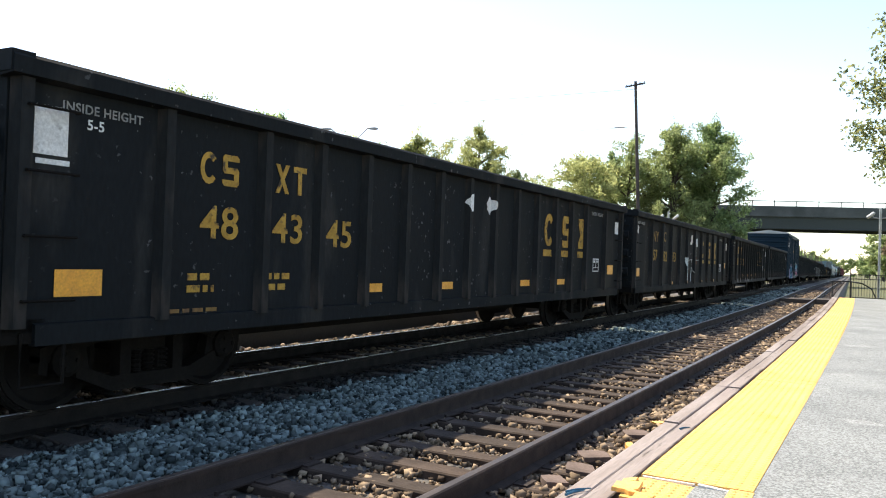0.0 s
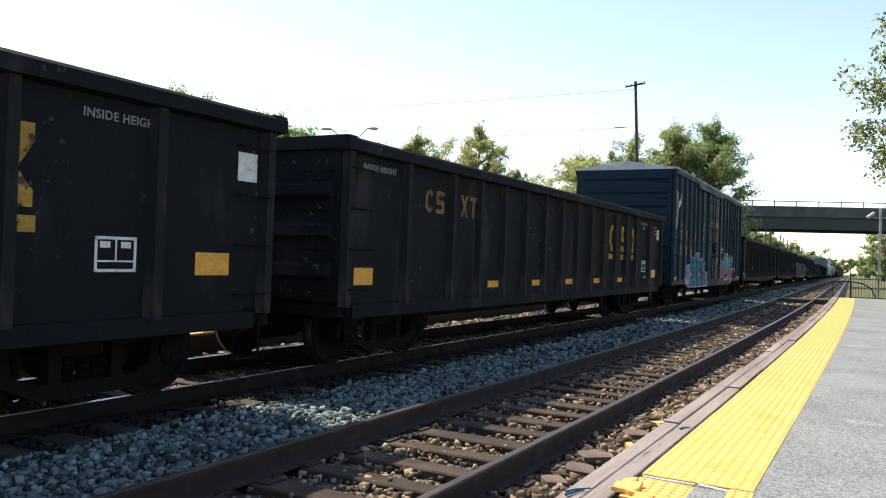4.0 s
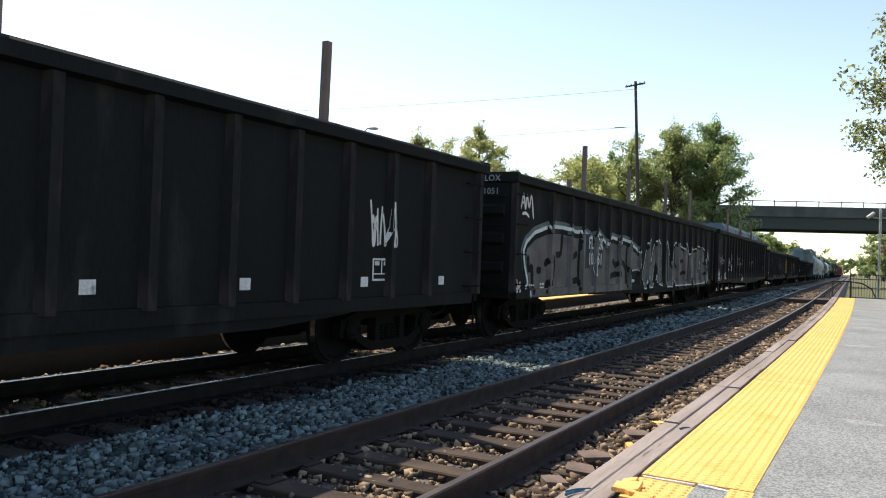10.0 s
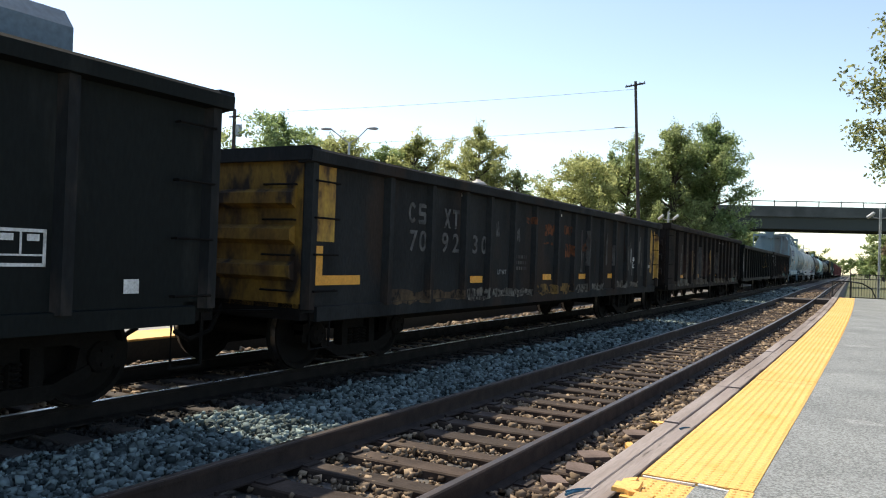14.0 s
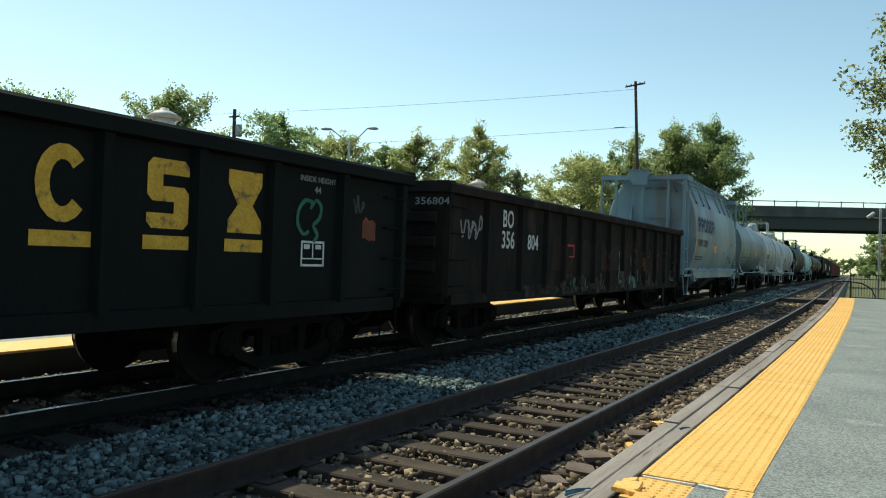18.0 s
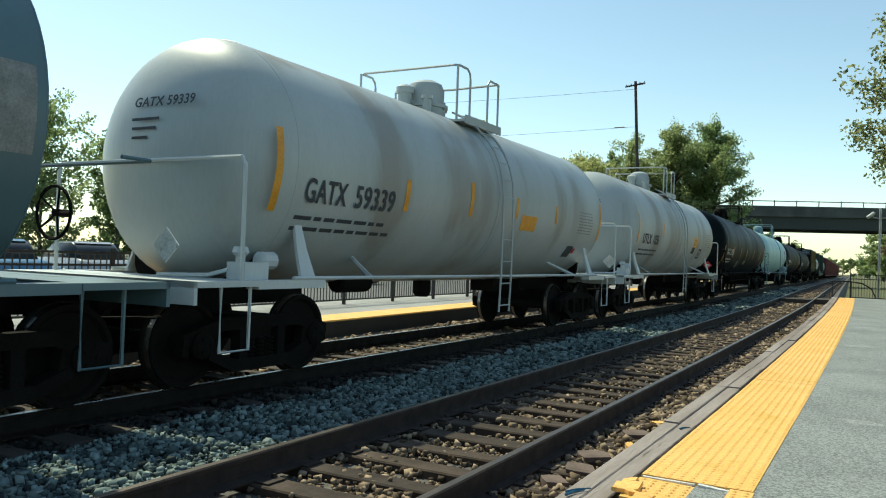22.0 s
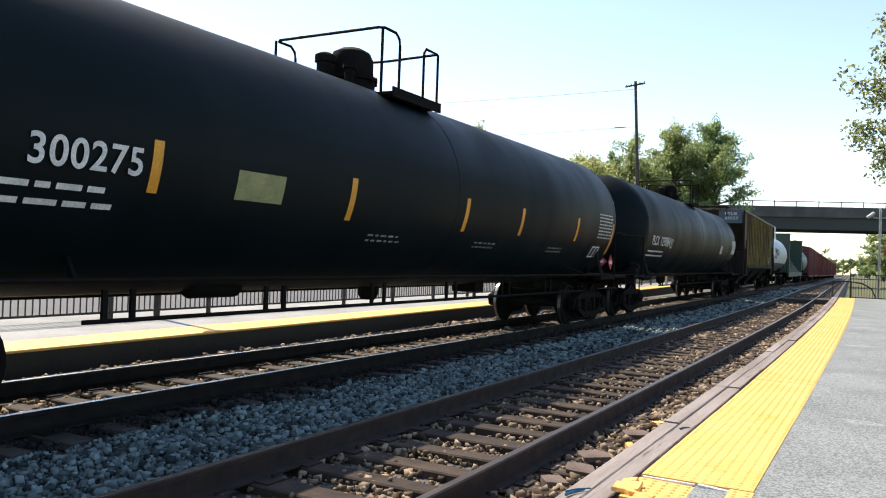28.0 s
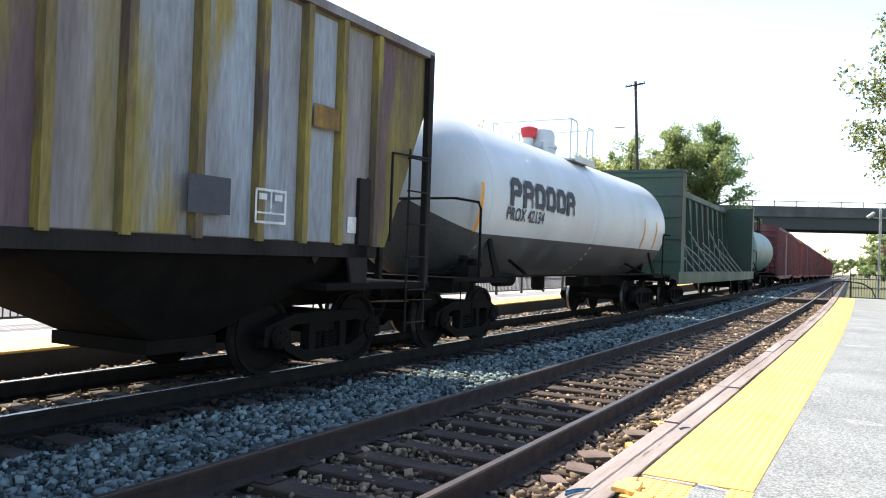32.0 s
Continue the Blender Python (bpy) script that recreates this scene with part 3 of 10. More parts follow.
# ---- platforms ----
def build_near_platform():
    plat = thing("platform_near", "worn grey asphalt platform with a yellow tactile edge", "platform", kind="structure")
    bm = bmesh.new()
    strip(bm, [(-0.600, -0.7), (6.5, -0.7), (6.5, 0.10), (-0.600, 0.10)], -30, 43.2, 3)
    part("asphalt_surface", bm, M_ASPHALT, plat)
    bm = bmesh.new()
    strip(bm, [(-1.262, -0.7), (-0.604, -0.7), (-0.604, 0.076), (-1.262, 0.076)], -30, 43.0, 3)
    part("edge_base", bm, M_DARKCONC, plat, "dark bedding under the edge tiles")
    # tactile tiles with raised domes
    y, rng = -12.67, random.Random(9)
    while y < 42.5:
        y1 = min(y + 2.52, 43.0)
        if not (2.4 < y < 4.9):
            bm = bmesh.new()
            strip(bm, [(-1.266, 0.078), (-0.602, 0.078), (-0.602, 0.1), (-0.605, 0.104), (-1.262, 0.104), (-1.266, 0.1)], y + 0.004, y1 - 0.004, 0.8)
            tile = part("tile", bm, M_TACTILE, plat)
            tile.location.z = rng.uniform(-0.003, 0.003)
            if y > 4:
                verts, faces = [], []
                for iy in range(int((y1 - y) / 0.0605)):
                    for ix in range(10):
                        yy = y + 0.035 + iy * 0.0605
                        px = -1.238 + ix * 0.0675 + shift(yy)
                        k = len(verts)
                        for r, z in ((0.0195, 0.1035), (0.013, 0.1085)):
                            verts += [(px + r * math.cos(a * math.tau / 6), yy + r * math.sin(a * math.tau / 6), z) for a in range(6)]
                        faces += [(k + a, k + (a + 1) % 6, k + 6 + (a + 1) % 6, k + 6 + a) for a in range(6)] + [tuple(k + 6 + a for a in range(6))]
                tagged(from_arrays("domes", verts, faces, M_TACTILE, tile), kind="stuff")
        y = y1
    # timber along the edge
    y, i = -7.05, 0
    while y < 44:
        ln = (2.45, 1.9, 2.7)[i % 3]
        for x0, x1, z in ((-1.625, -1.492, 0.045), (-1.484, -1.345, 0.05)):
            bm = bmesh.new()
            dz = rng.uniform(-0.012, 0.008)
            strip(bm, [(x0, -0.28), (x1, -0.28), (x1, z + dz - 0.008), (x1 - 0.008, z + dz), (x0 + 0.01, z + dz), (x0, z + dz - 0.012)], y + 0.006, y + ln - 0.006, 0.7)
            part("edge_timber", bm, M_BOARD, plat, "grey weathered edge timber")
        y += ln
        i += 1
    # broken tile near the camera
    rows = ((-1.275, -0.935, 4.45, 4.955, 0.076, 0.5, 1.5, 0.05, M_TACTILE, "broken yellow tile piece"), (-0.742, -0.606, 4.0, 4.968, 0.092, 0, 0, 0.01, M_TACTILE, "yellow tile remnant"),
            (-1.262, -0.945, 4.944, 4.97, 0.088, 0, 0, 0.004, M_WHITEPAINT, "pale broken tile edge"), (-0.925, -0.75, 4.93, 4.968, 0.089, 0, 4, 0.006, M_WHITEPAINT, "pale broken tile edge"),
            (-0.94, -0.74, 4.0, 4.95, 0.080, 0, 0, 0.0, M_ASPHALT, "exposed grey bedding"), (-1.36, -1.20, 4.60, 4.74, 0.094, 9, -8, 0.04, M_TACTILE, "broken yellow tile splinter"),
            (-1.33, -1.10, 4.50, 4.60, 0.098, -6, 7, 0.04, M_TACTILE, "broken yellow tile splinter"), (-1.35, -1.26, 4.78, 4.86, 0.09, 4, -14, 0.02, M_TACTILE, "broken yellow tile splinter"), (-1.18, -0.96, 4.36, 4.47, 0.10, 5, 6, 0.04, M_TACTILE, "broken yellow tile splinter"))
    for x0, x1, y0, y1, z, rx, ry, ragged, m, label in rows:
        bm = bmesh.new()
        n = 7
        pts = [(x0 + (x1 - x0) * k / n, y0 + rng.uniform(0, ragged)) for k in range(n + 1)] + [(x1 - (x1 - x0) * k / n, y1 - rng.uniform(0, ragged) * 0.4) for k in range(n + 1)]
        cx, cy = (x0 + x1) / 2, (y0 + y1) / 2
        prism(bm, [(px - cx, py - cy) for px, py in pts], "z", -0.012, 0.012)
        piece = part("tile_piece", bm, m, plat, label)
        piece.matrix_local = pose(cx, cy, z, rx, ry, 0)
        if m == M_TACTILE and y1 - y0 > 0.3:
            verts, faces = [], []
            for iy in range(int((y1 - y0 - 0.1) / 0.0605)):
                for ix in range(int((x1 - x0 - 0.04) / 0.0675) + 1):
                    px, py, k = x0 - cx + 0.03 + ix * 0.0675, y1 - cy - 0.05 - iy * 0.0605, len(verts)
                    for r, h in ((0.0205, 0.0115), (0.012, 0.0185)):
                        verts += [(px + r * math.cos(a * math.tau / 6), py + r * math.sin(a * math.tau / 6), h) for a in range(6)]
                    faces += [(k + a, k + (a + 1) % 6, k + 6 + (a + 1) % 6, k + 6 + a) for a in range(6)] + [tuple(k + 6 + a for a in range(6))]
            tagged(from_arrays("domes", verts, faces, M_TACTILE, piece), kind="stuff")
    # blue spray marks on the timber
    for x0, y0, x1, y1 in ((-1.60, 4.50, -1.50, 4.66), (-1.58, 4.44, -1.52, 4.60), (-1.43, 6.79, -1.37, 6.90)):
        bm = bmesh.new()
        tube(bm, [(x0, y0, 0.052), ((x0 + x1) / 2 - 0.012, (y0 + y1) / 2 + 0.01, 0.052), (x1, y1, 0.052)], 0.009, 5, 0.004)
        part("paint_mark", bm, M_SPRAYBLUE, plat, "faded blue spray mark on the timber")
    # scraps lying on the stones beside the timber
    for x, y, w, d, rz, m, name, label in ((-1.88, 7.96, 0.14, 0.05, 4, M_TACTILE, "tile_fragment", "broken yellow tile fragment lying on ballast"), (-1.86, 6.82, 0.07, 0.11, 20, M_TACTILE, "tile_fragment", "broken yellow tile fragment lying on ballast"),
                                           (-2.0, 6.30, 0.26, 0.16, 6, M_WOODPOST, "wood_scrap", "split brown wood scrap lying on ballast"), (-1.97, 5.82, 0.24, 0.20, -14, M_WOODPOST, "wood_scrap", "split brown wood scrap lying on ballast"), (-2.02, 5.40, 0.18, 0.15, 18, M_WOODPOST, "wood_scrap", "split brown wood scrap lying on ballast"), (-1.95, 7.35, 0.26, 0.15, 3, M_WOODPOST, "wood_scrap", "split brown wood scrap lying on ballast")):
        bm = bmesh.new()
        out = [(w / 2 * math.cos(a) * (1.25 if k % 2 else 1.0) * rng.uniform(0.85, 1.1), d / 2 * math.sin(a) * (1.25 if k % 2 else 1.0) * rng.uniform(0.85, 1.1)) for k, a in enumerate([radians(22.5 + 45 * q) for q in range(8)])]
        prism(bm, out, "z", -0.03, 0.012)
        scrap = thing(name, label, "debris", "platform-edge debris", m=pose(x, y, -0.16, rng.uniform(4, 12), rng.uniform(-8, 8), rz))
        part("chip", bm, m, scrap)


def far_edge(y):
    return TRAIN_X + shift(y) - 2.12 - 0.030 * max(0.0, y - 1.0)


def build_far_platform():
    plat = thing("platform_far", "pale concrete platform with a yellow edge stripe", "platform", kind="structure")
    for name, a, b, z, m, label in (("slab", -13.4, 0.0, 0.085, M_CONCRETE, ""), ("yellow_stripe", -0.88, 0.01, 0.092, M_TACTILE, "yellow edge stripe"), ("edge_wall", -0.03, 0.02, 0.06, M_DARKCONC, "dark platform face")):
        rings = []
        for y in stations(-40, 75, 3):
            e = far_edge(y)
            x0, x1 = (a, e - 0.0) if name == "slab" else (e + a, e + b)
            lo = -0.7 if name != "yellow_stripe" else 0.06
            rings.append([(x0, y, lo), (x1, y, lo), (x1, y, z), (x0, y, z)])
        bm = bmesh.new()
        loft(bm, rings)
        part(name, bm, m, plat, label)
    bm = bmesh.new()
    box(bm, -95, -13.4, -60, 110, -0.76, 0.02)
    tagged(part("parking_lot", bm, M_LOT), "grey asphalt parking lot behind the platform", "parking lot", kind="structure")


def fence_panel(name, m, length, height, label, group):
    f = thing(name, label, "fence", group, m=m)
    bm = bmesh.new()
    box(bm, -0.03, 0.03, -0.03, 0.03, 0, height + 0.06)
    post_me = part("post", bm, M_FENCE, f)
    p2 = obj("post", post_me.data, None, f)
    p2.location.y = length
    bm = bmesh.new()
    box(bm, -0.018, 0.018, 0.03, length - 0.03, height - 0.04, height)
    top = part("rail", bm, M_FENCE, f)
    for z in (height - 0.22, 0.14):
        o = obj("rail", top.data, None, f)
        o.location.z = z - height
    bm = bmesh.new()
    box(bm, -0.009, 0.009, -0.009, 0.009, 0.10, height - 0.03)
    n = int(length / 0.125)
    first = None
    for i in range(1, n):
        o = part("picket", bm, M_FENCE, f) if first is None else obj("picket", first.data, None, f)
        first = first or o
        o.location.y = length * i / n
    return f


def build_fences():
    first = None
    y, i = 0.0, 0
    while y < 58:
        m = Matrix.Translation((-12.15 - 0.006 * y + shift(y) * 0.5, y, 0.085))
        first = fence_panel("fence_panel", m, 2.4, 1.22, "black metal picket fence panel along the far platform", "far platform fence") if first is None else copy_thing(first, m) and first
        y += 2.4
        i += 1
    first = None
    for i, x in enumerate((-1.25, 0.75, 2.75, 4.75)):
        m = Matrix.Translation((x, 45.2, -0.05)) @ Matrix.Rotation(radians(-90), 4, "Z")
        first = fence_panel("end_fence_panel", m, 2.0, 1.3, "black metal picket fence at the platform end", "platform end fence") if first is None else copy_thing(first, m) and first
    rail = thing("curved_handrail", "black curved metal handrail at the platform end", "handrail")
    bm = bmesh.new()
    tube(bm, [(-2.1, 44.6, 0.85), (-1.3, 44.6, 0.88), (-0.7, 44.6, 0.8), (-0.3, 44.6, 0.55), (-0.1, 44.6, 0.1)], 0.035, 8)
    part("rail", bm, M_FENCE, rail)
    for x, z in ((-2.05, 0.85), (-1.2, 0.87)):
        bm = bmesh.new()
        tube(bm, [(x, 44.6, -0.3), (x, 44.6, z)], 0.028, 6)
        part("post", bm, M_FENCE, rail)


# ---- poles and lamps ----
def build_lamps():
    for i, (x, y, z) in enumerate(((-11.8, 10.3, 3.93), (-11.85, 23.6, 3.96), (-12.0, 40.6, 4.03))):
        lamp = thing("platform_lamp", "platform lamp post with a shallow conical cap", "lamp post", "platform lamps", m=pose(x, y, 0.085))
        h = z - 0.085
        bm = bmesh.new()
        tube(bm, [(0, 0, 0), (0, 0, h - 0.35)], 0.06, 10)
        part("pole", bm, M_FENCE, lamp)
        bm = bmesh.new()
        lathe(bm, [(h - 0.38, 0.10), (h - 0.33, 0.19), (h - 0.09, 0.21)], "z", 20)
        part("globe", bm, M_GLOBE, lamp, "frosted glass lamp body", True)
        bm = bmesh.new()
        lathe(bm, [(h - 0.10, 0.31), (h - 0.07, 0.32), (h + 0.02, 0.19), (h + 0.06, 0.09), (h + 0.10, 0.075), (h + 0.11, 0.02)], "z", 24)
        part("cap", bm, M_LAMPCAP, lamp, "beige conical metal cap", True)
    post = thing("street_lamp", "tall parking lot lamp with two cobra-head arms", "street lamp", m=pose(-26.7, 36.6, 0.02))
    bm = bmesh.new()
    tube(bm, [(0, 0, 0), (0, 0, 7.75)], 0.11, 10, 0.07)
    part("pole", bm, M_GALV, post)
    d = Vector((math.cos(radians(36)), math.sin(radians(36)), 0))
    for s, up in ((-1, 8.45), (1, 8.62)):
        bm = bmesh.new()
        tube(bm, [(0, 0, 7.7), d * s * 0.5 + Vector((0, 0, 8.05)), d * s * 1.0 + Vector((0, 0, up - 0.03))], 0.035, 6)
        arm = part("arm", bm, M_GALV, post)
        bm = bmesh.new()
        e = d * s
        lathe(bm, [(0.0, 0.04), (0.12, 0.10), (0.45, 0.13), (0.62, 0.08), (0.66, 0.02)], "y", 10)
        for v in bm.verts:
            p = v.co.copy()
            v.co = e * (0.98 + p.y) + Vector((-e.y, e.x, 0)) * p.x + Vector((0, 0, up + p.z * 0.7))
        part("lamp_head", bm, M_GALV, arm, "grey cobra-head luminaire", True)
    for z0, z1, label in ((18.0, 16.0, "thin overhead cable from the pole's crossarm"), (14.4, 12.2, "thin lower overhead cable with a splice sleeve")):
        cable = thing("overhead_cable", label, "cable", "overhead cables")
        a, b = Vector((-20.6, 74.0, z0)), Vector((-75.0, 60.0, z1))
        bm = bmesh.new()
        tube(bm, [a.lerp(b, k / 20) - Vector((0, 0, 1.6 * k / 20 * (1 - k / 20))) for k in range(21)], 0.014, 5)
        part("wire", bm, M_RUBBER, cable)
        if z0 < 15:
            bm = bmesh.new()
            tube(bm, [a.lerp(b, 0.018), a.lerp(b, 0.035)], 0.06, 6)
            part("splice_sleeve", bm, M_GALV, cable)
    for x, y, top, lean, label in ((-19.75, 74.1, 18.8, 3.0, "leaning brown wooden utility pole with a crossarm"), (-43.2, 44.5, 12.1, 0.5, "brown wooden utility pole with a transformer")):
        pole = thing("utility_pole", label, "utility pole", m=pose(x, y, -0.7, 0, -lean, 0))
        h = top + 0.7
        bm = bmesh.new()
        tube(bm, [(0, 0, 0), (0, 0, h)], 0.19, 10, 0.13)
        part("pole", bm, M_POLE, pole)
        if lean > 1:
            bm = bmesh.new()
            box(bm, -0.95, 0.95, -0.16, -0.04, h - 0.45, h - 0.31)
            for v in bm.verts:
                v.co.z += v.co.x * 0.07
            arm = part("crossarm", bm, M_POLE, pole)
            for px in (-0.85, -0.4, 0.45, 0.88):
                bm = bmesh.new()
                lathe(bm, [(0, 0.03), (0.05, 0.055), (0.12, 0.05), (0.16, 0.02)], "z", 8, (px, -0.1, h - 0.31 + px * 0.07))
                part("insulator", bm, M_GALV, arm)
        else:
            bm = bmesh.new()
            lathe(bm, [(h - 2.1, 0.2), (h - 2.0, 0.26), (h - 1.3, 0.26), (h - 1.2, 0.2)], "z", 12, (0.45, 0, 0))
            part("transformer", bm, M_GALV, pole, "grey transformer drum")
            bm = bmesh.new()
            box(bm, -0.5, 0.5, -0.08, 0.08, h - 0.6, h - 0.5)
            part("crossarm", bm, M_POLE, pole)
    for x, y, z0, z1, sides in ((0.0, 47.0, -0.4, 4.75, (-1, 1)), (-12.0, 51.5, 0.0, 4.85, (-1, 1))):
        cp = thing("camera_pole", "galvanised pole carrying two white surveillance cameras", "camera pole", m=pose(x, y, z0))
        h = z1 - z0
        bm = bmesh.new()
        tube(bm, [(0, 0, 0), (0, 0, h)], 0.062, 10)
        part("pole", bm, M_GALV, cp)
        for s in sides:
            bm = bmesh.new()
            tube(bm, [(0, 0, h - 0.55), (s * 0.3, 0, h - 0.5), (s * 0.36, 0, h - 0.42)], 0.03, 6)
            arm = part("bracket", bm, M_GALV, cp)
            bm = bmesh.new()
            lathe(bm, [(0, 0.03), (0.02, 0.085), (0.42, 0.085), (0.46, 0.05)], "z", 10)
            for v in bm.verts:
                v.co = pose(s * 0.62 if s < 0 else 0.34, -0.1, h - 0.52, 15, 52, 0) @ v.co
            part("camera_housing", bm, M_WHITEPAINT, arm, "white camera housing", True)


# ---- road bridge ----
def build_bridge():
    b = thing("road_bridge", "concrete road bridge with dark steel girders over the tracks", "bridge")
    z0, y0, y1 = 7.15, 122.0, 134.0
    zb = 7.1
    def skew(bm, k=0.5):
        for v in bm.verts:
            v.co.y += (v.co.x + 17) * k
            v.co.z += (v.co.x + 17) * 0.012
        return bm
    for gy in (y0 + 0.5, y0 + 4, y0 + 8, y1 - 0.5):
        bm = bmesh.new()
        box(bm, -20, 60, gy - 0.22, gy + 0.22, zb, zb + 0.06)
        box(bm, -20, 60, gy - 0.04, gy + 0.04, zb + 0.06, z0 + 1.75)
        part("girder", skew(bm), M_GIRDER, b, "dark steel plate girder")
    bm = bmesh.new()
    box(bm, -26, 60, y0, y1, z0 + 1.75, z0 + 2.1)
    part("deck", skew(bm), M_BRIDGE, b)
    for gy in (y0, y1 - 0.3):
        bm = bmesh.new()
        box(bm, -26, 60, gy, gy + 0.3, z0 + 2.1, z0 + 3.3)
        para = part("parapet", skew(bm), M_BRIDGE, b, "grey concrete parapet")
        bm = bmesh.new()
        box(bm, -26, 60, gy + 0.1, gy + 0.18, z0 + 3.95, z0 + 4.07)
        part("handrail", skew(bm), M_GIRDER, para, "thin metal handrail")
        for k in range(30):
            bm = bmesh.new()
            x = -25 + k * 2.85
            box(bm, x - 0.06, x + 0.06, gy + 0.08, gy + 0.2, z0 + 3.3, z0 + 4.15)
            part("rail_post", skew(bm), M_GIRDER, para)
    bm = bmesh.new()
    box(bm, -27, -19.5, y0 - 0.5, y1 + 0.5, -1.2, zb)
    part("abutment", skew(bm), M_BRIDGE, b)
    bm = bmesh.new()
    for x, w in ((-34, 0),):
        loft(bm, [[(-19.6, 118, -1.2), (-120, 118, -1.2), (-120, 122.5, 9), (-24, 122.5, 9)], [(-19.6, 160, -1.2), (-120, 160, -1.2), (-120, 150, 9), (-24, 150, 9)]])
    tagged(part("embankment", bm, M_GRASS), "grassy road embankment beside the bridge", "embankment", kind="structure")


# ---- trees ----
def tree(name, base, height, spread, leaves, leaf_size, material, label, seed, crown_from=0.3, lean=(0, 0), shape=1.0, group="trees", limbs=24, rise=0.95, puffed=1.0):
    """A tapered trunk with limbs; leaves in uneven clumps round the limbs' ends."""
    rng = random.Random(seed)
    nr = np.random.default_rng(seed)
    t = thing(name, label, "tree", group, m=Matrix.Translation(base))
    bm = bmesh.new()
    top = Vector((lean[0], lean[1], height * 0.93))
    path = [Vector((0, 0, 0))]
    for k in range(1, 7):
        path.append(top * (k / 6) + Vector((rng.uniform(-1, 1), rng.uniform(-1, 1), 0)) * height * 0.015)
    tube(bm, path, height * 0.018 + 0.05, 8, 0.03)
    part("trunk", bm, M_BARK, t)
    tips = []
    n = limbs
    for k in range(n):
        f = crown_from + (0.97 - crown_from) * (k + rng.random()) / n
        p = path[0].lerp(top, f)
        a = k * 2.4 + rng.uniform(-0.5, 0.5)
        w = math.sin(min(1.0, (f - crown_from + 0.12) / (1.05 - crown_from)) * math.pi) ** 0.6
        reach = spread * max(0.12, w * shape) * rng.uniform(0.65, 1.12)
        d = Vector((math.cos(a), math.sin(a), rng.uniform(0.2 if rise > 0.5 else 0.0, rise)))
        mid = p + d * reach * 0.5 + Vector((0, 0, rng.uniform(-0.1, 0.25) * reach))
        end = p + d * reach + Vector((0, 0, rng.uniform(-0.1, 0.2) * reach))
        bm = bmesh.new()
        tube(bm, [p, mid, end], height * 0.006 + 0.02, 5, 0.012, False)
        tips += [(p.lerp(mid, 0.6), mid, 0.7), (mid, end, 1.0)]
        for q in range(6):
            o = mid.lerp(end, rng.uniform(-0.5, 0.8))
            e2 = o + Vector((rng.uniform(-1, 1), rng.uniform(-1, 1), rng.uniform(-0.35, 0.7))) * reach * rng.uniform(0.25, 0.6)
            tube(bm, [o, e2], 0.025, 4, 0.008, False)
            tips.append((o, e2, rng.uniform(0.6, 1.2)))
        part("limb", bm, M_BARK, t)
    tips.append((path[4], top, 0.8))
    # leaves scattered along the twigs, thinning outwards
    pts = []
    total = sum(w * (q - p).length ** 0.7 for p, q, w in tips)
    for p, q, w in tips:
        per = max(2, int(leaves * w * (q - p).length ** 0.7 / total))
        f = nr.random((per, 1)) ** 0.7 * 1.12
        spot = np.array(p) + f * np.array(q - p)
        puff = nr.normal(0, 1, (per, 3))
        puff *= nr.random((per, 1)) ** 0.5 / (np.linalg.norm(puff, axis=1)[:, None] + 1e-6)
        pts.append(spot + puff * np.array([1, 1, 0.9]) * spread * puffed * rng.uniform(0.10, 0.18))
    c = np.vstack(pts)
    n = len(c)
    u = nr.normal(0, 1, (n, 3))
    u /= np.linalg.norm(u, axis=1)[:, None]
    w = np.cross(u, nr.normal(0, 1, (n, 3)))
    w /= np.linalg.norm(w, axis=1)[:, None]
    s = leaf_size * 1.0 * nr.uniform(0.6, 1.3, (n, 1))
    v = np.stack([c - u * s, c + w * s * 0.55 + u * s * 0.1, c + u * s, c - w * s * 0.55 + u * s * 0.1], 1).reshape(-1, 3)
    quads = (np.arange(4)[None] + 4 * np.arange(n)[:, None])
    crown = new("crown", tri_mesh("crown", v, quads, material))
    crown.parent = t
    tagged(crown, kind="stuff")
    return t


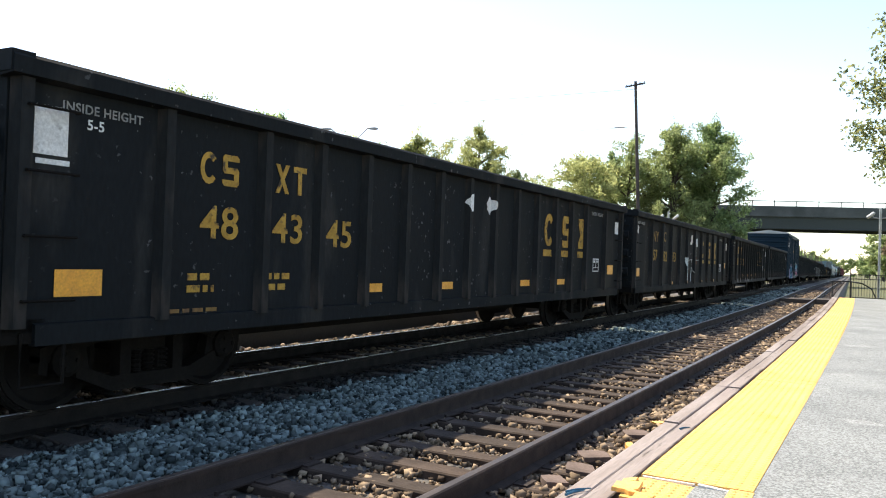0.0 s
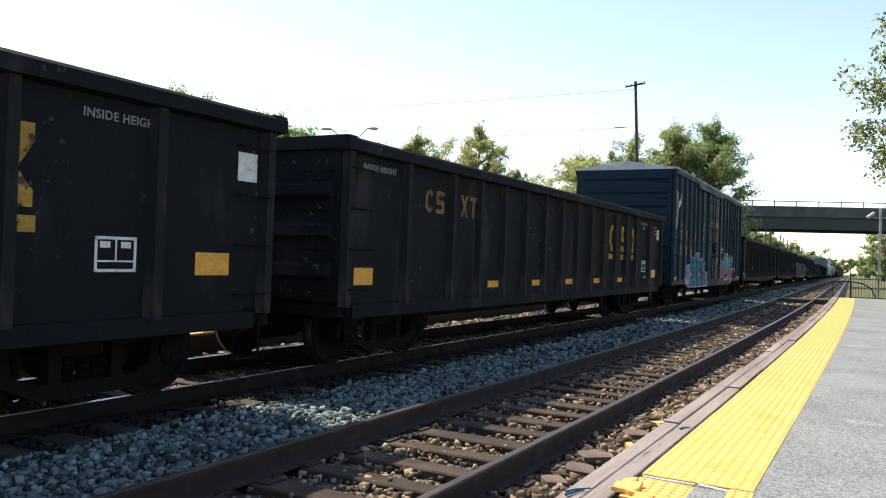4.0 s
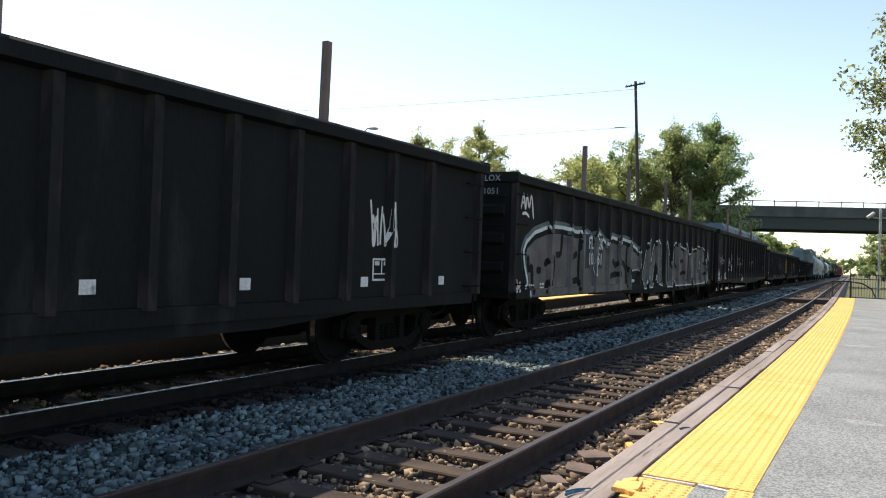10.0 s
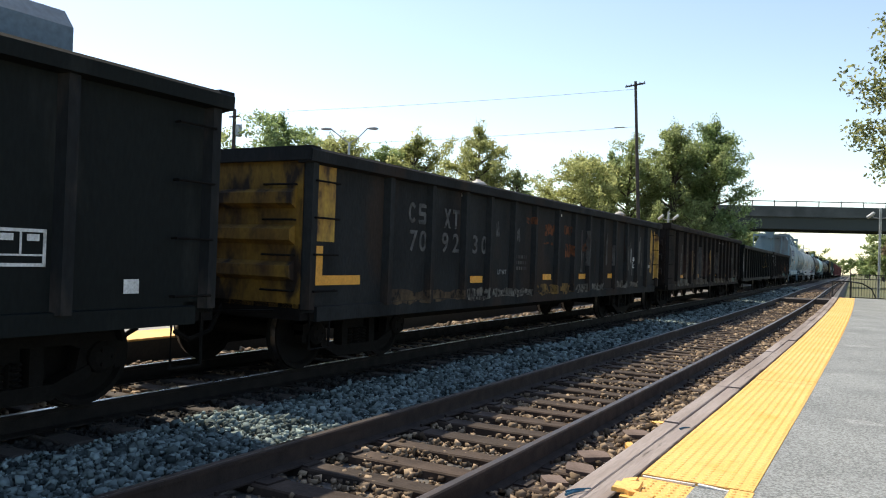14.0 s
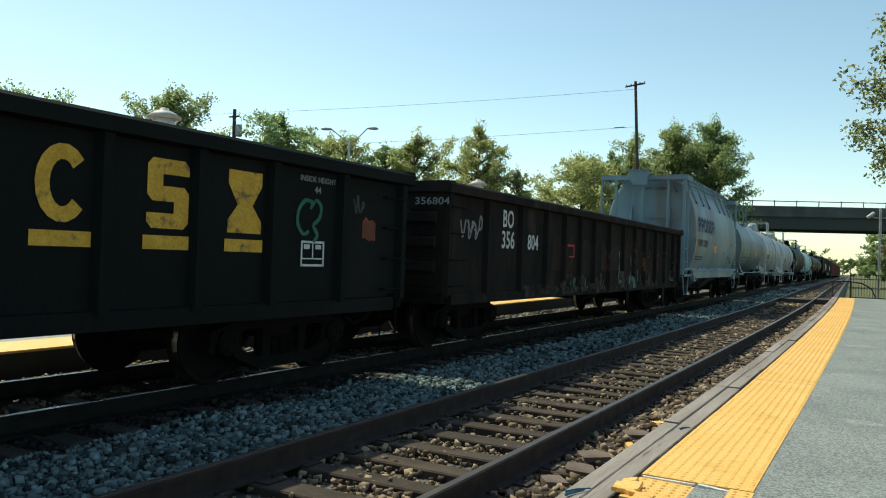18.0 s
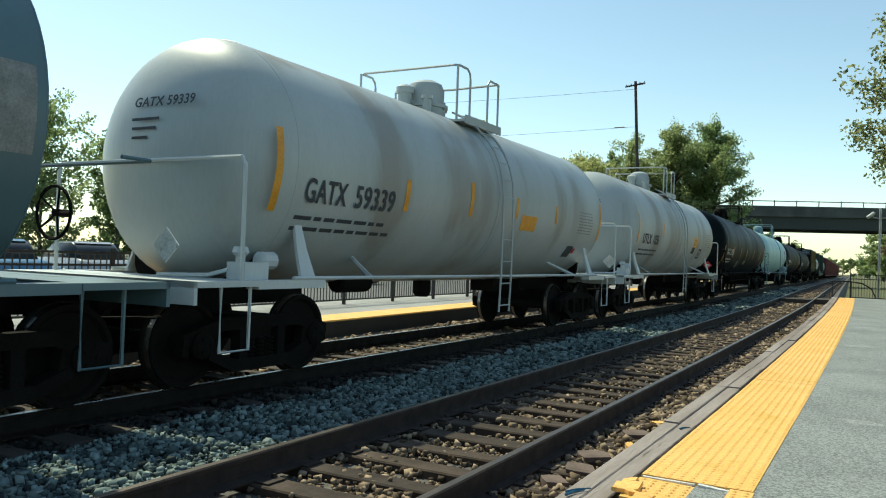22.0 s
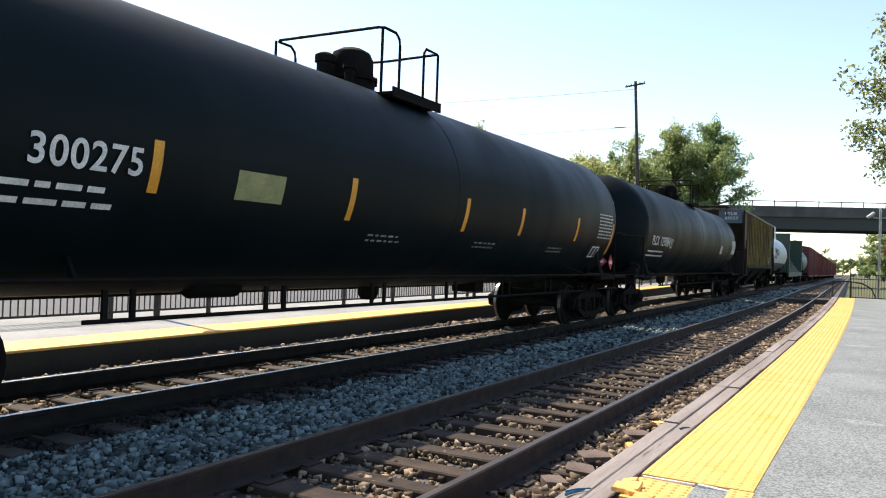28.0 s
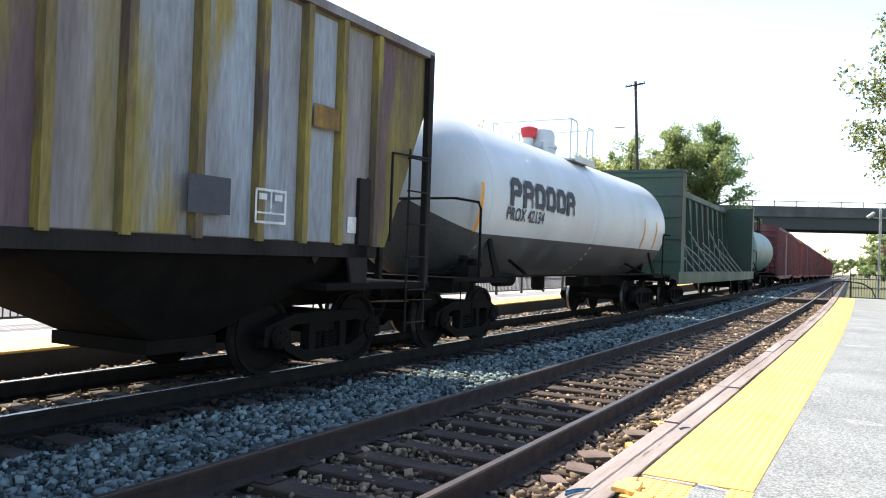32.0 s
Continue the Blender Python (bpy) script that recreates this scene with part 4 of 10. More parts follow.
def build_trees():
    g = -0.75
    behind_lot = (
        ((-52.7, 33.5, 0), 12.6, 5.0, 11000, 0.15, M_LEAFGREEN, "leafy green tree behind the parking lot", 0.3),
        ((-47.5, 42.1, 0), 14.3, 4.2, 13200, 0.13, M_LEAFOLIVE, "olive-green tree behind the parking lot", 0.35),
        ((-50.5, 40.1, 0), 11.0, 3.0, 6600, 0.15, M_LEAFGREEN, "small green tree behind the parking lot", 0.35),
        ((-41.3, 47.9, 0), 12.8, 4.0, 13200, 0.13, M_LEAFGREEN, "bushy green tree beside the parking lot", 0.3),
        ((-44.9, 60.7, 0), 13.6, 4.0, 13200, 0.13, M_LEAFAUTUMN, "yellowing tree beside the parking lot", 0.3),
        ((-41.0, 62.0, 0), 12.4, 3.6, 11000, 0.13, M_LEAFGREEN, "green tree beside the parking lot", 0.3),
        ((-38.9, 64.1, 0), 14.0, 3.9, 14300, 0.13, M_LEAFAUTUMN, "tree with browning autumn leaves", 0.3),
        ((-29.1, 58.0, 0), 13.2, 3.3, 16500, 0.11, M_LEAFAUTUMN, "slender tree with yellowing leaves", 0.3),
        ((-26.3, 59.6, 0), 9.5, 1.7, 3300, 0.11, M_LEAFOLIVE, "small thin tree with olive leaves", 0.55))
    by_bridge = (
        ((-27.0, 77.5, 0), 12.9, 5.4, 26400, 0.13, M_LEAFAUTUMN, "round yellow-green tree near the bridge", 0.15),
        ((-30.0, 97.6, 0), 16.5, 4.2, 13200, 0.16, M_LEAFGREEN, "tall green tree near the bridge", 0.2),
        ((-23.3, 82.0, 0), 13.6, 5.4, 26400, 0.14, M_LEAFOLIVE, "olive-green tree near the bridge", 0.12),
        ((-18.6, 81.5, 0), 16.6, 4.7, 40000, 0.12, M_LEAFOLIVE, "large spreading tree beside the tracks", 0.12, 40),
        ((-15.2, 84.2, 0), 17.6, 4.6, 46000, 0.12, M_LEAFGREEN, "large dark green tree beside the tracks", 0.10, 48),
        ((-15.8, 78.0, 0), 7.4, 2.7, 8800, 0.11, M_LEAFOLIVE, "leafy yellow-green bush below the large trees", 0.05))
    for base, h, sp, nl, ls, m, label, cf, *more in behind_lot + by_bridge:
        k = int(abs(base[0] * 31 + base[1] * 17))
        tree("tree", (base[0], base[1], g), h - g, sp, nl, ls, m, label, k, cf, limbs=more[0] if more else 24)
    for i, (bx, by, h, sp) in enumerate(((-50.5, 27.5, 5.6, 3.0), (-49.0, 32.8, 6.2, 3.2), (-48.0, 38.0, 5.2, 2.8))):
        tree("tree", (bx, by, g), h, sp, 5200, 0.14, (M_LEAFGREEN, M_LEAFOLIVE, M_LEAFGREEN)[i], "low bushy tree behind the parking lot", 500 + i, 0.06, limbs=16)
    tree("tree", (6.45, 37.5, g), 13.8, 7.8, 120000, 0.10, M_LEAFMIX, "large overhanging tree with some browning leaves beside the platform", 36, 0.42, limbs=56, rise=0.24, puffed=0.55)
    tree("tree", (7.4, 35.0, g), 7.4, 4.6, 30000, 0.10, M_LEAFDARK, "dark green tree beside the platform end", 78, 0.3)
    # woods along the line beyond the bridge
    rng = random.Random(21)
    for i in range(16):
        y = 150 + i * 32 + rng.uniform(-8, 8)
        for side in (-1, 1):
            x = shift(y) + (-16 - rng.uniform(0, 6) if side < 0 else 6.5 + rng.uniform(0, 6))
            h = rng.uniform(9.5, 12.5)
            brown = side > 0 and i < 2
            tree("tree", (x, y, -0.8 + fall(y)), h, 5.5, 3200, 0.42, M_LEAFBROWN if brown else (M_LEAFOLIVE, M_LEAFGREEN)[i % 2], "tree turning reddish brown beside the far tracks" if brown else "hazy green tree lining the far tracks", 300 + i * 2 + side, 0.08, group="far trees", limbs=14)
    for i in range(9):
        x = shift(690) - 26 + i * 6.2
        y = 690 + rng.uniform(-25, 25)
        tree("tree", (x, y, -0.8 + fall(y)), rng.uniform(11, 15), 6.0, 1800, 0.6, (M_LEAFGREEN, M_LEAFOLIVE)[i % 2], "distant green tree closing the view along the line", 400 + i, 0.05, group="far trees", limbs=10)


# ---- parked cars ----
def parked_car(m, paint, label):
    c = thing("parked_car", label, "car", "parked cars", m=m)
    def side(pts, w, name, mt):
        bm = bmesh.new()
        loft(bm, [[(x * (0.94 if i in (0, len(w) - 1) else 1), y, z) for y, z in pts] for i, x in enumerate(w)])
        return part(name, bm, mt, c, "", True)
    side([(-2.2, 0.3), (2.2, 0.3), (2.25, 0.62), (2.1, 0.88), (1.0, 0.95), (-1.2, 0.97), (-2.15, 0.85), (-2.25, 0.55)], (-0.88, -0.8, 0.8, 0.88), "body", paint)
    side([(-1.55, 0.94), (0.95, 0.94), (0.2, 1.40), (-0.9, 1.44)], (-0.76, -0.66, 0.66, 0.76), "cabin", M_GLASS)
    bm = bmesh.new()
    prism(bm, [(-0.95, 1.43), (0.25, 1.40), (0.1, 1.47), (-0.8, 1.49)], "x", -0.62, 0.62)
    part("roof", bm, paint, c)
    for y in (-1.35, 1.4):
        for x in (-0.86, 0.66):
            bm = bmesh.new()
            lathe(bm, [(x, 0.2), (x, 0.31), (x + 0.2, 0.31), (x + 0.2, 0.2)], "x", 18, (0, y, 0.32))
            w = part("wheel", bm, M_RUBBER, c)
            bm = bmesh.new()
            lathe(bm, [(x - 0.006, 0.05), (x - 0.006, 0.19), (x + 0.206, 0.19), (x + 0.206, 0.05)], "x", 14, (0, y, 0.32))
            part("rim", bm, M_GALV, w)
    for x in (-0.6, 0.6):
        bm = bmesh.new()
        box(bm, x - 0.18, x + 0.18, 2.17, 2.24, 0.62, 0.76)
        part("headlight", bm, M_GLOBE, c)


def build_lot():
    for x, y, rz, mt, label in ((-22.5, 13.5, 80, M_CARBLUE, "blue parked sedan in the lot"), (-22.8, 16.6, 84, M_CARSILVER, "silver parked sedan in the lot"), (-22.3, 20.6, 82, M_CARSILVER, "silver parked hatchback in the lot"),
                                (-22.6, 24.0, 86, M_CARBLUE, "blue parked hatchback in the lot"), (-24.5, 10.2, 80, M_CARSILVER, "silver parked car in the lot"), (-22.4, 30.5, 84, M_CARSILVER, "silver car parked behind the fence")):
        parked_car(pose(x, y, 0.02, 0, 0, rz), mt, label)


def build_crossing():
    """Timber foot crossing at the platform's end."""
    c = thing("foot_crossing", "dark timber foot crossing laid between the rails", "track crossing")
    for k in range(5):
        bm = bmesh.new()
        box(bm, -0.66, 0.66, 40.6 + k * 0.42, 40.6 + k * 0.42 + 0.40, -0.2, 0.0 - 0.004 * (k % 2))
        for v in bm.verts:
            v.co.x += NEAR_X + shift(v.co.y)
        part("plank", bm, M_TIEDARK, c)
        bm = bmesh.new()
        box(bm, 0.85, 1.45, 40.6 + k * 0.42, 40.6 + k * 0.42 + 0.40, -0.2, 0.03)
        for v in bm.verts:
            v.co.x += NEAR_X + shift(v.co.y)
        part("plank", bm, M_TIEDARK, c)


# ---- rolling stock: parts that all wagons share ----
SHARED = {}


def shared(key, build, material, smooth=False):
    if key not in SHARED:
        bm = bmesh.new()
        build(bm)
        bmesh.ops.recalc_face_normals(bm, faces=bm.faces)
        me = bpy.data.meshes.new(key)
        bm.to_mesh(me)
        bm.free()
        me.materials.append(material)
        if smooth:
            me.shade_smooth()
        SHARED[key] = me
    return SHARED[key]


WHEEL_R = 0.457
WHEELSETS = []


def bogie(parent, y):
    def bolster(bm):
        box(bm, -1.0, 1.0, -0.2, 0.2, 0.45, 0.72)
        lathe(bm, [(0.72, 0.28), (0.80, 0.28)], "z", 16)
        for s in (-1, 1):
            for k in (-0.13, 0.0, 0.13):
                lathe(bm, [(0.26, 0.05), (0.46, 0.05)], "z", 8, (s * 0.99, k, 0))

    def frame_side(bm):
        prism(bm, [(-1.13, 0.57), (-0.62, 0.71), (0.62, 0.71), (1.13, 0.57), (1.13, 0.45), (0.98, 0.45), (0.60, 0.58), (-0.60, 0.58), (-0.98, 0.45), (-1.13, 0.45)], "x", -0.07, 0.07)
        prism(bm, [(-0.80, 0.41), (-0.44, 0.27), (0.44, 0.27), (0.80, 0.41), (0.80, 0.30), (0.44, 0.14), (-0.44, 0.14), (-0.80, 0.30)], "x", -0.08, 0.08)
        for s in (-1, 1):
            prism(bm, [(s * 0.24, 0.27), (s * 0.36, 0.27), (s * 0.36, 0.58), (s * 0.24, 0.58)], "x", -0.06, 0.075)
            prism(bm, [(s * 0.66, 0.34), (s * 0.80, 0.30), (s * 0.82, 0.54), (s * 0.70, 0.57)], "x", -0.06, 0.06)
            prism(bm, [(s * 1.05, 0.34), (s * 1.13, 0.36), (s * 1.13, 0.5), (s * 1.05, 0.5)], "x", -0.06, 0.06)
            lathe(bm, [(-0.02, 0.14), (0.10, 0.14), (0.13, 0.10)], "x", 14, (0, s * 0.9, 0.457))
            for k in (0, 1, 2):
                tube(bm, [(0.075, s * 0.9 + 0.07 * math.cos(k * 2.1), 0.457 + 0.07 * math.sin(k * 2.1)), (0.145, s * 0.9 + 0.07 * math.cos(k * 2.1), 0.457 + 0.07 * math.sin(k * 2.1))], 0.018, 5)
        for y in (-0.15, 0.0, 0.15):
            for k in range(5):
                lathe(bm, [(0.275 + k * 0.042, 0.045), (0.29 + k * 0.042, 0.062), (0.305 + k * 0.042, 0.045)], "z", 8, (0.02, y, 0))

    def axle(bm):
        half = [(0.6, 0.09), (0.68, 0.10), (0.70, 0.18), (0.735, 0.38), (0.715, 0.41), (0.715, 0.484), (0.745, 0.478), (0.75, 0.457), (0.82, 0.450), (0.845, 0.445), (0.845, 0.40), (0.80, 0.37), (0.79, 0.2), (0.83, 0.14), (0.83, 0.08), (0.95, 0.07)]
        lathe(bm, [(-a, r) for a, r in half[::-1]] + half, "x", 28)
        for f in bm.faces:
            c = f.calc_center_median()
            if 0.75 < abs(c.x) < 0.82 and max(v.co.yz.length for v in f.verts) > 0.449:
                f.material_index = 1

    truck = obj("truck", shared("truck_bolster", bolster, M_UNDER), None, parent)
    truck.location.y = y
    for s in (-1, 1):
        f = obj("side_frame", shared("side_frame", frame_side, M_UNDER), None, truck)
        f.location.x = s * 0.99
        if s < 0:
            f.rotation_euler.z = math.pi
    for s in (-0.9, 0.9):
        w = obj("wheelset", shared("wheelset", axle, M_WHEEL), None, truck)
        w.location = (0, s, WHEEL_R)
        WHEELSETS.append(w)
    me = SHARED["wheelset"]
    if len(me.materials) < 2:
        me.materials.append(M_TREAD)
    return truck


def coupler(parent, y, sgn):
    def knuckle(bm):
        box(bm, -0.1, 0.1, 0, 0.42, 0.74, 0.98)
        box(bm, -0.16, 0.05, 0.40, 0.62, 0.70, 1.02)
        box(bm, 0.06, 0.17, 0.46, 0.58, 0.72, 1.0)
        tube(bm, [(-0.35, 0.02, 0.80), (-0.38, 0.25, 0.5), (-0.33, 0.5, 0.42), (-0.28, 0.66, 0.52)], 0.03, 6)
        tube(bm, [(-1.2, 0.12, 0.78), (-0.1, 0.2, 0.70), (0.1, 0.2, 0.70), (1.2, 0.12, 0.78)], 0.015, 5)
    c = obj("coupler", shared("coupler", knuckle, M_UNDER), None, parent)
    c.location.y = y
    if sgn < 0:
        c.rotation_euler.z = math.pi


FLAT = Matrix(((0, 0, 1, 0), (1, 0, 0, 0), (0, 1, 0, 0), (0, 0, 0, 1)))
FACE = Matrix(((1, 0, 0, 0), (0, 0, -1, 0), (0, 1, 0, 0), (0, 0, 0, 1)))


FITTED = []


def fit_lettering():
    """Draws each line of lettering out to its true width."""
    bpy.context.view_layer.update()
    for ob, width in FITTED:
        ob.matrix_local = ob.matrix_local @ Matrix.Diagonal((width / max(0.01, ob.dimensions.x), 1, 1, 1))


def text(parent, words, y, z, size, material, x, stretch=1.0, name="lettering", m=None, width=0):
    """Painted words on the side that faces the near platform; y and z: lower left corner."""
    cu = bpy.data.curves.new(name, "FONT")
    cu.body, cu.size, cu.extrude, cu.space_character = words, size / 0.7, 0.0015, 1.08
    cu.offset = 0.022 * size
    cu.materials.append(material)
    ob = new(name, cu)
    ob.parent = parent
    ob.matrix_local = m or (Matrix.Translation((x + 0.003, y, z)) @ FLAT @ Matrix.Diagonal((stretch, 1, 1, 1)))
    if width:
        FITTED.append((ob, width))
    return ob


def patch(parent, rects, material, x, name, label=""):
    """Flat painted rectangles (y0, y1, z0, z1) on the near side."""
    bm = bmesh.new()
    for y0, y1, z0, z1 in rects:
        box(bm, x - 0.001, x + 0.003, y0, y1, z0, z1)
    return part(name, bm, material, parent, label)


def lines_of_print(parent, y, z, w, h, rows, material, x, seed=1, name="stencil_print"):
    """Small print that cannot be read: rows of short bars."""
    rng = random.Random(seed)
    rects, rh = [], h / rows
    for r in range(rows):
        p = y
        while p < y + w * rng.uniform(0.8, 1.0):
            d = rng.uniform(0.05, 0.16) * max(1.0, w)
            rects.append((p, min(p + d, y + w), z + r * rh + rh * 0.22, z + r * rh + rh * 0.8))
            p += d + 0.04
    return tagged(patch(parent, rects, material, x, name), "rows of small stencilled print", kind="stuff")


def step_bar(bm, y, z, w, h, t, k, x):
    """Stepped bar in one outline: three levels joined at opposite sides, corners cut."""
    c, m, n = w * 0.12, h / 2 - t / 2, h / 2 + t / 2
    pts = [(c, 0), (w - c, 0), (w, c), (w, n - c), (w - c, n), (k, n), (k, h - t), (w, h - t), (w, h - c), (w - c, h), (c, h), (0, h - c), (0, m + c), (c, m), (w - k, m), (w - k, t), (0, t), (0, c)]
    prism(bm, [(y + a, z + b) for a, b in pts], "x", x, x + 0.004)


def emblem(parent, ys, z, h, w, material, x):
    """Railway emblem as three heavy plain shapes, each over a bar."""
    for i, y in enumerate(ys):
        bm = bmesh.new()
        if i == 0:
            outer = [(y + w / 2 + w / 2 * math.cos(a), z + h / 2 + h / 2 * math.sin(a)) for a in [radians(40 + 280 * k / 14) for k in range(15)]]
            inner = [(y + w / 2 + w * 0.24 * math.cos(a), z + h / 2 + h * 0.30 * math.sin(a)) for a in [radians(320 - 280 * k / 14) for k in range(15)]]
            prism(bm, outer + inner, "x", x, x + 0.004)
        elif i == 1:
            step_bar(bm, y, z, w, h, h * 0.22, w * 0.36, x)
        else:
            prism(bm, [(y, z), (y + w, z), (y + w, z + h * 0.2), (y + w * 0.72, z + h * 0.45), (y + w, z + h * 0.78), (y + w, z + h), (y, z + h), (y, z + h * 0.78), (y + w * 0.28, z + h * 0.45), (y, z + h * 0.2)], "x", x, x + 0.004)
        box(bm, x, x + 0.004, y - 0.03, y + w + 0.03, z - h * 0.30, z - h * 0.10)
        part("emblem", bm, material, parent, "worn yellow painted emblem shape")


SURFACE = {}


def skin(parent, x):
    """The painted side of a wagon at (y, z): wall, ribs and sill; plain for wagons without ribs."""
    if parent.name not in SURFACE:
        return (lambda y, z: x), [], -9.0
    ys, wall, face, half, sill, sill_top = SURFACE[parent.name]
    lift = max(0.0, x - wall - 0.005)

    def at(y, z):
        d = min(abs(y - r) for r in ys)
        f = min(1.0, max(0.0, (half - d) / (half * 0.45)))
        v = wall + (face - wall) * f
        return max(v, sill if z < sill_top else v) + lift
    return at, [r + k * half for r in ys for k in (-1, -0.55, 0.55, 1)], sill_top


def curve_through(pts, step=0.05, closed=False):
    """Points along a smooth curve through the given ones."""
    out, n = [], len(pts)
    for i in range(n if closed else n - 1):
        p = [Vector(pts[(i + k) % n] if closed else pts[min(max(i + k, 0), n - 1)]) for k in (-1, 0, 1, 2)]
        m = max(2, int((p[2] - p[1]).length / step))
        for j in range(m):
            f = j / m
            out.append(0.5 * (2 * p[1] + (p[2] - p[0]) * f + (2 * p[0] - 5 * p[1] + 4 * p[2] - p[3]) * f * f + (3 * p[1] - p[0] - 3 * p[2] + p[3]) * f ** 3))
    out.append(Vector(pts[0] if closed else pts[-1]))
    return out


def spray_line(bm, pts, width, at, dx, rng=None):
    prev, n = None, len(pts)
    for j, p in enumerate(pts):
        d = pts[min(j + 1, n - 1)] - pts[max(j - 1, 0)]
        d = d.normalized() if d.length > 1e-6 else Vector((1, 0))
        w = width / 2 * (1.0 if 0 < j < n - 1 else 0.55) * (rng.uniform(0.85, 1.15) if rng else 1)
        q = [p + Vector((-d.y, d.x)) * w, p - Vector((-d.y, d.x)) * w]
        now = [bm.verts.new((at(c.x, c.y) + dx, c.x, c.y)) for c in q]
        if prev:
            bm.faces.new((prev[0], now[0], now[1], prev[1]))
        prev = now


def spray_fill(bm, poly, at, cuts, dx, step=0.08, sill=-9.0):
    """Fills an outline of (y, z) points in upright strips that follow the side's relief."""
    n = len(poly)
    lo, hi = min(p[0] for p in poly), max(p[0] for p in poly)
    ys = sorted({round(v, 4) for v in [lo, hi] + [p[0] for p in poly] + [c for c in cuts if lo < c < hi] + [lo + (hi - lo) * k / max(1, int((hi - lo) / step)) for k in range(int((hi - lo) / step))]})
    for a, b in zip(ys, ys[1:]):
        if b - a < 1e-3:
            continue
        m, hits = (a + b) / 2, []
        for i in range(n):
            p, q = poly[i], poly[(i + 1) % n]
            if (p[0] <= m) != (q[0] <= m):
                k = (q[1] - p[1]) / (q[0] - p[0])
                hits.append((p[1] + k * (m - p[0]), p[1] + k * (a - p[0]), p[1] + k * (b - p[0])))
        hits.sort()
        for h0, h1 in zip(hits[::2], hits[1::2]):
            c = [(a + 1e-4, h0[1]), (b - 1e-4, h0[2]), (b - 1e-4, h1[2]), (a + 1e-4, h1[1])]
            bands = [c]
            if h0[0] < sill < h1[0]:
                bands = [[c[0], c[1], (c[1][0], sill - 1e-4), (c[0][0], sill - 1e-4)], [(c[0][0], sill + 1e-4), (c[1][0], sill + 1e-4), c[2], c[3]]]
            for k, band in enumerate(bands):
                low = k == 0 and min(h0[0], h1[0]) < sill
                bm.faces.new([bm.verts.new((at(y, sill - 0.01 if low else max(z, sill + 0.01)) + dx, y, z)) for y, z in band])


def sprayed(bm, name, material, parent, label):
    return tagged(part(name, bm, material, parent, label), label, kind="stuff")


def mural(parent, poly, fill, x, rim=None, ink=None, rim_w=0.08, ink_w=0.06, haze=None, close=True, rounded=False):
    """A filled spray-painted outline with a pale rim round it and a dark line inside the rim."""
    at, cuts, sill = skin(parent, x)
    pts = curve_through(poly, 0.06, True) if rounded else [Vector(p) for p in poly]
    bm = bmesh.new()
    spray_fill(bm, [tuple(p) for p in pts], at, cuts, 0.004, sill=sill)
    sprayed(bm, "graffiti_fill", fill, parent, "spray-painted letter forms")
    edge = pts if rounded else []
    if not rounded:
        loop = poly + poly[:1] if close else poly
        for p, q in zip(loop, loop[1:]):
            m = max(1, int((Vector(q) - Vector(p)).length / 0.06))
            edge += [Vector(p).lerp(Vector(q), k / m) for k in range(m)]
        edge.append(Vector(loop[-1]))
    for nm, mt, w, dx in (("graffiti_haze", haze, rim_w * 3.2, 0.002), ("graffiti_ink", ink, ink_w + rim_w, 0.006), ("graffiti_rim", rim, rim_w, 0.008)):
        if mt:
            bm = bmesh.new()
            off = [p - Vector((0, ink_w * 0.5)) for p in edge] if nm == "graffiti_ink" else edge
            spray_line(bm, off, w, at, dx)
            sprayed(bm, nm, mt, parent, "outline of the graffiti")


def strokes_of(parent, lines, material, x, width, label, dx=0.010):
    at, cuts, sill = skin(parent, x)
    bm = bmesh.new()
    rng = random.Random(len(lines))
    for line in lines:
        spray_line(bm, curve_through(line, 0.05), width, at, dx, rng)
    sprayed(bm, "graffiti", material, parent, label)


def scrawl(parent, y0, y1, z0, z1, material, x, seed, width=0.05, strokes=9, name="graffiti", label="spray-painted scrawl"):
    """Illegible spray-painted strokes, or one uneven blot for a paint patch."""
    rng = random.Random(seed)
    at, cuts, sill = skin(parent, x)
    bm = bmesh.new()
    if name == "paint_patch":
        n = 15
        cy, cz, ry, rz = (y0 + y1) / 2, (z0 + z1) / 2, (y1 - y0) / 2, (z1 - z0) / 2
        spray_fill(bm, [(cy + ry * math.cos(k * math.tau / n) * rng.uniform(0.55, 1.1), cz + rz * math.sin(k * math.tau / n) * rng.uniform(0.55, 1.1)) for k in range(n)], at, cuts, 0.004, sill=sill)
        return sprayed(bm, name, material, parent, label)
    w = (y1 - y0) / strokes
    for k in range(strokes):
        a = y0 + w * k
        up = k % 2
        tall = rng.uniform(0.65, 1.0)
        p = [(a + w * rng.uniform(-0.2, 0.3), z0 + (z1 - z0) * (0.08 if up else tall)), (a + w * rng.uniform(0.2, 0.7), z0 + (z1 - z0) * rng.uniform(0.35, 0.6)), (a + w * rng.uniform(0.5, 1.1), z0 + (z1 - z0) * (tall if up else 0.05))]
        if rng.random() < 0.6:
            p += [(p[-1][0] + w * 0.5, p[-1][1] + (z1 - z0) * (-0.12 if up else 0.12)), (p[-1][0] + w * rng.uniform(-0.1, 0.5), z0 + (z1 - z0) * rng.uniform(0.35, 0.6)), (p[-1][0] - w * 0.4, z0 + (z1 - z0) * rng.uniform(0.3, 0.7))]
        spray_line(bm, curve_through(p, 0.03 if w < 0.5 else 0.05), width, at, 0.003 + 0.0005 * (k % 4), rng)
    return sprayed(bm, name, material, parent, label)


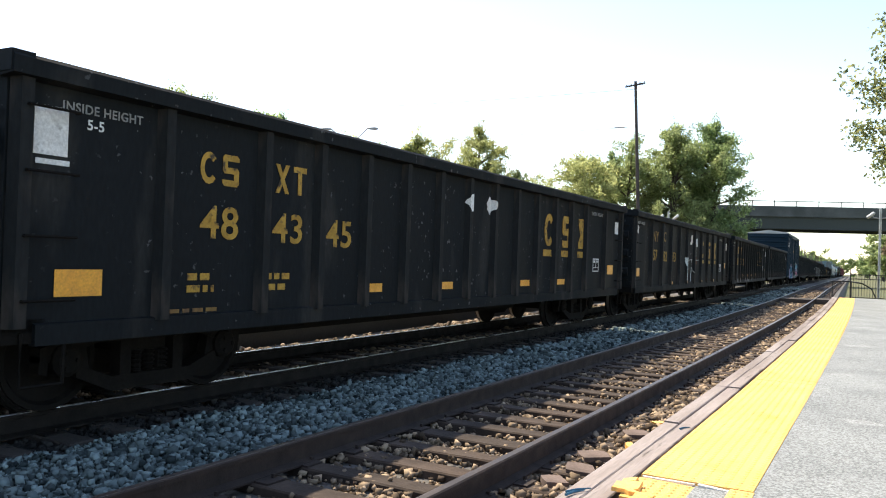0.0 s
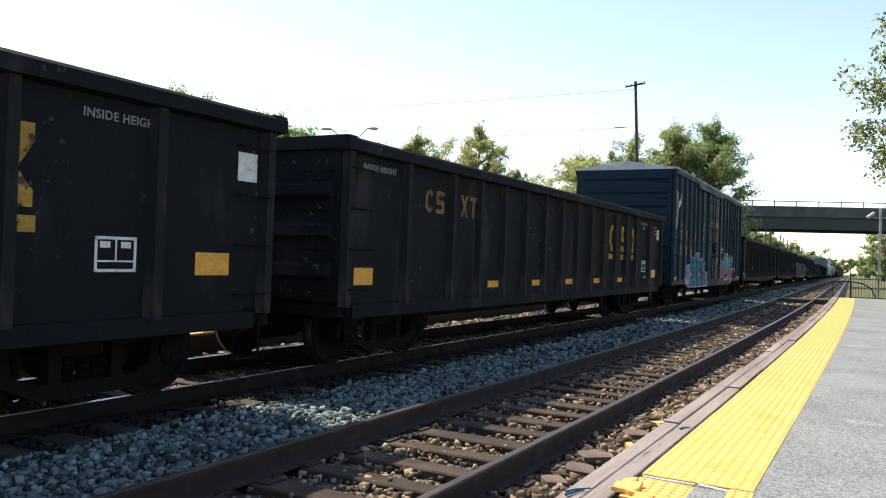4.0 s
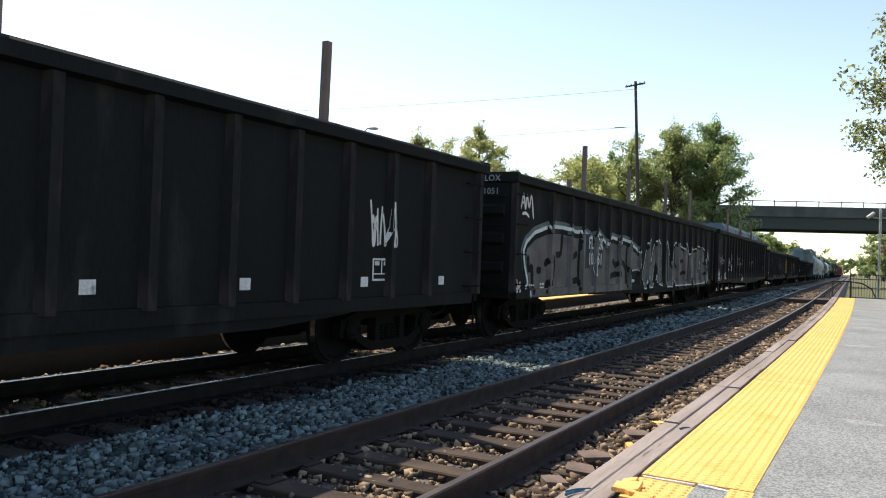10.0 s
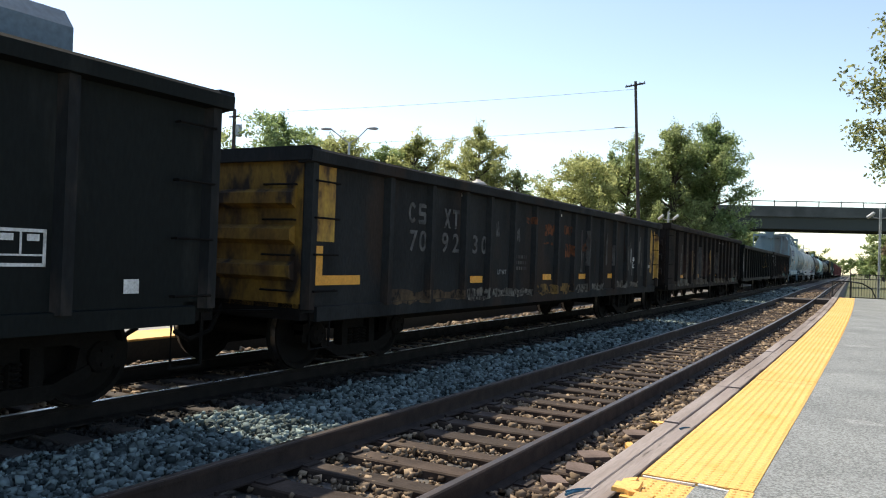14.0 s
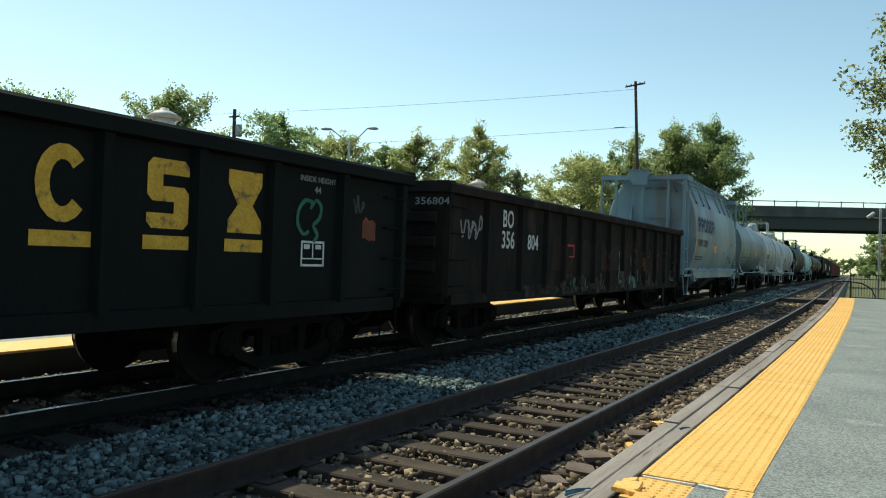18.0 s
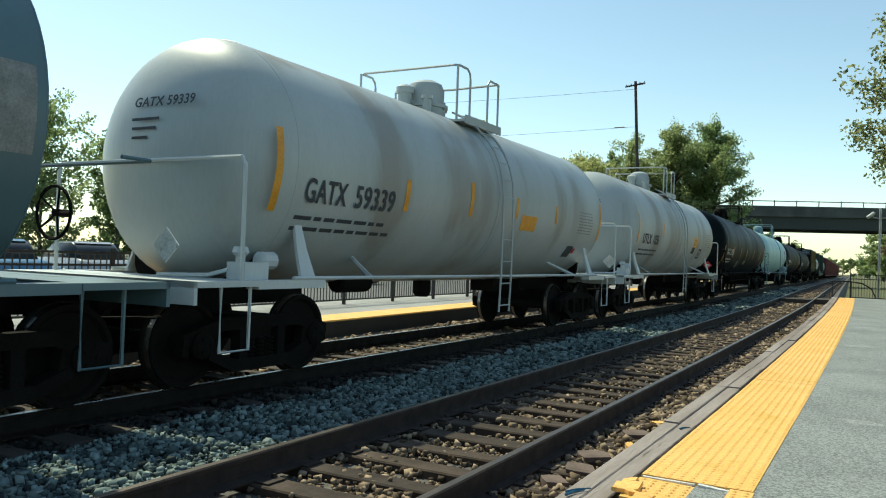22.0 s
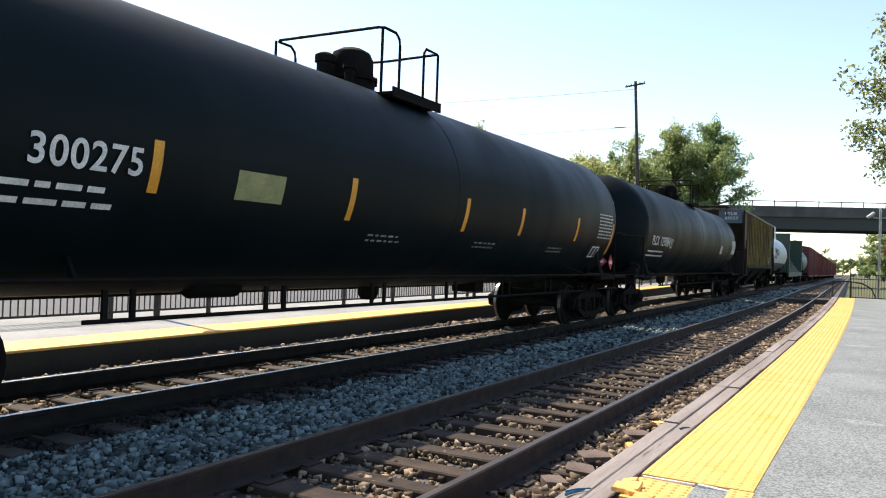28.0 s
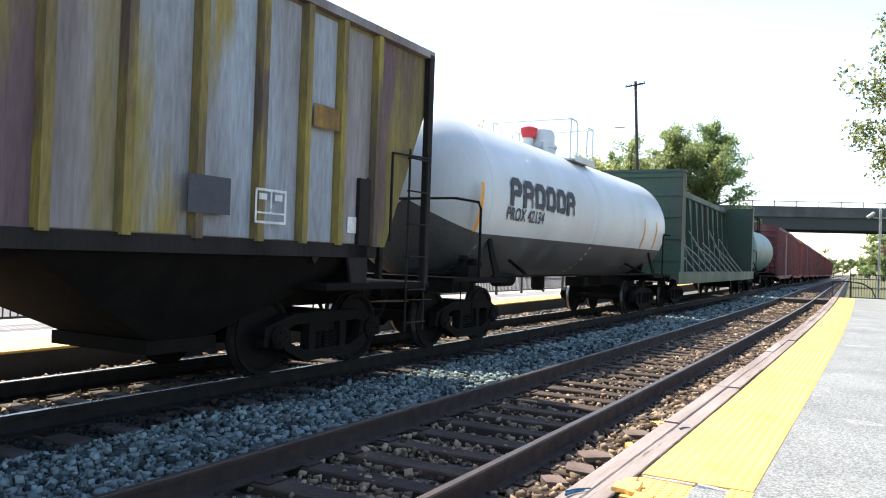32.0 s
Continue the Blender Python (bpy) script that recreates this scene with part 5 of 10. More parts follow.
def frame_box(parent, y, z, w, h, material, x):
    t = 0.025
    patch(parent, [(y, y + w, z, z + t), (y, y + w, z + h - t, z + h), (y, y + t, z, z + h), (y + w - t, y + w, z, z + h), (y + w * 0.48, y + w * 0.52, z + h * 0.3, z + h), (y + t, y + w - t, z + h * 0.28, z + h * 0.33),
                   (y + w * 0.12, y + w * 0.36, z + h * 0.68, z + h * 0.86), (y + w * 0.62, y + w * 0.86, z + h * 0.68, z + h * 0.86)], material, x, "stencil_panel", "white stencilled panel")


def ladder(parent, x, y, z0, z1, w, along="y", rungs=4, material=None, rails=False):
    """Grab irons one above another, or, with rails, a whole ladder."""
    mt = material or M_UNDER
    step = (z1 - z0) / max(1, rungs - 1)
    d = -0.06 * (1 if y < 0 else -1)
    if rails:
        bm = bmesh.new()
        for k in range(rungs):
            z = z0 + step * k
            tube(bm, [(x, y, z), (x + 0.06, y, z), (x + 0.06, y + w, z), (x, y + w, z)], 0.012, 5)
        for e in (0, w):
            tube(bm, [(x + 0.03, y + e, z0 - 0.12), (x + 0.03, y + e, z1 + 0.12)], 0.016, 5)
        part("ladder", bm, mt, parent, "steel ladder")
        return

    def iron(bm):
        if along == "y":
            tube(bm, [(0, 0, 0), (0.06, 0, 0), (0.06, w, 0), (0, w, 0)], 0.012, 5)
        else:
            tube(bm, [(0, 0, 0), (0, d, 0), (w, d, 0), (w, 0, 0)], 0.012, 5)
    for k in range(rungs):
        o = obj("grab_iron", shared(f"grab_iron {along} {w} {d > 0} {mt.name}", iron, mt), None, parent)
        o.location = (x, y, z0 + step * k)


def brake_wheel(parent, x, y, z, s):
    bm = bmesh.new()
    ring = [(x + 0.28 * math.cos(a * math.tau / 18), y, z + 0.28 * math.sin(a * math.tau / 18)) for a in range(19)]
    tube(bm, ring, 0.018, 5)
    for k in range(5):
        a = k * math.tau / 5
        tube(bm, [(x, y - s * 0.04, z), (x + 0.28 * math.cos(a), y, z + 0.28 * math.sin(a))], 0.012, 4)
    tube(bm, [(x, y, z), (x, y - s * 0.2, z)], 0.04, 8)
    part("brake_wheel", bm, M_UNDER, parent, "spoked hand brake wheel")


# ---- gondolas ----
def gondola(length, top, paint, label, ribs, half=1.60, bottom=0.66, rib_w=0.09, rust_ends=None):
    """An open steel wagon; returns it with the y of its front end and its side's x."""
    rider = bottom > 0.7
    g = thing("gondola_wagon", label, "gondola wagon", "train")
    L, w = length / 2, half
    for s in (-1, 1):
        bm = bmesh.new()
        box(bm, *sorted((s * (w - 0.10), s * (w - 0.13))), -L + 0.02, L - 0.02, bottom + 0.1, top - 0.1)
        wall = part("side_wall", bm, paint, g)
        bm = bmesh.new()
        prism(bm, [(s * (w - 0.15), top - 0.17), (s * (w + 0.035), top - 0.15), (s * (w + 0.04), top - 0.03), (s * (w + 0.01), top), (s * (w - 0.15), top)], "y", -L - 0.05, L + 0.05)
        part("top_rail", bm, paint, g, "heavy top rail")
        bm = bmesh.new()
        prism(bm, [(s * (w - 0.14), bottom), (s * (w - 0.06), bottom), (s * (w - 0.06), bottom + 0.16), (s * (w - 0.14), bottom + 0.18)], "y", -L + 0.25, L - 0.25)
        part("side_sill", bm, paint, g)
        ys = [-L + 0.1] + [-L + d for d in ribs if d < 2 * L - 0.5] + [L - 0.1]
        bm = bmesh.new()
        d = w - 0.10
        prism(bm, [(s * d, -rib_w), (s * (w - 0.02), -rib_w * 0.55), (s * (w - 0.02), rib_w * 0.55), (s * d, rib_w)], "z", bottom + 0.14, top - 0.15)
        rib = None
        for y in ys:
            o = part("rib", bm, M_RIBLIT if paint in (M_BLACK, M_BLACKWORN) else paint, wall) if rib is None else obj("rib", rib.data, None, wall)
            rib = rib or o
            o.location.y = y
        for e in (-1, 1):
            ladder(g, s * (w - 0.06) if s > 0 else -w, e * L - (0.55 if e > 0 else -0.1), 1.0, top - 0.35, 0.42, "y", 4)
    for e in (-1, 1):
        bm = bmesh.new()
        box(bm, -w + 0.12, w - 0.12, *sorted((e * L, e * (L - 0.04))), bottom + 0.15, top - 0.1)
        endw = part("end_wall", bm, rust_ends or paint, g)
        bm = bmesh.new()
        box(bm, -w - 0.02, w + 0.02, *sorted((e * (L + 0.06), e * (L - 0.12))), top - 0.14, top + 0.015)
        part("end_cap", bm, paint, endw, "end top rail")
        for k in range(3):
            z = bottom + 0.55 + k * (top - bottom - 0.7) / 3
            bm = bmesh.new()
            prism(bm, [(e * L, z - 0.11), (e * (L + 0.10), z - 0.06), (e * (L + 0.10), z + 0.06), (e * L, z + 0.11)], "x", -w + 0.2, w - 0.2)
            part("end_rib", bm, rust_ends or paint, endw)
        coupler(g, e * (L - 0.05), e)
        bm = bmesh.new()
        box(bm, -w + 0.1, w - 0.1, *sorted((e * L, e * (L - 0.35))), bottom + 0.02, bottom + 0.2)
        part("end_sill", bm, M_UNDER, g)
        bogie(g, e * (L - 1.75))
        ladder(g, w - 0.62, e * L, 1.0, top - 0.4, 0.42, "x", 4)
        bm = bmesh.new()
        tube(bm, [(w - 0.08, e * (L - 0.15), bottom + 0.1), (w - 0.08, e * (L - 0.15), 0.36), (w - 0.08, e * (L - 0.5), 0.36), (w - 0.08, e * (L - 0.5), bottom + 0.1)], 0.018, 5)
        part("stirrup_step", bm, M_UNDER, g)
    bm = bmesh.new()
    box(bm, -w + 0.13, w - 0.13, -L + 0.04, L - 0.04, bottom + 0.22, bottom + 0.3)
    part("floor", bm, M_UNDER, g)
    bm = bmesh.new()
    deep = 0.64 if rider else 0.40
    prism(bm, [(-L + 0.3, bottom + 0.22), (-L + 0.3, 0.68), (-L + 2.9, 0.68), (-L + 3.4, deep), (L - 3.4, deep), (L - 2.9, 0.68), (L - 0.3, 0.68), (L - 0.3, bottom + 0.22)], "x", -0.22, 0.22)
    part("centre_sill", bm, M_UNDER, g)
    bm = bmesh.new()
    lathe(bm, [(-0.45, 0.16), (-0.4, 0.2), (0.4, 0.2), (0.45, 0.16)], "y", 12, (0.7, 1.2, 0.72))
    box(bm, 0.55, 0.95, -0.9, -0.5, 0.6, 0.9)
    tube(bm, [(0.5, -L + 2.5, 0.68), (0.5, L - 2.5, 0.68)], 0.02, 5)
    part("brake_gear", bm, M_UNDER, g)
    SURFACE[g.name] = (ys, w - 0.10, w - 0.02, rib_w, w - 0.06, bottom + 0.17)
    return g, -L, w - 0.095


# ---- tank wagons ----
def tank(length, paint, label, radius=1.45, zc=2.43, dome="platform", frame_paint=None, belly=None, head=0.80, inset=0.25, over=0.0, dished=False, railings=True, centre_ladder=False, band=False, fittings=-0.8, low_rails=False, rail_z=2.36, side_rail=False, end_posts=True):
    """A tank on bogies. inset: how far its front head stands back; over: how far its rear head reaches on."""
    t = thing("tank_wagon", label, "tank wagon", "train")
    L, R = length / 2, radius
    fp = frame_paint or M_UNDER
    if dished:
        cap = [(head * (k / 8) ** 2, R * k / 8 + 0.01) for k in range(9)]
    else:
        cap = [(head * (1 - math.cos(math.pi / 2 * k / 10)), R * math.sin(math.pi / 2 * k / 10) + 0.01) for k in range(11)]
    ring = [(-L + inset + d, r) for d, r in cap] + [(-L * 0.35, R + 0.01), (L * 0.35, R + 0.01)] + [(L + over - d, r) for d, r in cap[::-1]]
    bm = bmesh.new()
    lathe(bm, ring, "y", 56, (0, 0, zc))
    shell = part("tank_shell", bm, paint, t, "", True, 14 if dished else 0)
    for y in (-L + inset + head, L * 0.02, L + over - head):
        bm = bmesh.new()
        lathe(bm, [(y - 0.012, R + 0.008), (y - 0.008, R + 0.0135), (y + 0.008, R + 0.0135), (y + 0.012, R + 0.008)], "y", 56, (0, 0, zc))
        part("weld_seam", bm, paint, shell, "", True)
    # A darker sheet laid over the lower part of the shell.
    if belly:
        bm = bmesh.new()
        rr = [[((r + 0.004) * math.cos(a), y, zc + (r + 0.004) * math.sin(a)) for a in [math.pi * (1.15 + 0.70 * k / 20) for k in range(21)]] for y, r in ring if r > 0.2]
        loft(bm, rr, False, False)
        part("lower_shell", bm, belly, shell, "dark grey lower shell", True)
    for y in ((0.0,) if band else ()):
        bm = bmesh.new()
        lathe(bm, [(y - 0.03, R + 0.006), (y - 0.03, R + 0.014), (y + 0.03, R + 0.014), (y + 0.03, R + 0.006)], "y", 56, (0, 0, zc))
        part("shell_band", bm, paint, shell, "", True)
    for e in (-1, 1):
        bogie(t, e * (L - 1.0))
        coupler(t, e * (L + 0.42), e)
        bm = bmesh.new()
        box(bm, -0.28, 0.28, *sorted((e * (L - 2.6), e * (L + 0.5))), 0.78, 1.06)
        part("stub_sill", bm, M_UNDER, t)
        bm = bmesh.new()
        yb = e * (L - 1.0)
        prism(bm, [(-0.9, 1.02), (0.9, 1.02), (0.98, 1.2), (1.0, zc - R * 0.69), (0.0, zc - R * 0.97), (-1.0, zc - R * 0.69), (-0.98, 1.2)], "y", yb - 0.05, yb + 0.05)
        sad = part("saddle", bm, M_UNDER, t, "bolster saddle")
        for s in (-1, 1):
            bm = bmesh.new()
            loft(bm, [[(s * (xx - 0.02), e * (L - 1.3) - hw, zz), (s * (xx + 0.02), e * (L - 1.3) - hw, zz), (s * (xx + 0.02), e * (L - 1.3) + hw, zz), (s * (xx - 0.02), e * (L - 1.3) + hw, zz)] for xx, zz, hw in ((R * 0.86, zc - R * 0.50, 0.06), (1.30, 1.45, 0.085), (1.42, 1.10, 0.13))])
            part("brace", bm, fp, sad, "tapered upright side brace")
            bm = bmesh.new()
            tube(bm, [(s * R * 0.66, e * (L - 2.75), zc - R * 0.74), (s * 1.44, e * (L - 2.5), 1.14)], 0.032, 5)
            part("strut", bm, fp, sad, "slender diagonal strut")
        bm = bmesh.new()
        box(bm, -1.48, 1.48, *sorted((e * (L - 0.45), e * (L + 0.42))), 1.06, 1.12)
        for s in (-1, 1):
            box(bm, *sorted((s * 1.30, s * 1.47)), *sorted((e * (L - 1.55), e * (L - 0.45))), 1.03, 1.12)
        box(bm, -1.48, 1.48, *sorted((e * (L + 0.38), e * (L + 0.42))), 0.9, 1.12)
        plat = part("end_platform", bm, fp, t)
        for s in (-1, 1):
            bm = bmesh.new()
            y0, y1 = e * (L - 0.5), e * (L - 0.22 if e < 0 and not side_rail else L + 0.38)
            if side_rail:
                tube(bm, [(s * 1.45, y0, 1.1), (s * 1.45, y0, rail_z - 0.10), (s * 1.45, y0 + e * 0.09, rail_z), (s * 1.45, y1, rail_z)], 0.022, 6)
            elif end_posts:
                tube(bm, [(s * 1.45, y1, 1.1), (s * 1.45, y1, rail_z - 0.08), (s * 1.40, y1, rail_z)], 0.022, 6)
            else:
                tube(bm, [(s * 1.2, y1, rail_z), (s * 1.2, y1 - e * 0.3, rail_z)], 0.02, 6)
            part("handrail", bm, fp, plat, "bent pipe end handrail")
            bm = bmesh.new()
            ya = e * (L - 0.2)
            tube(bm, [(s * 1.4, ya - 0.2, 1.06), (s * 1.4, ya - 0.2, 0.42), (s * 1.4, ya + 0.2, 0.42), (s * 1.4, ya + 0.2, 1.06)], 0.02, 5)
            part("stirrup_step", bm, fp, plat)
        bm = bmesh.new()
        wide = 1.45 if side_rail else 1.40 if end_posts else 1.2
        tube(bm, [(-wide, y1, rail_z), (wide, y1, rail_z)], 0.022, 6)
        part("end_handrail", bm, fp, plat)
    brake_wheel(t, -0.6, -L - 0.42, 1.75, -1)
    bm = bmesh.new()
    box(bm, 1.05, 1.30, -L + 0.42, -L + 0.78, 1.12, 1.30)
    lathe(bm, [(0.0, 0.06), (0.03, 0.10), (0.22, 0.10), (0.26, 0.05)], "y", 10, (1.18, -L + 0.74, 1.32))
    lathe(bm, [(1.12, 0.05), (1.36, 0.05), (1.40, 0.09), (1.46, 0.07)], "z", 10, (1.18, -L + 0.48, 0))
    tube(bm, [(1.18, -L + 0.3, 1.22), (1.0, -L + 0.2, 1.16), (0.3, -L + 0.18, 1.14)], 0.022, 5)
    part("brake_valve", bm, fp, t, "brake valve and pipes on the end platform")
    for s in (-1, 1):
        bm = bmesh.new()
        tube(bm, [(s * 1.46, -L + 1.0, 1.14), (s * 1.46, L - 1.0, 1.14)], 0.024, 6)
        part("running_rail", bm, fp, t, "long side handrail")
    for s in (-1, 1) if low_rails else ():
        bm = bmesh.new()
        tube(bm, [(s * 1.42, -L + 2.6, 0.80), (s * 1.42, L - 2.6, 0.80)], 0.022, 6)
        low = part("low_rail", bm, fp, t, "low side pipe rail")
        for k in range(int((2 * L - 5.4) / 0.95)):
            bm = bmesh.new()
            y = -L + 2.8 + (k // 2) * 1.95 + (k % 2) * 0.28
            box(bm, *sorted((s * 1.40, s * 1.43)), y - 0.025, y + 0.025, 0.78, 1.06)
            part("hanger", bm, fp, low)
    for nm, shape in (("air_reservoir", 0), ("bottom_outlet", 1), ("valve_box", 2)):
        bm = bmesh.new()
        if shape == 0:
            lathe(bm, [(-0.38, 0.12), (-0.34, 0.15), (0.34, 0.15), (0.38, 0.12)], "y", 12, (0.35, -L * 0.42, 1.02))
        elif shape == 1:
            lathe(bm, [(0.72, 0.11), (0.8, 0.16), (zc - R + 0.1, 0.16)], "z", 12)
        else:
            box(bm, -0.15, 0.35, L * 0.35, L * 0.35 + 0.35, 0.78, 1.02)
        part(nm, bm, M_UNDER, t)
    # top fittings
    zt, yf = zc + R, fittings
    bm = bmesh.new()
    lathe(bm, [(zt - 0.08, 0.36), (zt + 0.10, 0.36), (zt + 0.11, 0.40), (zt + 0.16, 0.40), (zt + 0.17, 0.33), (zt + 0.42, 0.33), (zt + 0.53, 0.28), (zt + 0.59, 0.17), (zt + 0.61, 0.02)], "z", 20, (0, 0.7, 0))
    for k in range(8):
        a = k * math.tau / 8
        tube(bm, [(0.38 * math.cos(a), 0.7 + 0.38 * math.sin(a), zt + 0.07), (0.38 * math.cos(a), 0.7 + 0.38 * math.sin(a), zt + 0.20)], 0.022, 5)
    fittings_paint = paint if dome == "white" else fp
    part("manway", bm, fittings_paint, t, "bolted domed valve housing", True, 30).location.y = yf
    bm = bmesh.new()
    lathe(bm, [(zt - 0.05, 0.12), (zt + 0.30, 0.12), (zt + 0.30, 0.15), (zt + 0.40, 0.15), (zt + 0.44, 0.08)], "z", 12, (-0.12, 0.22, 0))
    part("valve", bm, fittings_paint, t, "relief valve").location.y = yf
    bm = bmesh.new()
    lathe(bm, [(zt - 0.05, 0.07), (zt + 0.18, 0.07), (zt + 0.18, 0.10), (zt + 0.24, 0.10)], "z", 10, (0.30, 0.25, 0))
    part("valve", bm, fittings_paint, t, "small valve").location.y = yf
    if railings:
        h = zt + 0.67
        for s in (-1, 1):
            x = s * 0.95
            bm = bmesh.new()
            prism(bm, [(s * 0.44, zt - 0.20), (s * 0.97, zt - 0.20), (s * 0.97, zt - 0.24), (s * 1.0, zt - 0.24), (s * 1.0, zt - 0.10), (s * 0.97, zt - 0.10), (s * 0.97, zt - 0.16), (s * 0.44, zt - 0.16)], "y", 0.35, 1.70)
            deck = part("top_platform", bm, fittings_paint, t, "platform beside the valves")
            deck.location.y = yf
            bm = bmesh.new()
            tube(bm, [(x, 0.10, zt - 0.22), (x, 0.10, h)], 0.020, 6)
            tube(bm, [(0, 0.10, h), (x - s * 0.07, 0.10, h), (x, 0.16, h), (x, 0.44, h), (x, 0.53, h - 0.07), (x, 0.55, h - 0.16), (x, 0.55, zt - 0.2)], 0.020, 6)
            part("front_railing", bm, fittings_paint, deck, "bent pipe railing")
            bm = bmesh.new()
            tube(bm, [(x, 1.22, zt - 0.2), (x, 1.22, h - 0.10), (x, 1.28, h - 0.02), (x, 1.62, h - 0.02), (0, 1.66, h - 0.03)], 0.020, 6)
            tube(bm, [(x, 1.64, h - 0.02), (x, 1.64, zt - 0.24)], 0.020, 6)
            part("rear_railing", bm, fittings_paint, deck, "bent pipe railing")
    if centre_ladder:
        bm = bmesh.new()
        for y in (0.72, 1.12):
            pts = [((R + 0.12) * math.cos(a), y, zc + (R + 0.12) * math.sin(a)) for a in [radians(70 - 10 * k) for k in range(8)]]
            tube(bm, pts + [(R + 0.12, y, 1.2), (R + 0.10, y, 0.55)], 0.018, 5)
        for k in range(11):
            a = radians(66 - 11 * k) if k < 7 else None
            p = ((R + 0.12) * math.cos(a), zc + (R + 0.12) * math.sin(a)) if a is not None else (R + 0.115, 2.1 - (k - 6) * 0.36)
            tube(bm, [(p[0], 0.72, p[1]), (p[0], 1.12, p[1])], 0.012, 5)
        part("ladder", bm, fp if dome != "white" else paint, t, "side ladder").location.y = yf
    return t, shell, R, zc


def wrap(parent, y0, y1, a0, a1, R, zc, material, name, label="", n=8):
    """A painted mark that follows the round shell, between two angles above the level."""
    bm = bmesh.new()
    rr = R + 0.0145
    loft(bm, [[(rr * math.cos(radians(a0 + (a1 - a0) * k / n)), y, zc + rr * math.sin(radians(a0 + (a1 - a0) * k / n))) for k in range(n + 1)] for y in (y0, y1)], False, False)
    return part(name, bm, material, parent, label)


def shell_text(parent, words, y, ang, size, R, zc, material, stretch=1.0, name="lettering", width=0):
    a = radians(ang)
    m = Matrix.Translation(((R + 0.035) * math.cos(a), y, zc + (R + 0.035) * math.sin(a))) @ Matrix.Rotation(-a * 0.55, 4, "Y") @ FLAT @ Matrix.Diagonal((stretch, 1, 1, 1))
    return text(parent, words, y, 0, size, material, 0, name=name, m=m, width=width)


def shell_lines(parent, y, a0, a1, w, rows, R, zc, material, seed):
    rng = random.Random(seed)
    bm = bmesh.new()
    rr = R + 0.0145
    for r in range(rows):
        b0, b1 = a0 + (a1 - a0) * (r + 0.30) / rows, a0 + (a1 - a0) * (r + 0.66) / rows
        p = y
        while p < y + w * rng.uniform(0.8, 1):
            d = min(rng.uniform(0.06, 0.17) * max(0.6, w), y + w - p)
            vs = [bm.verts.new((rr * math.cos(radians(a)), q, zc + rr * math.sin(radians(a)))) for q, a in ((p, b0), (p + d, b0), (p + d, b1), (p, b1))]
            bm.faces.new(vs)
            p += d + 0.05
    return tagged(part("stencil_print", bm, material, parent), "rows of small stencilled print", kind="stuff")


def placard(parent, x, y, z, size, material, side="x"):
    bm = bmesh.new()
    h = size / 2
    if side == "x":
        prism(bm, [(y - h, z), (y, z - h), (y + h, z), (y, z + h)], "x", x, x + 0.01)
    else:
        prism(bm, [(x - h, z), (x, z - h), (x + h, z), (x, z + h)], "y", y - 0.01, y)
    p = part("placard", bm, material, parent, "diamond hazard placard")
    bm = bmesh.new()
    k = size * 0.14
    if side == "x":
        box(bm, x + 0.004, x + 0.013, y - k * 1.8, y + k * 1.8, z - k * 0.8, z + k * 0.8)
    else:
        box(bm, x - k * 1.8, x + k * 1.8, y - 0.014, y - 0.006, z - k * 0.8, z + k * 0.8)
    part("number_panel", bm, M_WHITEPAINT, p)
    return p


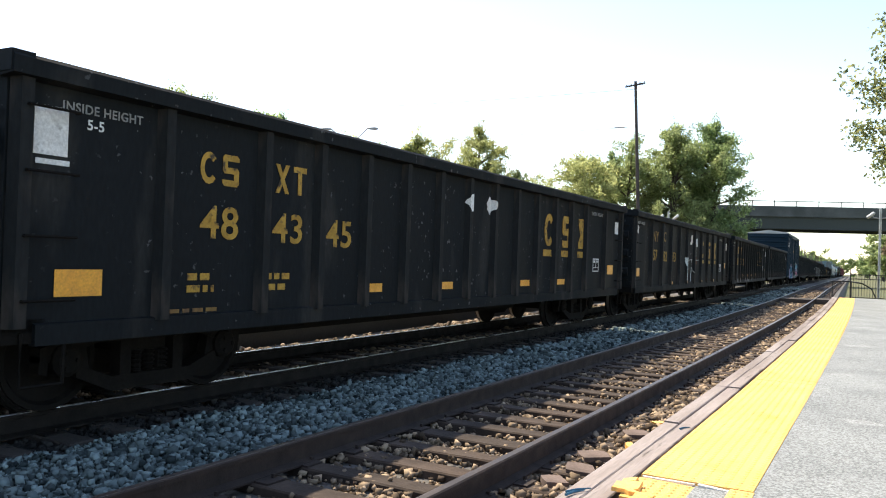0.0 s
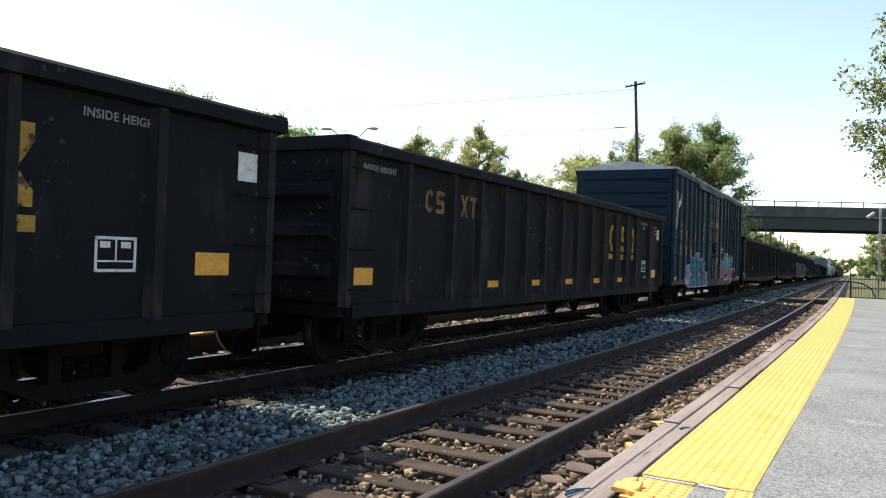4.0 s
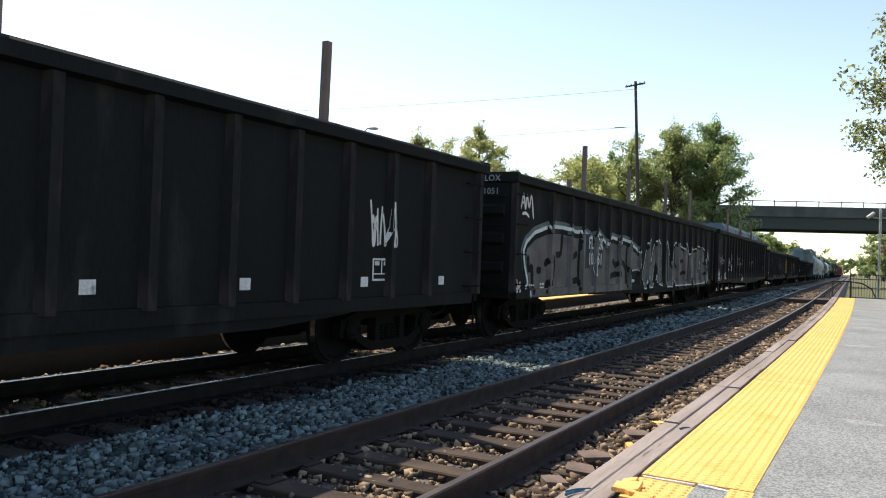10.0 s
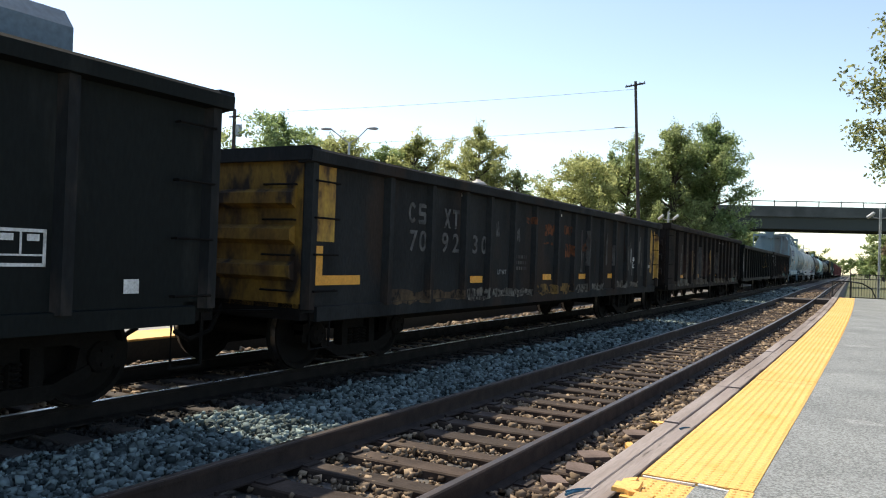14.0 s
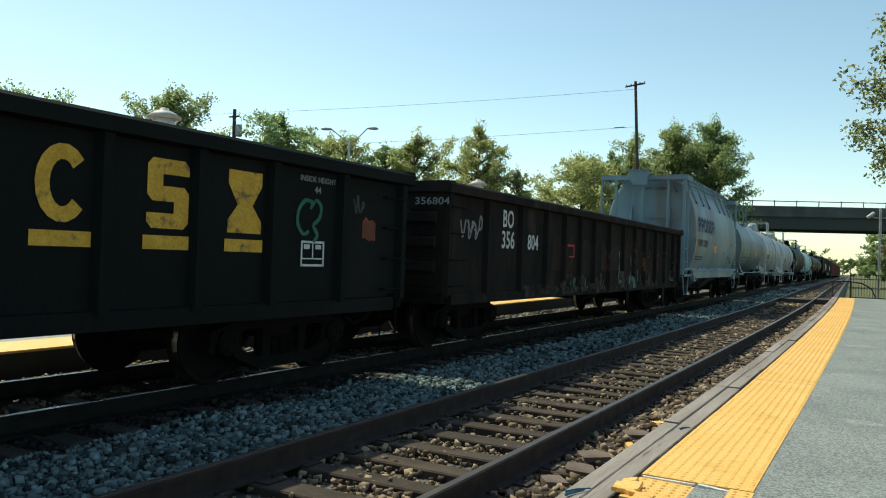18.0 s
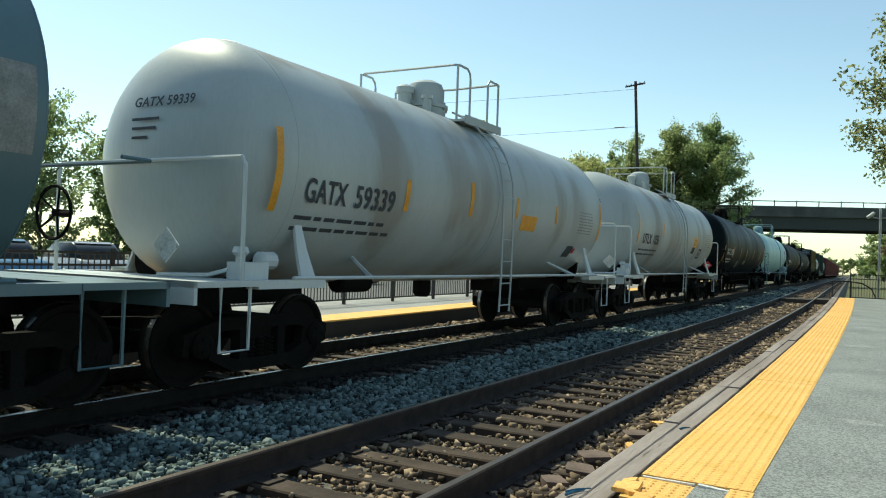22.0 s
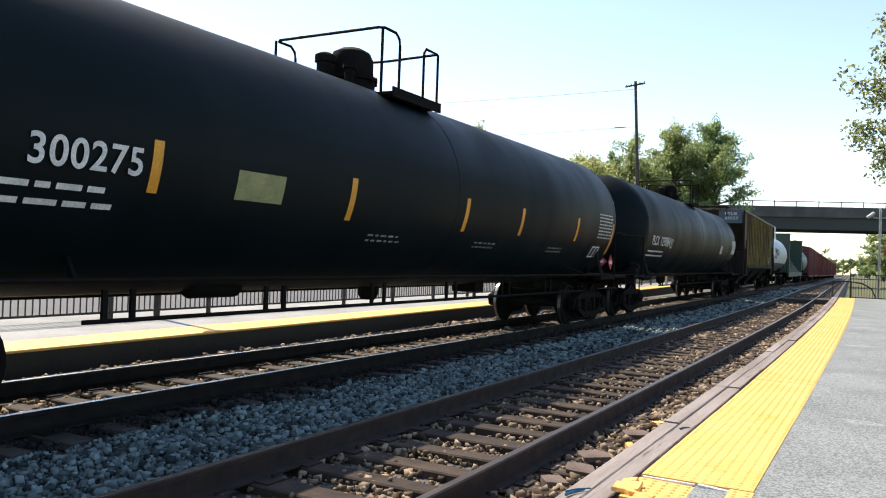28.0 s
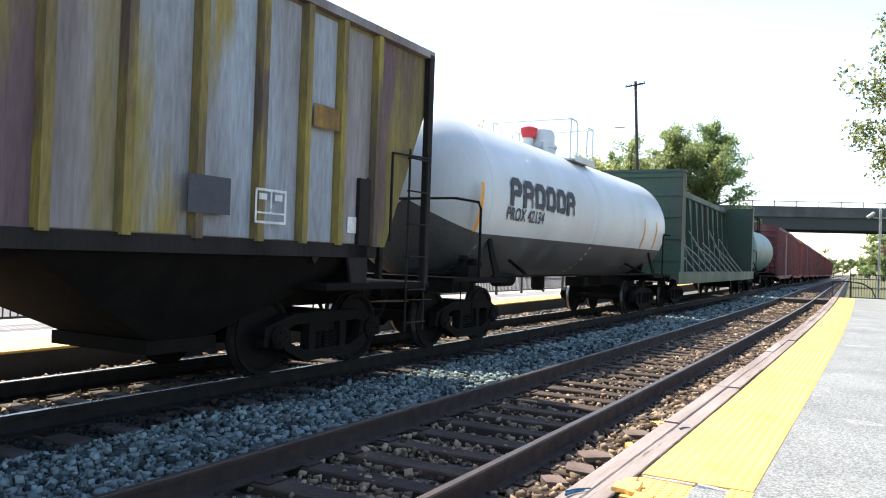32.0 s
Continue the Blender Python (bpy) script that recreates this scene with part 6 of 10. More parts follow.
# ---- boxcars, hoppers and the flat wagon ----
def boxcar(length, paint, label, top=4.62, eave=4.34, half=1.60, bottom=0.84, panels=6, door=True, ribs=()):
    b = thing("boxcar", label, "boxcar", "train")
    L, w = length / 2, half
    d0, d1 = -L + 6.1, -L + 8.58
    if not ribs:
        d0, d1 = -1.05, 1.4
    for s in (-1, 1):
        bm = bmesh.new()
        box(bm, *sorted((s * (w - 0.10), s * (w - 0.14))), -L, L, bottom, eave)
        wall = part("side_wall", bm, paint, b)
        ys = [-L + 0.12 + (d0 + L - 0.2) * k / panels for k in range(panels + 1)] + [d1 + (L - d1 - 0.12) * (k + 0.5) / panels for k in range(panels)] + [L - 0.12]
        if ribs:
            ys = [-L + d for d in ribs]
        bm = bmesh.new()
        prism(bm, [(s * (w - 0.10), -0.09), (s * (w - 0.02), -0.05), (s * (w - 0.02), 0.05), (s * (w - 0.10), 0.09)], "z", bottom + 0.05, eave - 0.1)
        rib = None
        for y in ys:
            o = part("rib", bm, paint, wall) if rib is None else obj("rib", rib.data, None, wall)
            rib = rib or o
            o.location.y = y
        bm = bmesh.new()
        prism(bm, [(s * (w - 0.12), eave - 0.16), (s * (w + 0.0), eave - 0.12), (s * (w + 0.0), eave + 0.02), (s * (w - 0.12), eave + 0.04)], "y", -L, L)
        part("eave_rail", bm, paint, wall)
        bm = bmesh.new()
        zb = bottom
        prism(bm, [(-L, zb + 0.1), (-L, zb - 0.04), (-L + 1.9, zb - 0.04), (-L + 2.5, zb - 0.18), (L - 2.7, zb - 0.18), (L - 2.0, zb - 0.04), (L, zb - 0.04), (L, zb + 0.1)], "x", *sorted((s * (w - 0.14), s * (w - 0.06))))
        part("side_sill", bm, paint, wall)
        # pressed panels: short ledges between the ribs
        for a, c in zip(ys, ys[1:]):
            if c - a < 1.3 and c - a > 0.5:
                for z in ((2.26, 3.18) if s > 0 and ribs else (1.32, 2.26, 3.18)):
                    bm = bmesh.new()
                    prism(bm, [(s * (w - 0.102), z), (s * (w - 0.075), z), (s * (w - 0.102), z + 0.09)], "y", a + 0.14, c - 0.14)
                    part("panel_ledge", bm, paint, wall)
        if door:
            bm = bmesh.new()
            box(bm, *sorted((s * (w - 0.05), s * (w - 0.09))), d0, d1, bottom + 0.12, eave - 0.22)
            dr = part("sliding_door", bm, paint, b, "corrugated sliding door")
            for k in range(6):
                bm = bmesh.new()
                z = bottom + 0.5 + k * 0.5
                prism(bm, [(s * (w - 0.05), z - 0.06), (s * (w - 0.01), z - 0.03), (s * (w - 0.01), z + 0.03), (s * (w - 0.05), z + 0.06)], "y", d0 + 0.1, d1 - 0.1)
                part("door_rib", bm, paint, dr)
            for y in (d0 + 0.5, d0 + 1.0, d1 - 0.5):
                bm = bmesh.new()
                tube(bm, [(s * (w + 0.02), y, bottom + 0.05), (s * (w + 0.02), y, eave - 0.2)], 0.022, 6)
                part("lock_bar", bm, paint, dr)
            for z in (bottom + 0.06, eave - 0.2):
                bm = bmesh.new()
                box(bm, *sorted((s * (w - 0.08), s * (w + 0.04))), d0 - (2.6 if z > 2 else 0.1), d1 + 0.2, z - 0.05, z + 0.05)
                part("door_track", bm, paint, b)
            for y in (d0 - 0.1, d1 + 0.1):
                bm = bmesh.new()
                box(bm, *sorted((s * (w - 0.1), s * (w + 0.0))), y - 0.07, y + 0.07, bottom + 0.1, eave - 0.15)
                part("door_post", bm, paint, b)
            bm = bmesh.new()
            box(bm, *sorted((s * (w - 0.05), s * (w + 0.01))), d0 + 1.12, d0 + 1.55, 1.72, 2.36)
            part("lock_plate", bm, M_UNDER, dr, "dark door lock plate")
            for y in (d0 + 0.9, d1 - 0.45):
                bm = bmesh.new()
                prism(bm, [(y - 0.1, bottom), (y + 0.1, bottom), (y + 0.3, 0.45), (y + 0.18, 0.40)], "x", *sorted((s * (w - 0.12), s * (w - 0.06))))
                part("door_step", bm, M_UNDER, b)
        for e in (-1, 1):
            ladder(b, s * (w - 0.08) if s > 0 else -w, e * L - (0.6 if e > 0 else -0.12), 0.7, 2.2 if e < 0 else eave - 0.4, 0.46, "y", 4 if e < 0 else 8)
    for e in (-1, 1):
        bm = bmesh.new()
        prism(bm, [(-w + 0.1, bottom), (w - 0.1, bottom), (w - 0.1, eave), (0, top - 0.08), (-w + 0.1, eave)], "y", *sorted((e * L, e * (L - 0.05))))
        ew = part("end_wall", bm, paint, b)
        for k in range(8):
            z = bottom + 0.3 + k * (eave - bottom - 0.3) / 7.6
            bm = bmesh.new()
            prism(bm, [(e * L, z - 0.10), (e * (L + 0.06), z - 0.02), (e * (L + 0.06), z + 0.05), (e * L, z + 0.08)], "x", -w + 0.25, w - 0.25)
            part("end_rib", bm, paint, ew)
        bm = bmesh.new()
        box(bm, -w + 0.3, w - 0.3, *sorted((e * (L + 0.05), e * (L + 0.35))), 1.12, 1.17)
        part("crossover_platform", bm, M_UNDER, ew)
        ladder(b, w - 0.62, e * L, 1.0, eave - 0.4, 0.42, "x", 7)
        coupler(b, e * L, e)
        bogie(b, e * (L - 1.9))
    brake_wheel(b, -0.5, -L - 0.2, 2.4, -1)
    bm = bmesh.new()
    prism(bm, [(-w + 0.02, eave), (w - 0.02, eave), (w - 0.02, eave + 0.05), (0, top), (-w + 0.02, eave + 0.05)], "y", -L - 0.02, L + 0.02)
    roof = part("roof", bm, M_GALV if door else paint, b)
    for k in range(13):
        y = -L + 0.5 + (2 * L - 1.0) * k / 12
        bm = bmesh.new()
        prism(bm, [(-w + 0.02, eave + 0.05), (0, top), (w - 0.02, eave + 0.05), (w - 0.02, eave + 0.09), (0, top + 0.04), (-w + 0.02, eave + 0.09)], "y", y - 0.04, y + 0.04)
        part("roof_seam", bm, M_GALV if door else paint, roof)
    bm = bmesh.new()
    box(bm, -0.25, 0.25, -L + 0.3, L - 0.3, 0.62, bottom)
    box(bm, -w + 0.15, w - 0.15, -L + 0.02, L - 0.02, bottom - 0.08, bottom + 0.05)
    part("underframe", bm, M_UNDER, b)
    if ribs:
        SURFACE[b.name] = (ys, w - 0.10, w - 0.02, 0.09, w - 0.06, bottom + 0.1)
    return b, -L, w - 0.095


def hopper_half(z):
    """Half the width of the round hopper's shell at height z."""
    return float(np.interp(z, (1.1, 1.3, 1.6, 1.95, 2.3, 2.65, 3.0, 3.25, 3.5, 3.75, 4.0, 4.25), (1.27, 1.36, 1.465, 1.54, 1.565, 1.565, 1.535, 1.49, 1.425, 1.33, 1.20, 1.03)))


def cylindrical_hopper(length, paint, label):
    """Covered hopper with a smooth rounded shell, sloped ends and open end frames."""
    h = thing("hopper_wagon", label, "covered hopper", "train")
    L = length / 2
    zs, zt = 1.14, 4.25

    def sec(y, k=1.0):
        zz = [zs + (zt - zs) * q / 22 for q in range(23)]
        side = [(hopper_half(z), y, z) for z in zz] + [(0.75, y, zt + 0.09), (0.30, y, zt + 0.15), (0.0, y, zt + 0.16)]
        return [(x * k, yy, 2.7 + (z - 2.7) * k) for x, yy, z in side + [(-x, yy, z) for x, yy, z in side[-2::-1]]]

    bm = bmesh.new()
    ends = [sec(-L + 1.27, 0.975), sec(-L + 1.30, 1.0)]
    loft(bm, ends + [sec(-L + 4.0), sec(0), sec(L - 4.0)] + [[(x, -y, z) for x, y, z in r] for r in ends[::-1]])
    shell = part("hopper_shell", bm, paint, h, "", True, 35)
    for e in (-1, 1):
        bm = bmesh.new()
        box(bm, -0.68, 0.60, *sorted((e * (L - 1.27), e * (L - 1.19))), 1.1, 4.28)
        box(bm, -0.62, 0.55, *sorted((e * (L - 1.19), e * (L - 1.15))), 3.02, 3.06)
        part("end_plate", bm, paint, shell, "raised flat end plate")
        for x in (-0.66, 0.66):
            bm = bmesh.new()
            prism(bm, [(e * (L - 1.27), 1.08), (e * (L - 0.35), 1.08), (e * (L - 1.17), 3.45), (e * (L - 1.27), 3.45)], "x", x - 0.03, x + 0.03)
            part("end_gusset", bm, paint, shell, "tall triangular end gusset")
    for s in (-1, 1):
        bm = bmesh.new()
        prism(bm, [(s * 1.40, 0.98), (s * 1.50, 0.98), (s * 1.50, 1.225), (s * 1.40, 1.225)], "y", -L + 1.3, L - 1.3)
        sill = part("side_sill", bm, paint, h)
        bm = bmesh.new()
        prism(bm, [(s * 1.36, 1.235), (s * 1.52, 1.235), (s * 1.52, 1.25), (s * 1.40, 1.34), (s * 1.36, 1.34)], "y", -L + 1.0, L - 1.0)
        part("sill_flange", bm, paint, sill, "sloping flange along the sill")
        for y in (-3.6, -1.6, 0.4, 2.4, 4.0):
            bm = bmesh.new()
            box(bm, *sorted((s * 1.42, s * 1.47)), y - 0.1, y + 0.1, 1.28, 1.325)
            part("sill_clip", bm, M_GREYDIRTY, sill)
        for e in (-1, 1):
            bm = bmesh.new()
            box(bm, *sorted((s * 1.40, s * 1.45)), *sorted((e * (L - 0.05), e * (L - 1.3))), 1.26, 1.32)
            box(bm, *sorted((s * 1.38, s * 1.45)), *sorted((e * (L - 0.05), e * (L - 1.3))), 1.05, 1.12)
            part("end_rail", bm, paint, h, "twin rails beside the end platform")
            bm = bmesh.new()
            prism(bm, [(e * (L - 1.22), 0.98), (e * (L - 1.25), 0.88), (e * (L - 1.58), 0.88), (e * (L - 1.66), 1.08), (e * (L - 1.22), 1.08)], "x", *sorted((s * 1.42, s * 1.56)))
            pad = part("jacking_pad", bm, paint, h)
            bm = bmesh.new()
            box(bm, *sorted((s * 1.55, s * 1.565)), *sorted((e * (L - 1.32), e * (L - 1.42))), 0.92, 1.02)
            part("pad_hole", bm, M_UNDER, pad)
    for k, y in enumerate((-1.75, 1.75)):
        bm = bmesh.new()
        loft(bm, [[(-1.45, y - 1.5, 1.25), (1.45, y - 1.5, 1.25), (1.45, y + 1.5, 1.25), (-1.45, y + 1.5, 1.25)], [(-0.55, y - 0.35, 0.48), (0.55, y - 0.35, 0.48), (0.55, y + 0.35, 0.48), (-0.55, y + 0.35, 0.48)]])
        bay = part("hopper_bay", bm, M_GREYDIRTY, h, "sloping discharge bay")
        bm = bmesh.new()
        box(bm, -0.6, 0.6, y - 0.4, y + 0.4, 0.36, 0.48)
        part("outlet_gate", bm, M_UNDER, bay)
    for e in (-1, 1):
        ye = e * L
        bm = bmesh.new()
        box(bm, -1.45, 1.45, *sorted((ye, e * (L - 2.4))), 1.02, 1.10)
        part("end_platform", bm, M_GREYDIRTY, h)
        for x, z0, r in ((-1.43, 1.06, 0.03), (-0.93, 1.06, 0.045), (-0.02, 2.2, 0.05), (0.83, 1.06, 0.035), (1.37, 1.06, 0.045)):
            bm = bmesh.new()
            box(bm, x - r, x + r, *sorted((e * (L - 0.05), e * (L - 0.13))), z0, 4.27)
            part("end_post", bm, paint, h)
        bm = bmesh.new()
        box(bm, 1.38, 1.44, *sorted((e * (L - 0.52), e * (L - 0.58))), 1.06, 4.27)
        part("end_post", bm, paint, h)
        for x0, x1, heights in ((0.83, 1.42, (1.54, 1.97, 2.39)), (-1.43, -0.93, (2.35, 2.76, 3.18, 3.64, 4.05))):
            for z in heights:
                bm = bmesh.new()
                tube(bm, [(x0, e * (L - 0.04), z), (x1, e * (L - 0.04), z)], 0.016, 6)
                if x0 > 0:
                    tube(bm, [(x1, e * (L - 0.04), z), (1.42, e * (L - 0.55), z)], 0.016, 6)
                part("end_rung", bm, paint, h)
        bm = bmesh.new()
        for x in (-1.46, 1.40):
            box(bm, x, x + 0.06, *sorted((e * (L - 0.95), e * (L - 0.02))), 4.25, 4.42)
        for d in (0.0, 0.9):
            box(bm, -1.40, 1.40, *sorted((e * (L - 0.02 - d), e * (L - 0.06 - d))), 4.27, 4.42)
        deck = part("roof_platform", bm, paint, h, "channel frame of the roof end platform")
        for k in range(22):
            bm = bmesh.new()
            x = -1.36 + k * 0.13
            box(bm, x - 0.012, x + 0.012, *sorted((e * (L - 0.06), e * (L - 0.92))), 4.38, 4.41)
            part("grate_bar", bm, paint, deck)
        bm = bmesh.new()
        prism(bm, [(e * (L - 1.18), 3.95), (e * (L - 0.60), 4.27), (e * (L - 0.68), 4.27), (e * (L - 1.18), 4.02)], "x", 0.86, 0.92)
        part("platform_brace", bm, paint, deck)
        text(h, "UNPX 120899", 0, 0, 0.10, M_GREYDIRTY, 0, m=Matrix.Translation((-0.36 if e < 0 else 0.36, e * (L - 1.185), 4.02)) @ (Matrix.Identity(4) if e < 0 else pose(0, 0, 0, 0, 0, 180)) @ FACE)
        bm = bmesh.new()
        tube(bm, [(1.4, ye, 1.05), (1.4, ye - e * 0.3, 0.45), (1.4, ye - e * 0.75, 0.45), (1.4, ye - e * 1.0, 1.05)], 0.025, 5)
        part("stirrup_step", bm, paint, h)
        bogie(h, e * (L - 1.35))
        coupler(h, e * (L - 0.1), e)
        bm = bmesh.new()
        box(bm, -0.3, 0.3, *sorted((ye, e * (L - 2.6))), 0.75, 1.02)
        part("stub_sill", bm, M_GREYDIRTY, h)
    for s in (-1, 1):
        bm = bmesh.new()
        for x in (0.52, 0.64, 0.76, 0.88, 1.0):
            box(bm, *sorted((s * (x - 0.012), s * (x + 0.012))), -L + 0.9, L - 0.9, 4.50, 4.53)
        n = int((2 * L - 2) / 0.11)
        for k in range(n):
            y = -L + 1.0 + (2 * L - 2.0) * k / (n - 1)
            box(bm, *sorted((s * 0.50, s * 1.04)), y - 0.012, y + 0.012, 4.48, 4.50)
            box(bm, *sorted((s * 1.045, s * 1.06)), y - 0.012, y + 0.012, 4.36, 4.54)
        tagged(part("roof_walk", bm, paint, h, "grated roof walkway"), "grated roof walkway", kind="stuff")
        for z in (4.355, 4.54):
            bm = bmesh.new()
            box(bm, *sorted((s * 1.04, s * 1.07)), -L + 0.9, L - 0.9, z - 0.012, z + 0.012)
            part("walk_edge", bm, paint, h)
        bm = bmesh.new()
        prism(bm, [(s * 1.0, 4.22), (s * 1.09, 4.20), (s * 1.075, 4.27), (s * 0.98, 4.31)], "y", -L + 1.28, L - 1.28)
        part("roof_seam", bm, M_CREAM, shell, "cream sealed roof seam")
        for y in (-3.95, -2.5, -1.2, 1.2, 2.5, 3.95):
            bm = bmesh.new()
            prism(bm, [(s * 1.08, 4.56), (s * 1.12, 4.56), (s * 1.22, 4.12), (s * (hopper_half(3.72) + 0.07), 3.66), (s * (hopper_half(3.72) + 0.01), 3.64), (s * 1.17, 4.12)], "y", y - 0.035, y + 0.035)
            strut = part("walk_bracket", bm, paint, shell)
            bm = bmesh.new()
            x = hopper_half(3.62)
            prism(bm, [(y - 0.09, 3.66), (y + 0.09, 3.66), (y + 0.05, 3.59), (y - 0.05, 3.59)], "x", *sorted((s * (x - 0.1), s * (x + 0.035))))
            part("bracket_foot", bm, M_GREYDIRTY, strut, "dark bracket foot")
    for y in (-3.4, -1.2, 1.2, 3.4):
        bm = bmesh.new()
        lathe(bm, [(4.30, 0.32), (4.46, 0.32), (4.50, 0.25)], "z", 16, (0, y, 0))
        part("loading_hatch", bm, paint, shell)
    bm = bmesh.new()
    prism(bm, [(-0.50, 4.56), (-0.29, 4.08), (0.15, 4.08), (0.22, 4.56)], "y", -L - 0.12, -L + 0.02)
    box(bm, -0.54, 0.26, -L - 0.16, -L + 0.3, 4.56, 4.60)
    part("vent_box", bm, paint, h)
    return h, -L, 1.53


def ribbed_hopper(length, label):
    """Covered hopper with upright side ribs, sloped brown ends and four bays."""
    h = thing("hopper_wagon", label, "covered hopper", "train")
    L, w = length / 2, 1.56
    z0, z1 = 1.52, 4.16
    for s in (-1, 1):
        bm = bmesh.new()
        prism(bm, [(-L, z1), (-L + 0.1, z1 - 0.57), (-L + 1.43, 2.34), (-L + 1.58, 2.31), (-L + 1.6, z0), (L - 0.95, z0), (L - 0.02, z1 - 0.68), (L, z1)], "x", *sorted((s * (w - 0.08), s * (w - 0.12))))
        wall = part("side_wall", bm, M_YELLOWHOP, h, "faded yellow ribbed side")
        at = (1.68, 2.45, 3.15, 3.83, 4.6, 5.33, 6.1, 6.95, 7.83, 8.7, 9.6, 10.42, 11.15, 11.93, 12.74, 13.42, 14.05, 14.76)
        n = len(at)
        for k in range(n):
            y = -L + at[k]
            bm = bmesh.new()
            prism(bm, [(s * (w - 0.08), y - 0.06), (s * (w + 0.01), y - 0.045), (s * (w + 0.01), y + 0.045), (s * (w - 0.08), y + 0.06)], "z", z0, z1 - 0.06)
            part("rib", bm, M_YELLOWRIB, wall)
            if k < n - 1:
                step = at[k + 1] - at[k]
                if k > 10:
                    bm = bmesh.new()
                    box(bm, *sorted((s * (w - 0.085), s * (w - 0.074))), y + 0.075, y + step - 0.075, z0 + 0.03, z1 - 0.1)
                    part("side_panel", bm, M_PALEHOP if 11 < k < 16 else M_MAUVEHOP, wall, "flaking pale blue-grey panel" if 11 < k < 16 else "faded grey-brown panel")
        bm = bmesh.new()
        prism(bm, [(s * (w - 0.14), z1 - 0.05), (s * (w + 0.01), z1 - 0.05), (s * (w + 0.01), z1 + 0.05), (s * (w - 0.14), z1 + 0.06)], "y", -L, L)
        part("top_rail", bm, M_MAUVEHOP, wall)
        bm = bmesh.new()
        prism(bm, [(s * (w - 0.12), z0 - 0.14), (s * (w - 0.03), z0 - 0.14), (s * (w - 0.03), z0 + 0.02), (s * (w - 0.12), z0 + 0.02)], "y", -L + 2.0, L - 1.2)
        part("side_sill", bm, M_BROWN, wall)
        for y in (-L + 0.06, L - 0.06):
            bm = bmesh.new()
            box(bm, s * w - 0.07, s * w + 0.01, y - 0.06, y + 0.06, 1.05, z1)
            part("corner_post", bm, M_BROWN, h)
        for e in (-1, 1):
            if e > 0:
                ladder(h, s * (w - 0.02) if s > 0 else -w - 0.04, L - 0.55, 0.55, 2.7, 0.45, "y", 6, M_BROWN, True)
            bm = bmesh.new()
            tube(bm, [(s * w, e * (L - 0.05), 2.75), (s * w, e * (L - 0.95), 2.72), (s * w, e * (L - 0.95), 1.6)], 0.02, 5)
            part("side_handrail", bm, M_BROWN, h)
    for e in (-1, 1):
        bm = bmesh.new()
        prism(bm, [(e * L, z1 + 0.05), (e * L, z1 - 0.55), (e * (L - 2.3), 1.3), (e * (L - 2.36), 1.36), (e * (L - 0.07), z1 - 0.5), (e * (L - 0.07), z1 + 0.05)], "x", -w + 0.1, w - 0.1)
        ew = part("slope_sheet", bm, M_SLOPE, h, "brown sloping end sheet")
        bm = bmesh.new()
        box(bm, 0.35 if e < 0 else -w + 0.12, w - 0.12, *sorted((e * (L + 0.012), e * (L - 0.004))), z1 - 0.62, z1 + 0.02)
        part("end_panel", bm, M_ENDBLUE if e < 0 else M_YELLOWHOP, ew, "blue-grey painted end panel")
        bm = bmesh.new()
        box(bm, -w + 0.07, w - 0.07, *sorted((e * (L - 1.34), e * (L - 1.39))), 1.08, 2.36)
        part("end_web", bm, M_BROWN, h, "brown upright plate below the slope sheet")
        for x in (-w + 0.05, w - 0.05):
            bm = bmesh.new()
            prism(bm, [(e * (L - 1.39), 1.08), (e * (L - 1.70), 1.08), (e * (L - 1.82), 1.53), (e * (L - 1.39), 1.53)], "x", x - 0.02, x + 0.02)
            part("side_plate", bm, M_BROWN, h)
            bm = bmesh.new()
            box(bm, x - 0.03, x + 0.03, *sorted((e * (L - 1.39), e * (L - 1.60))), 1.53, 2.33)
            part("side_plate", bm, M_BROWN, h)
        for x in (-0.8, 0.0, 0.8):
            bm = bmesh.new()
            box(bm, x - 0.04, x + 0.04, *sorted((e * (L - 0.02), e * (L - 0.1))), 1.05, z1 - 0.5)
            part("end_post", bm, M_BROWN, h)
        bm = bmesh.new()
        box(bm, -w, w, *sorted((e * (L + 0.05), e * (L - 2.2))), 1.0, 1.08)
        part("end_platform", bm, M_UNDER, h)
        bm = bmesh.new()
        tube(bm, [(0.75, e * (L + 0.3), z1 + 0.14), (0.75, e * (L + 0.3), z1 - 0.15), (0.75, e * L, z1 - 0.3)], 0.02, 5)
        endwalk = part("roof_end_walk", bm, M_BROWN, h, "grated roof end walk")
        for k in range(6):
            bm = bmesh.new()
            y = e * (L + 0.32 - k * 0.13)
            box(bm, -0.8, 0.8, y - 0.045, y + 0.045, z1 + 0.14, z1 + 0.17)
            part("grate_bar", bm, M_BROWN, endwalk)
        bogie(h, e * (L - 1.5))
        coupler(h, e * L, e)
        bm = bmesh.new()
        box(bm, -0.3, 0.3, *sorted((e * L, e * (L - 2.6))), 0.72, 1.0)
        part("stub_sill", bm, M_UNDER, h)
    brake_wheel(h, -0.3, -L - 0.12, 1.95, -1)
    brake_wheel(h, 0.5, L + 0.12, 1.95, 1)
    bm = bmesh.new()
    prism(bm, [(-w + 0.05, z1), (w - 0.05, z1), (w - 0.4, z1 + 0.1), (0, z1 + 0.14), (-w + 0.4, z1 + 0.1)], "y", -L, L)
    roof = part("roof", bm, M_MAUVEHOP, h)
    bm = bmesh.new()
    for x in (-0.55, -0.3, 0.3, 0.55):
        box(bm, x - 0.06, x + 0.06, -L, L, z1 + 0.2, z1 + 0.23)
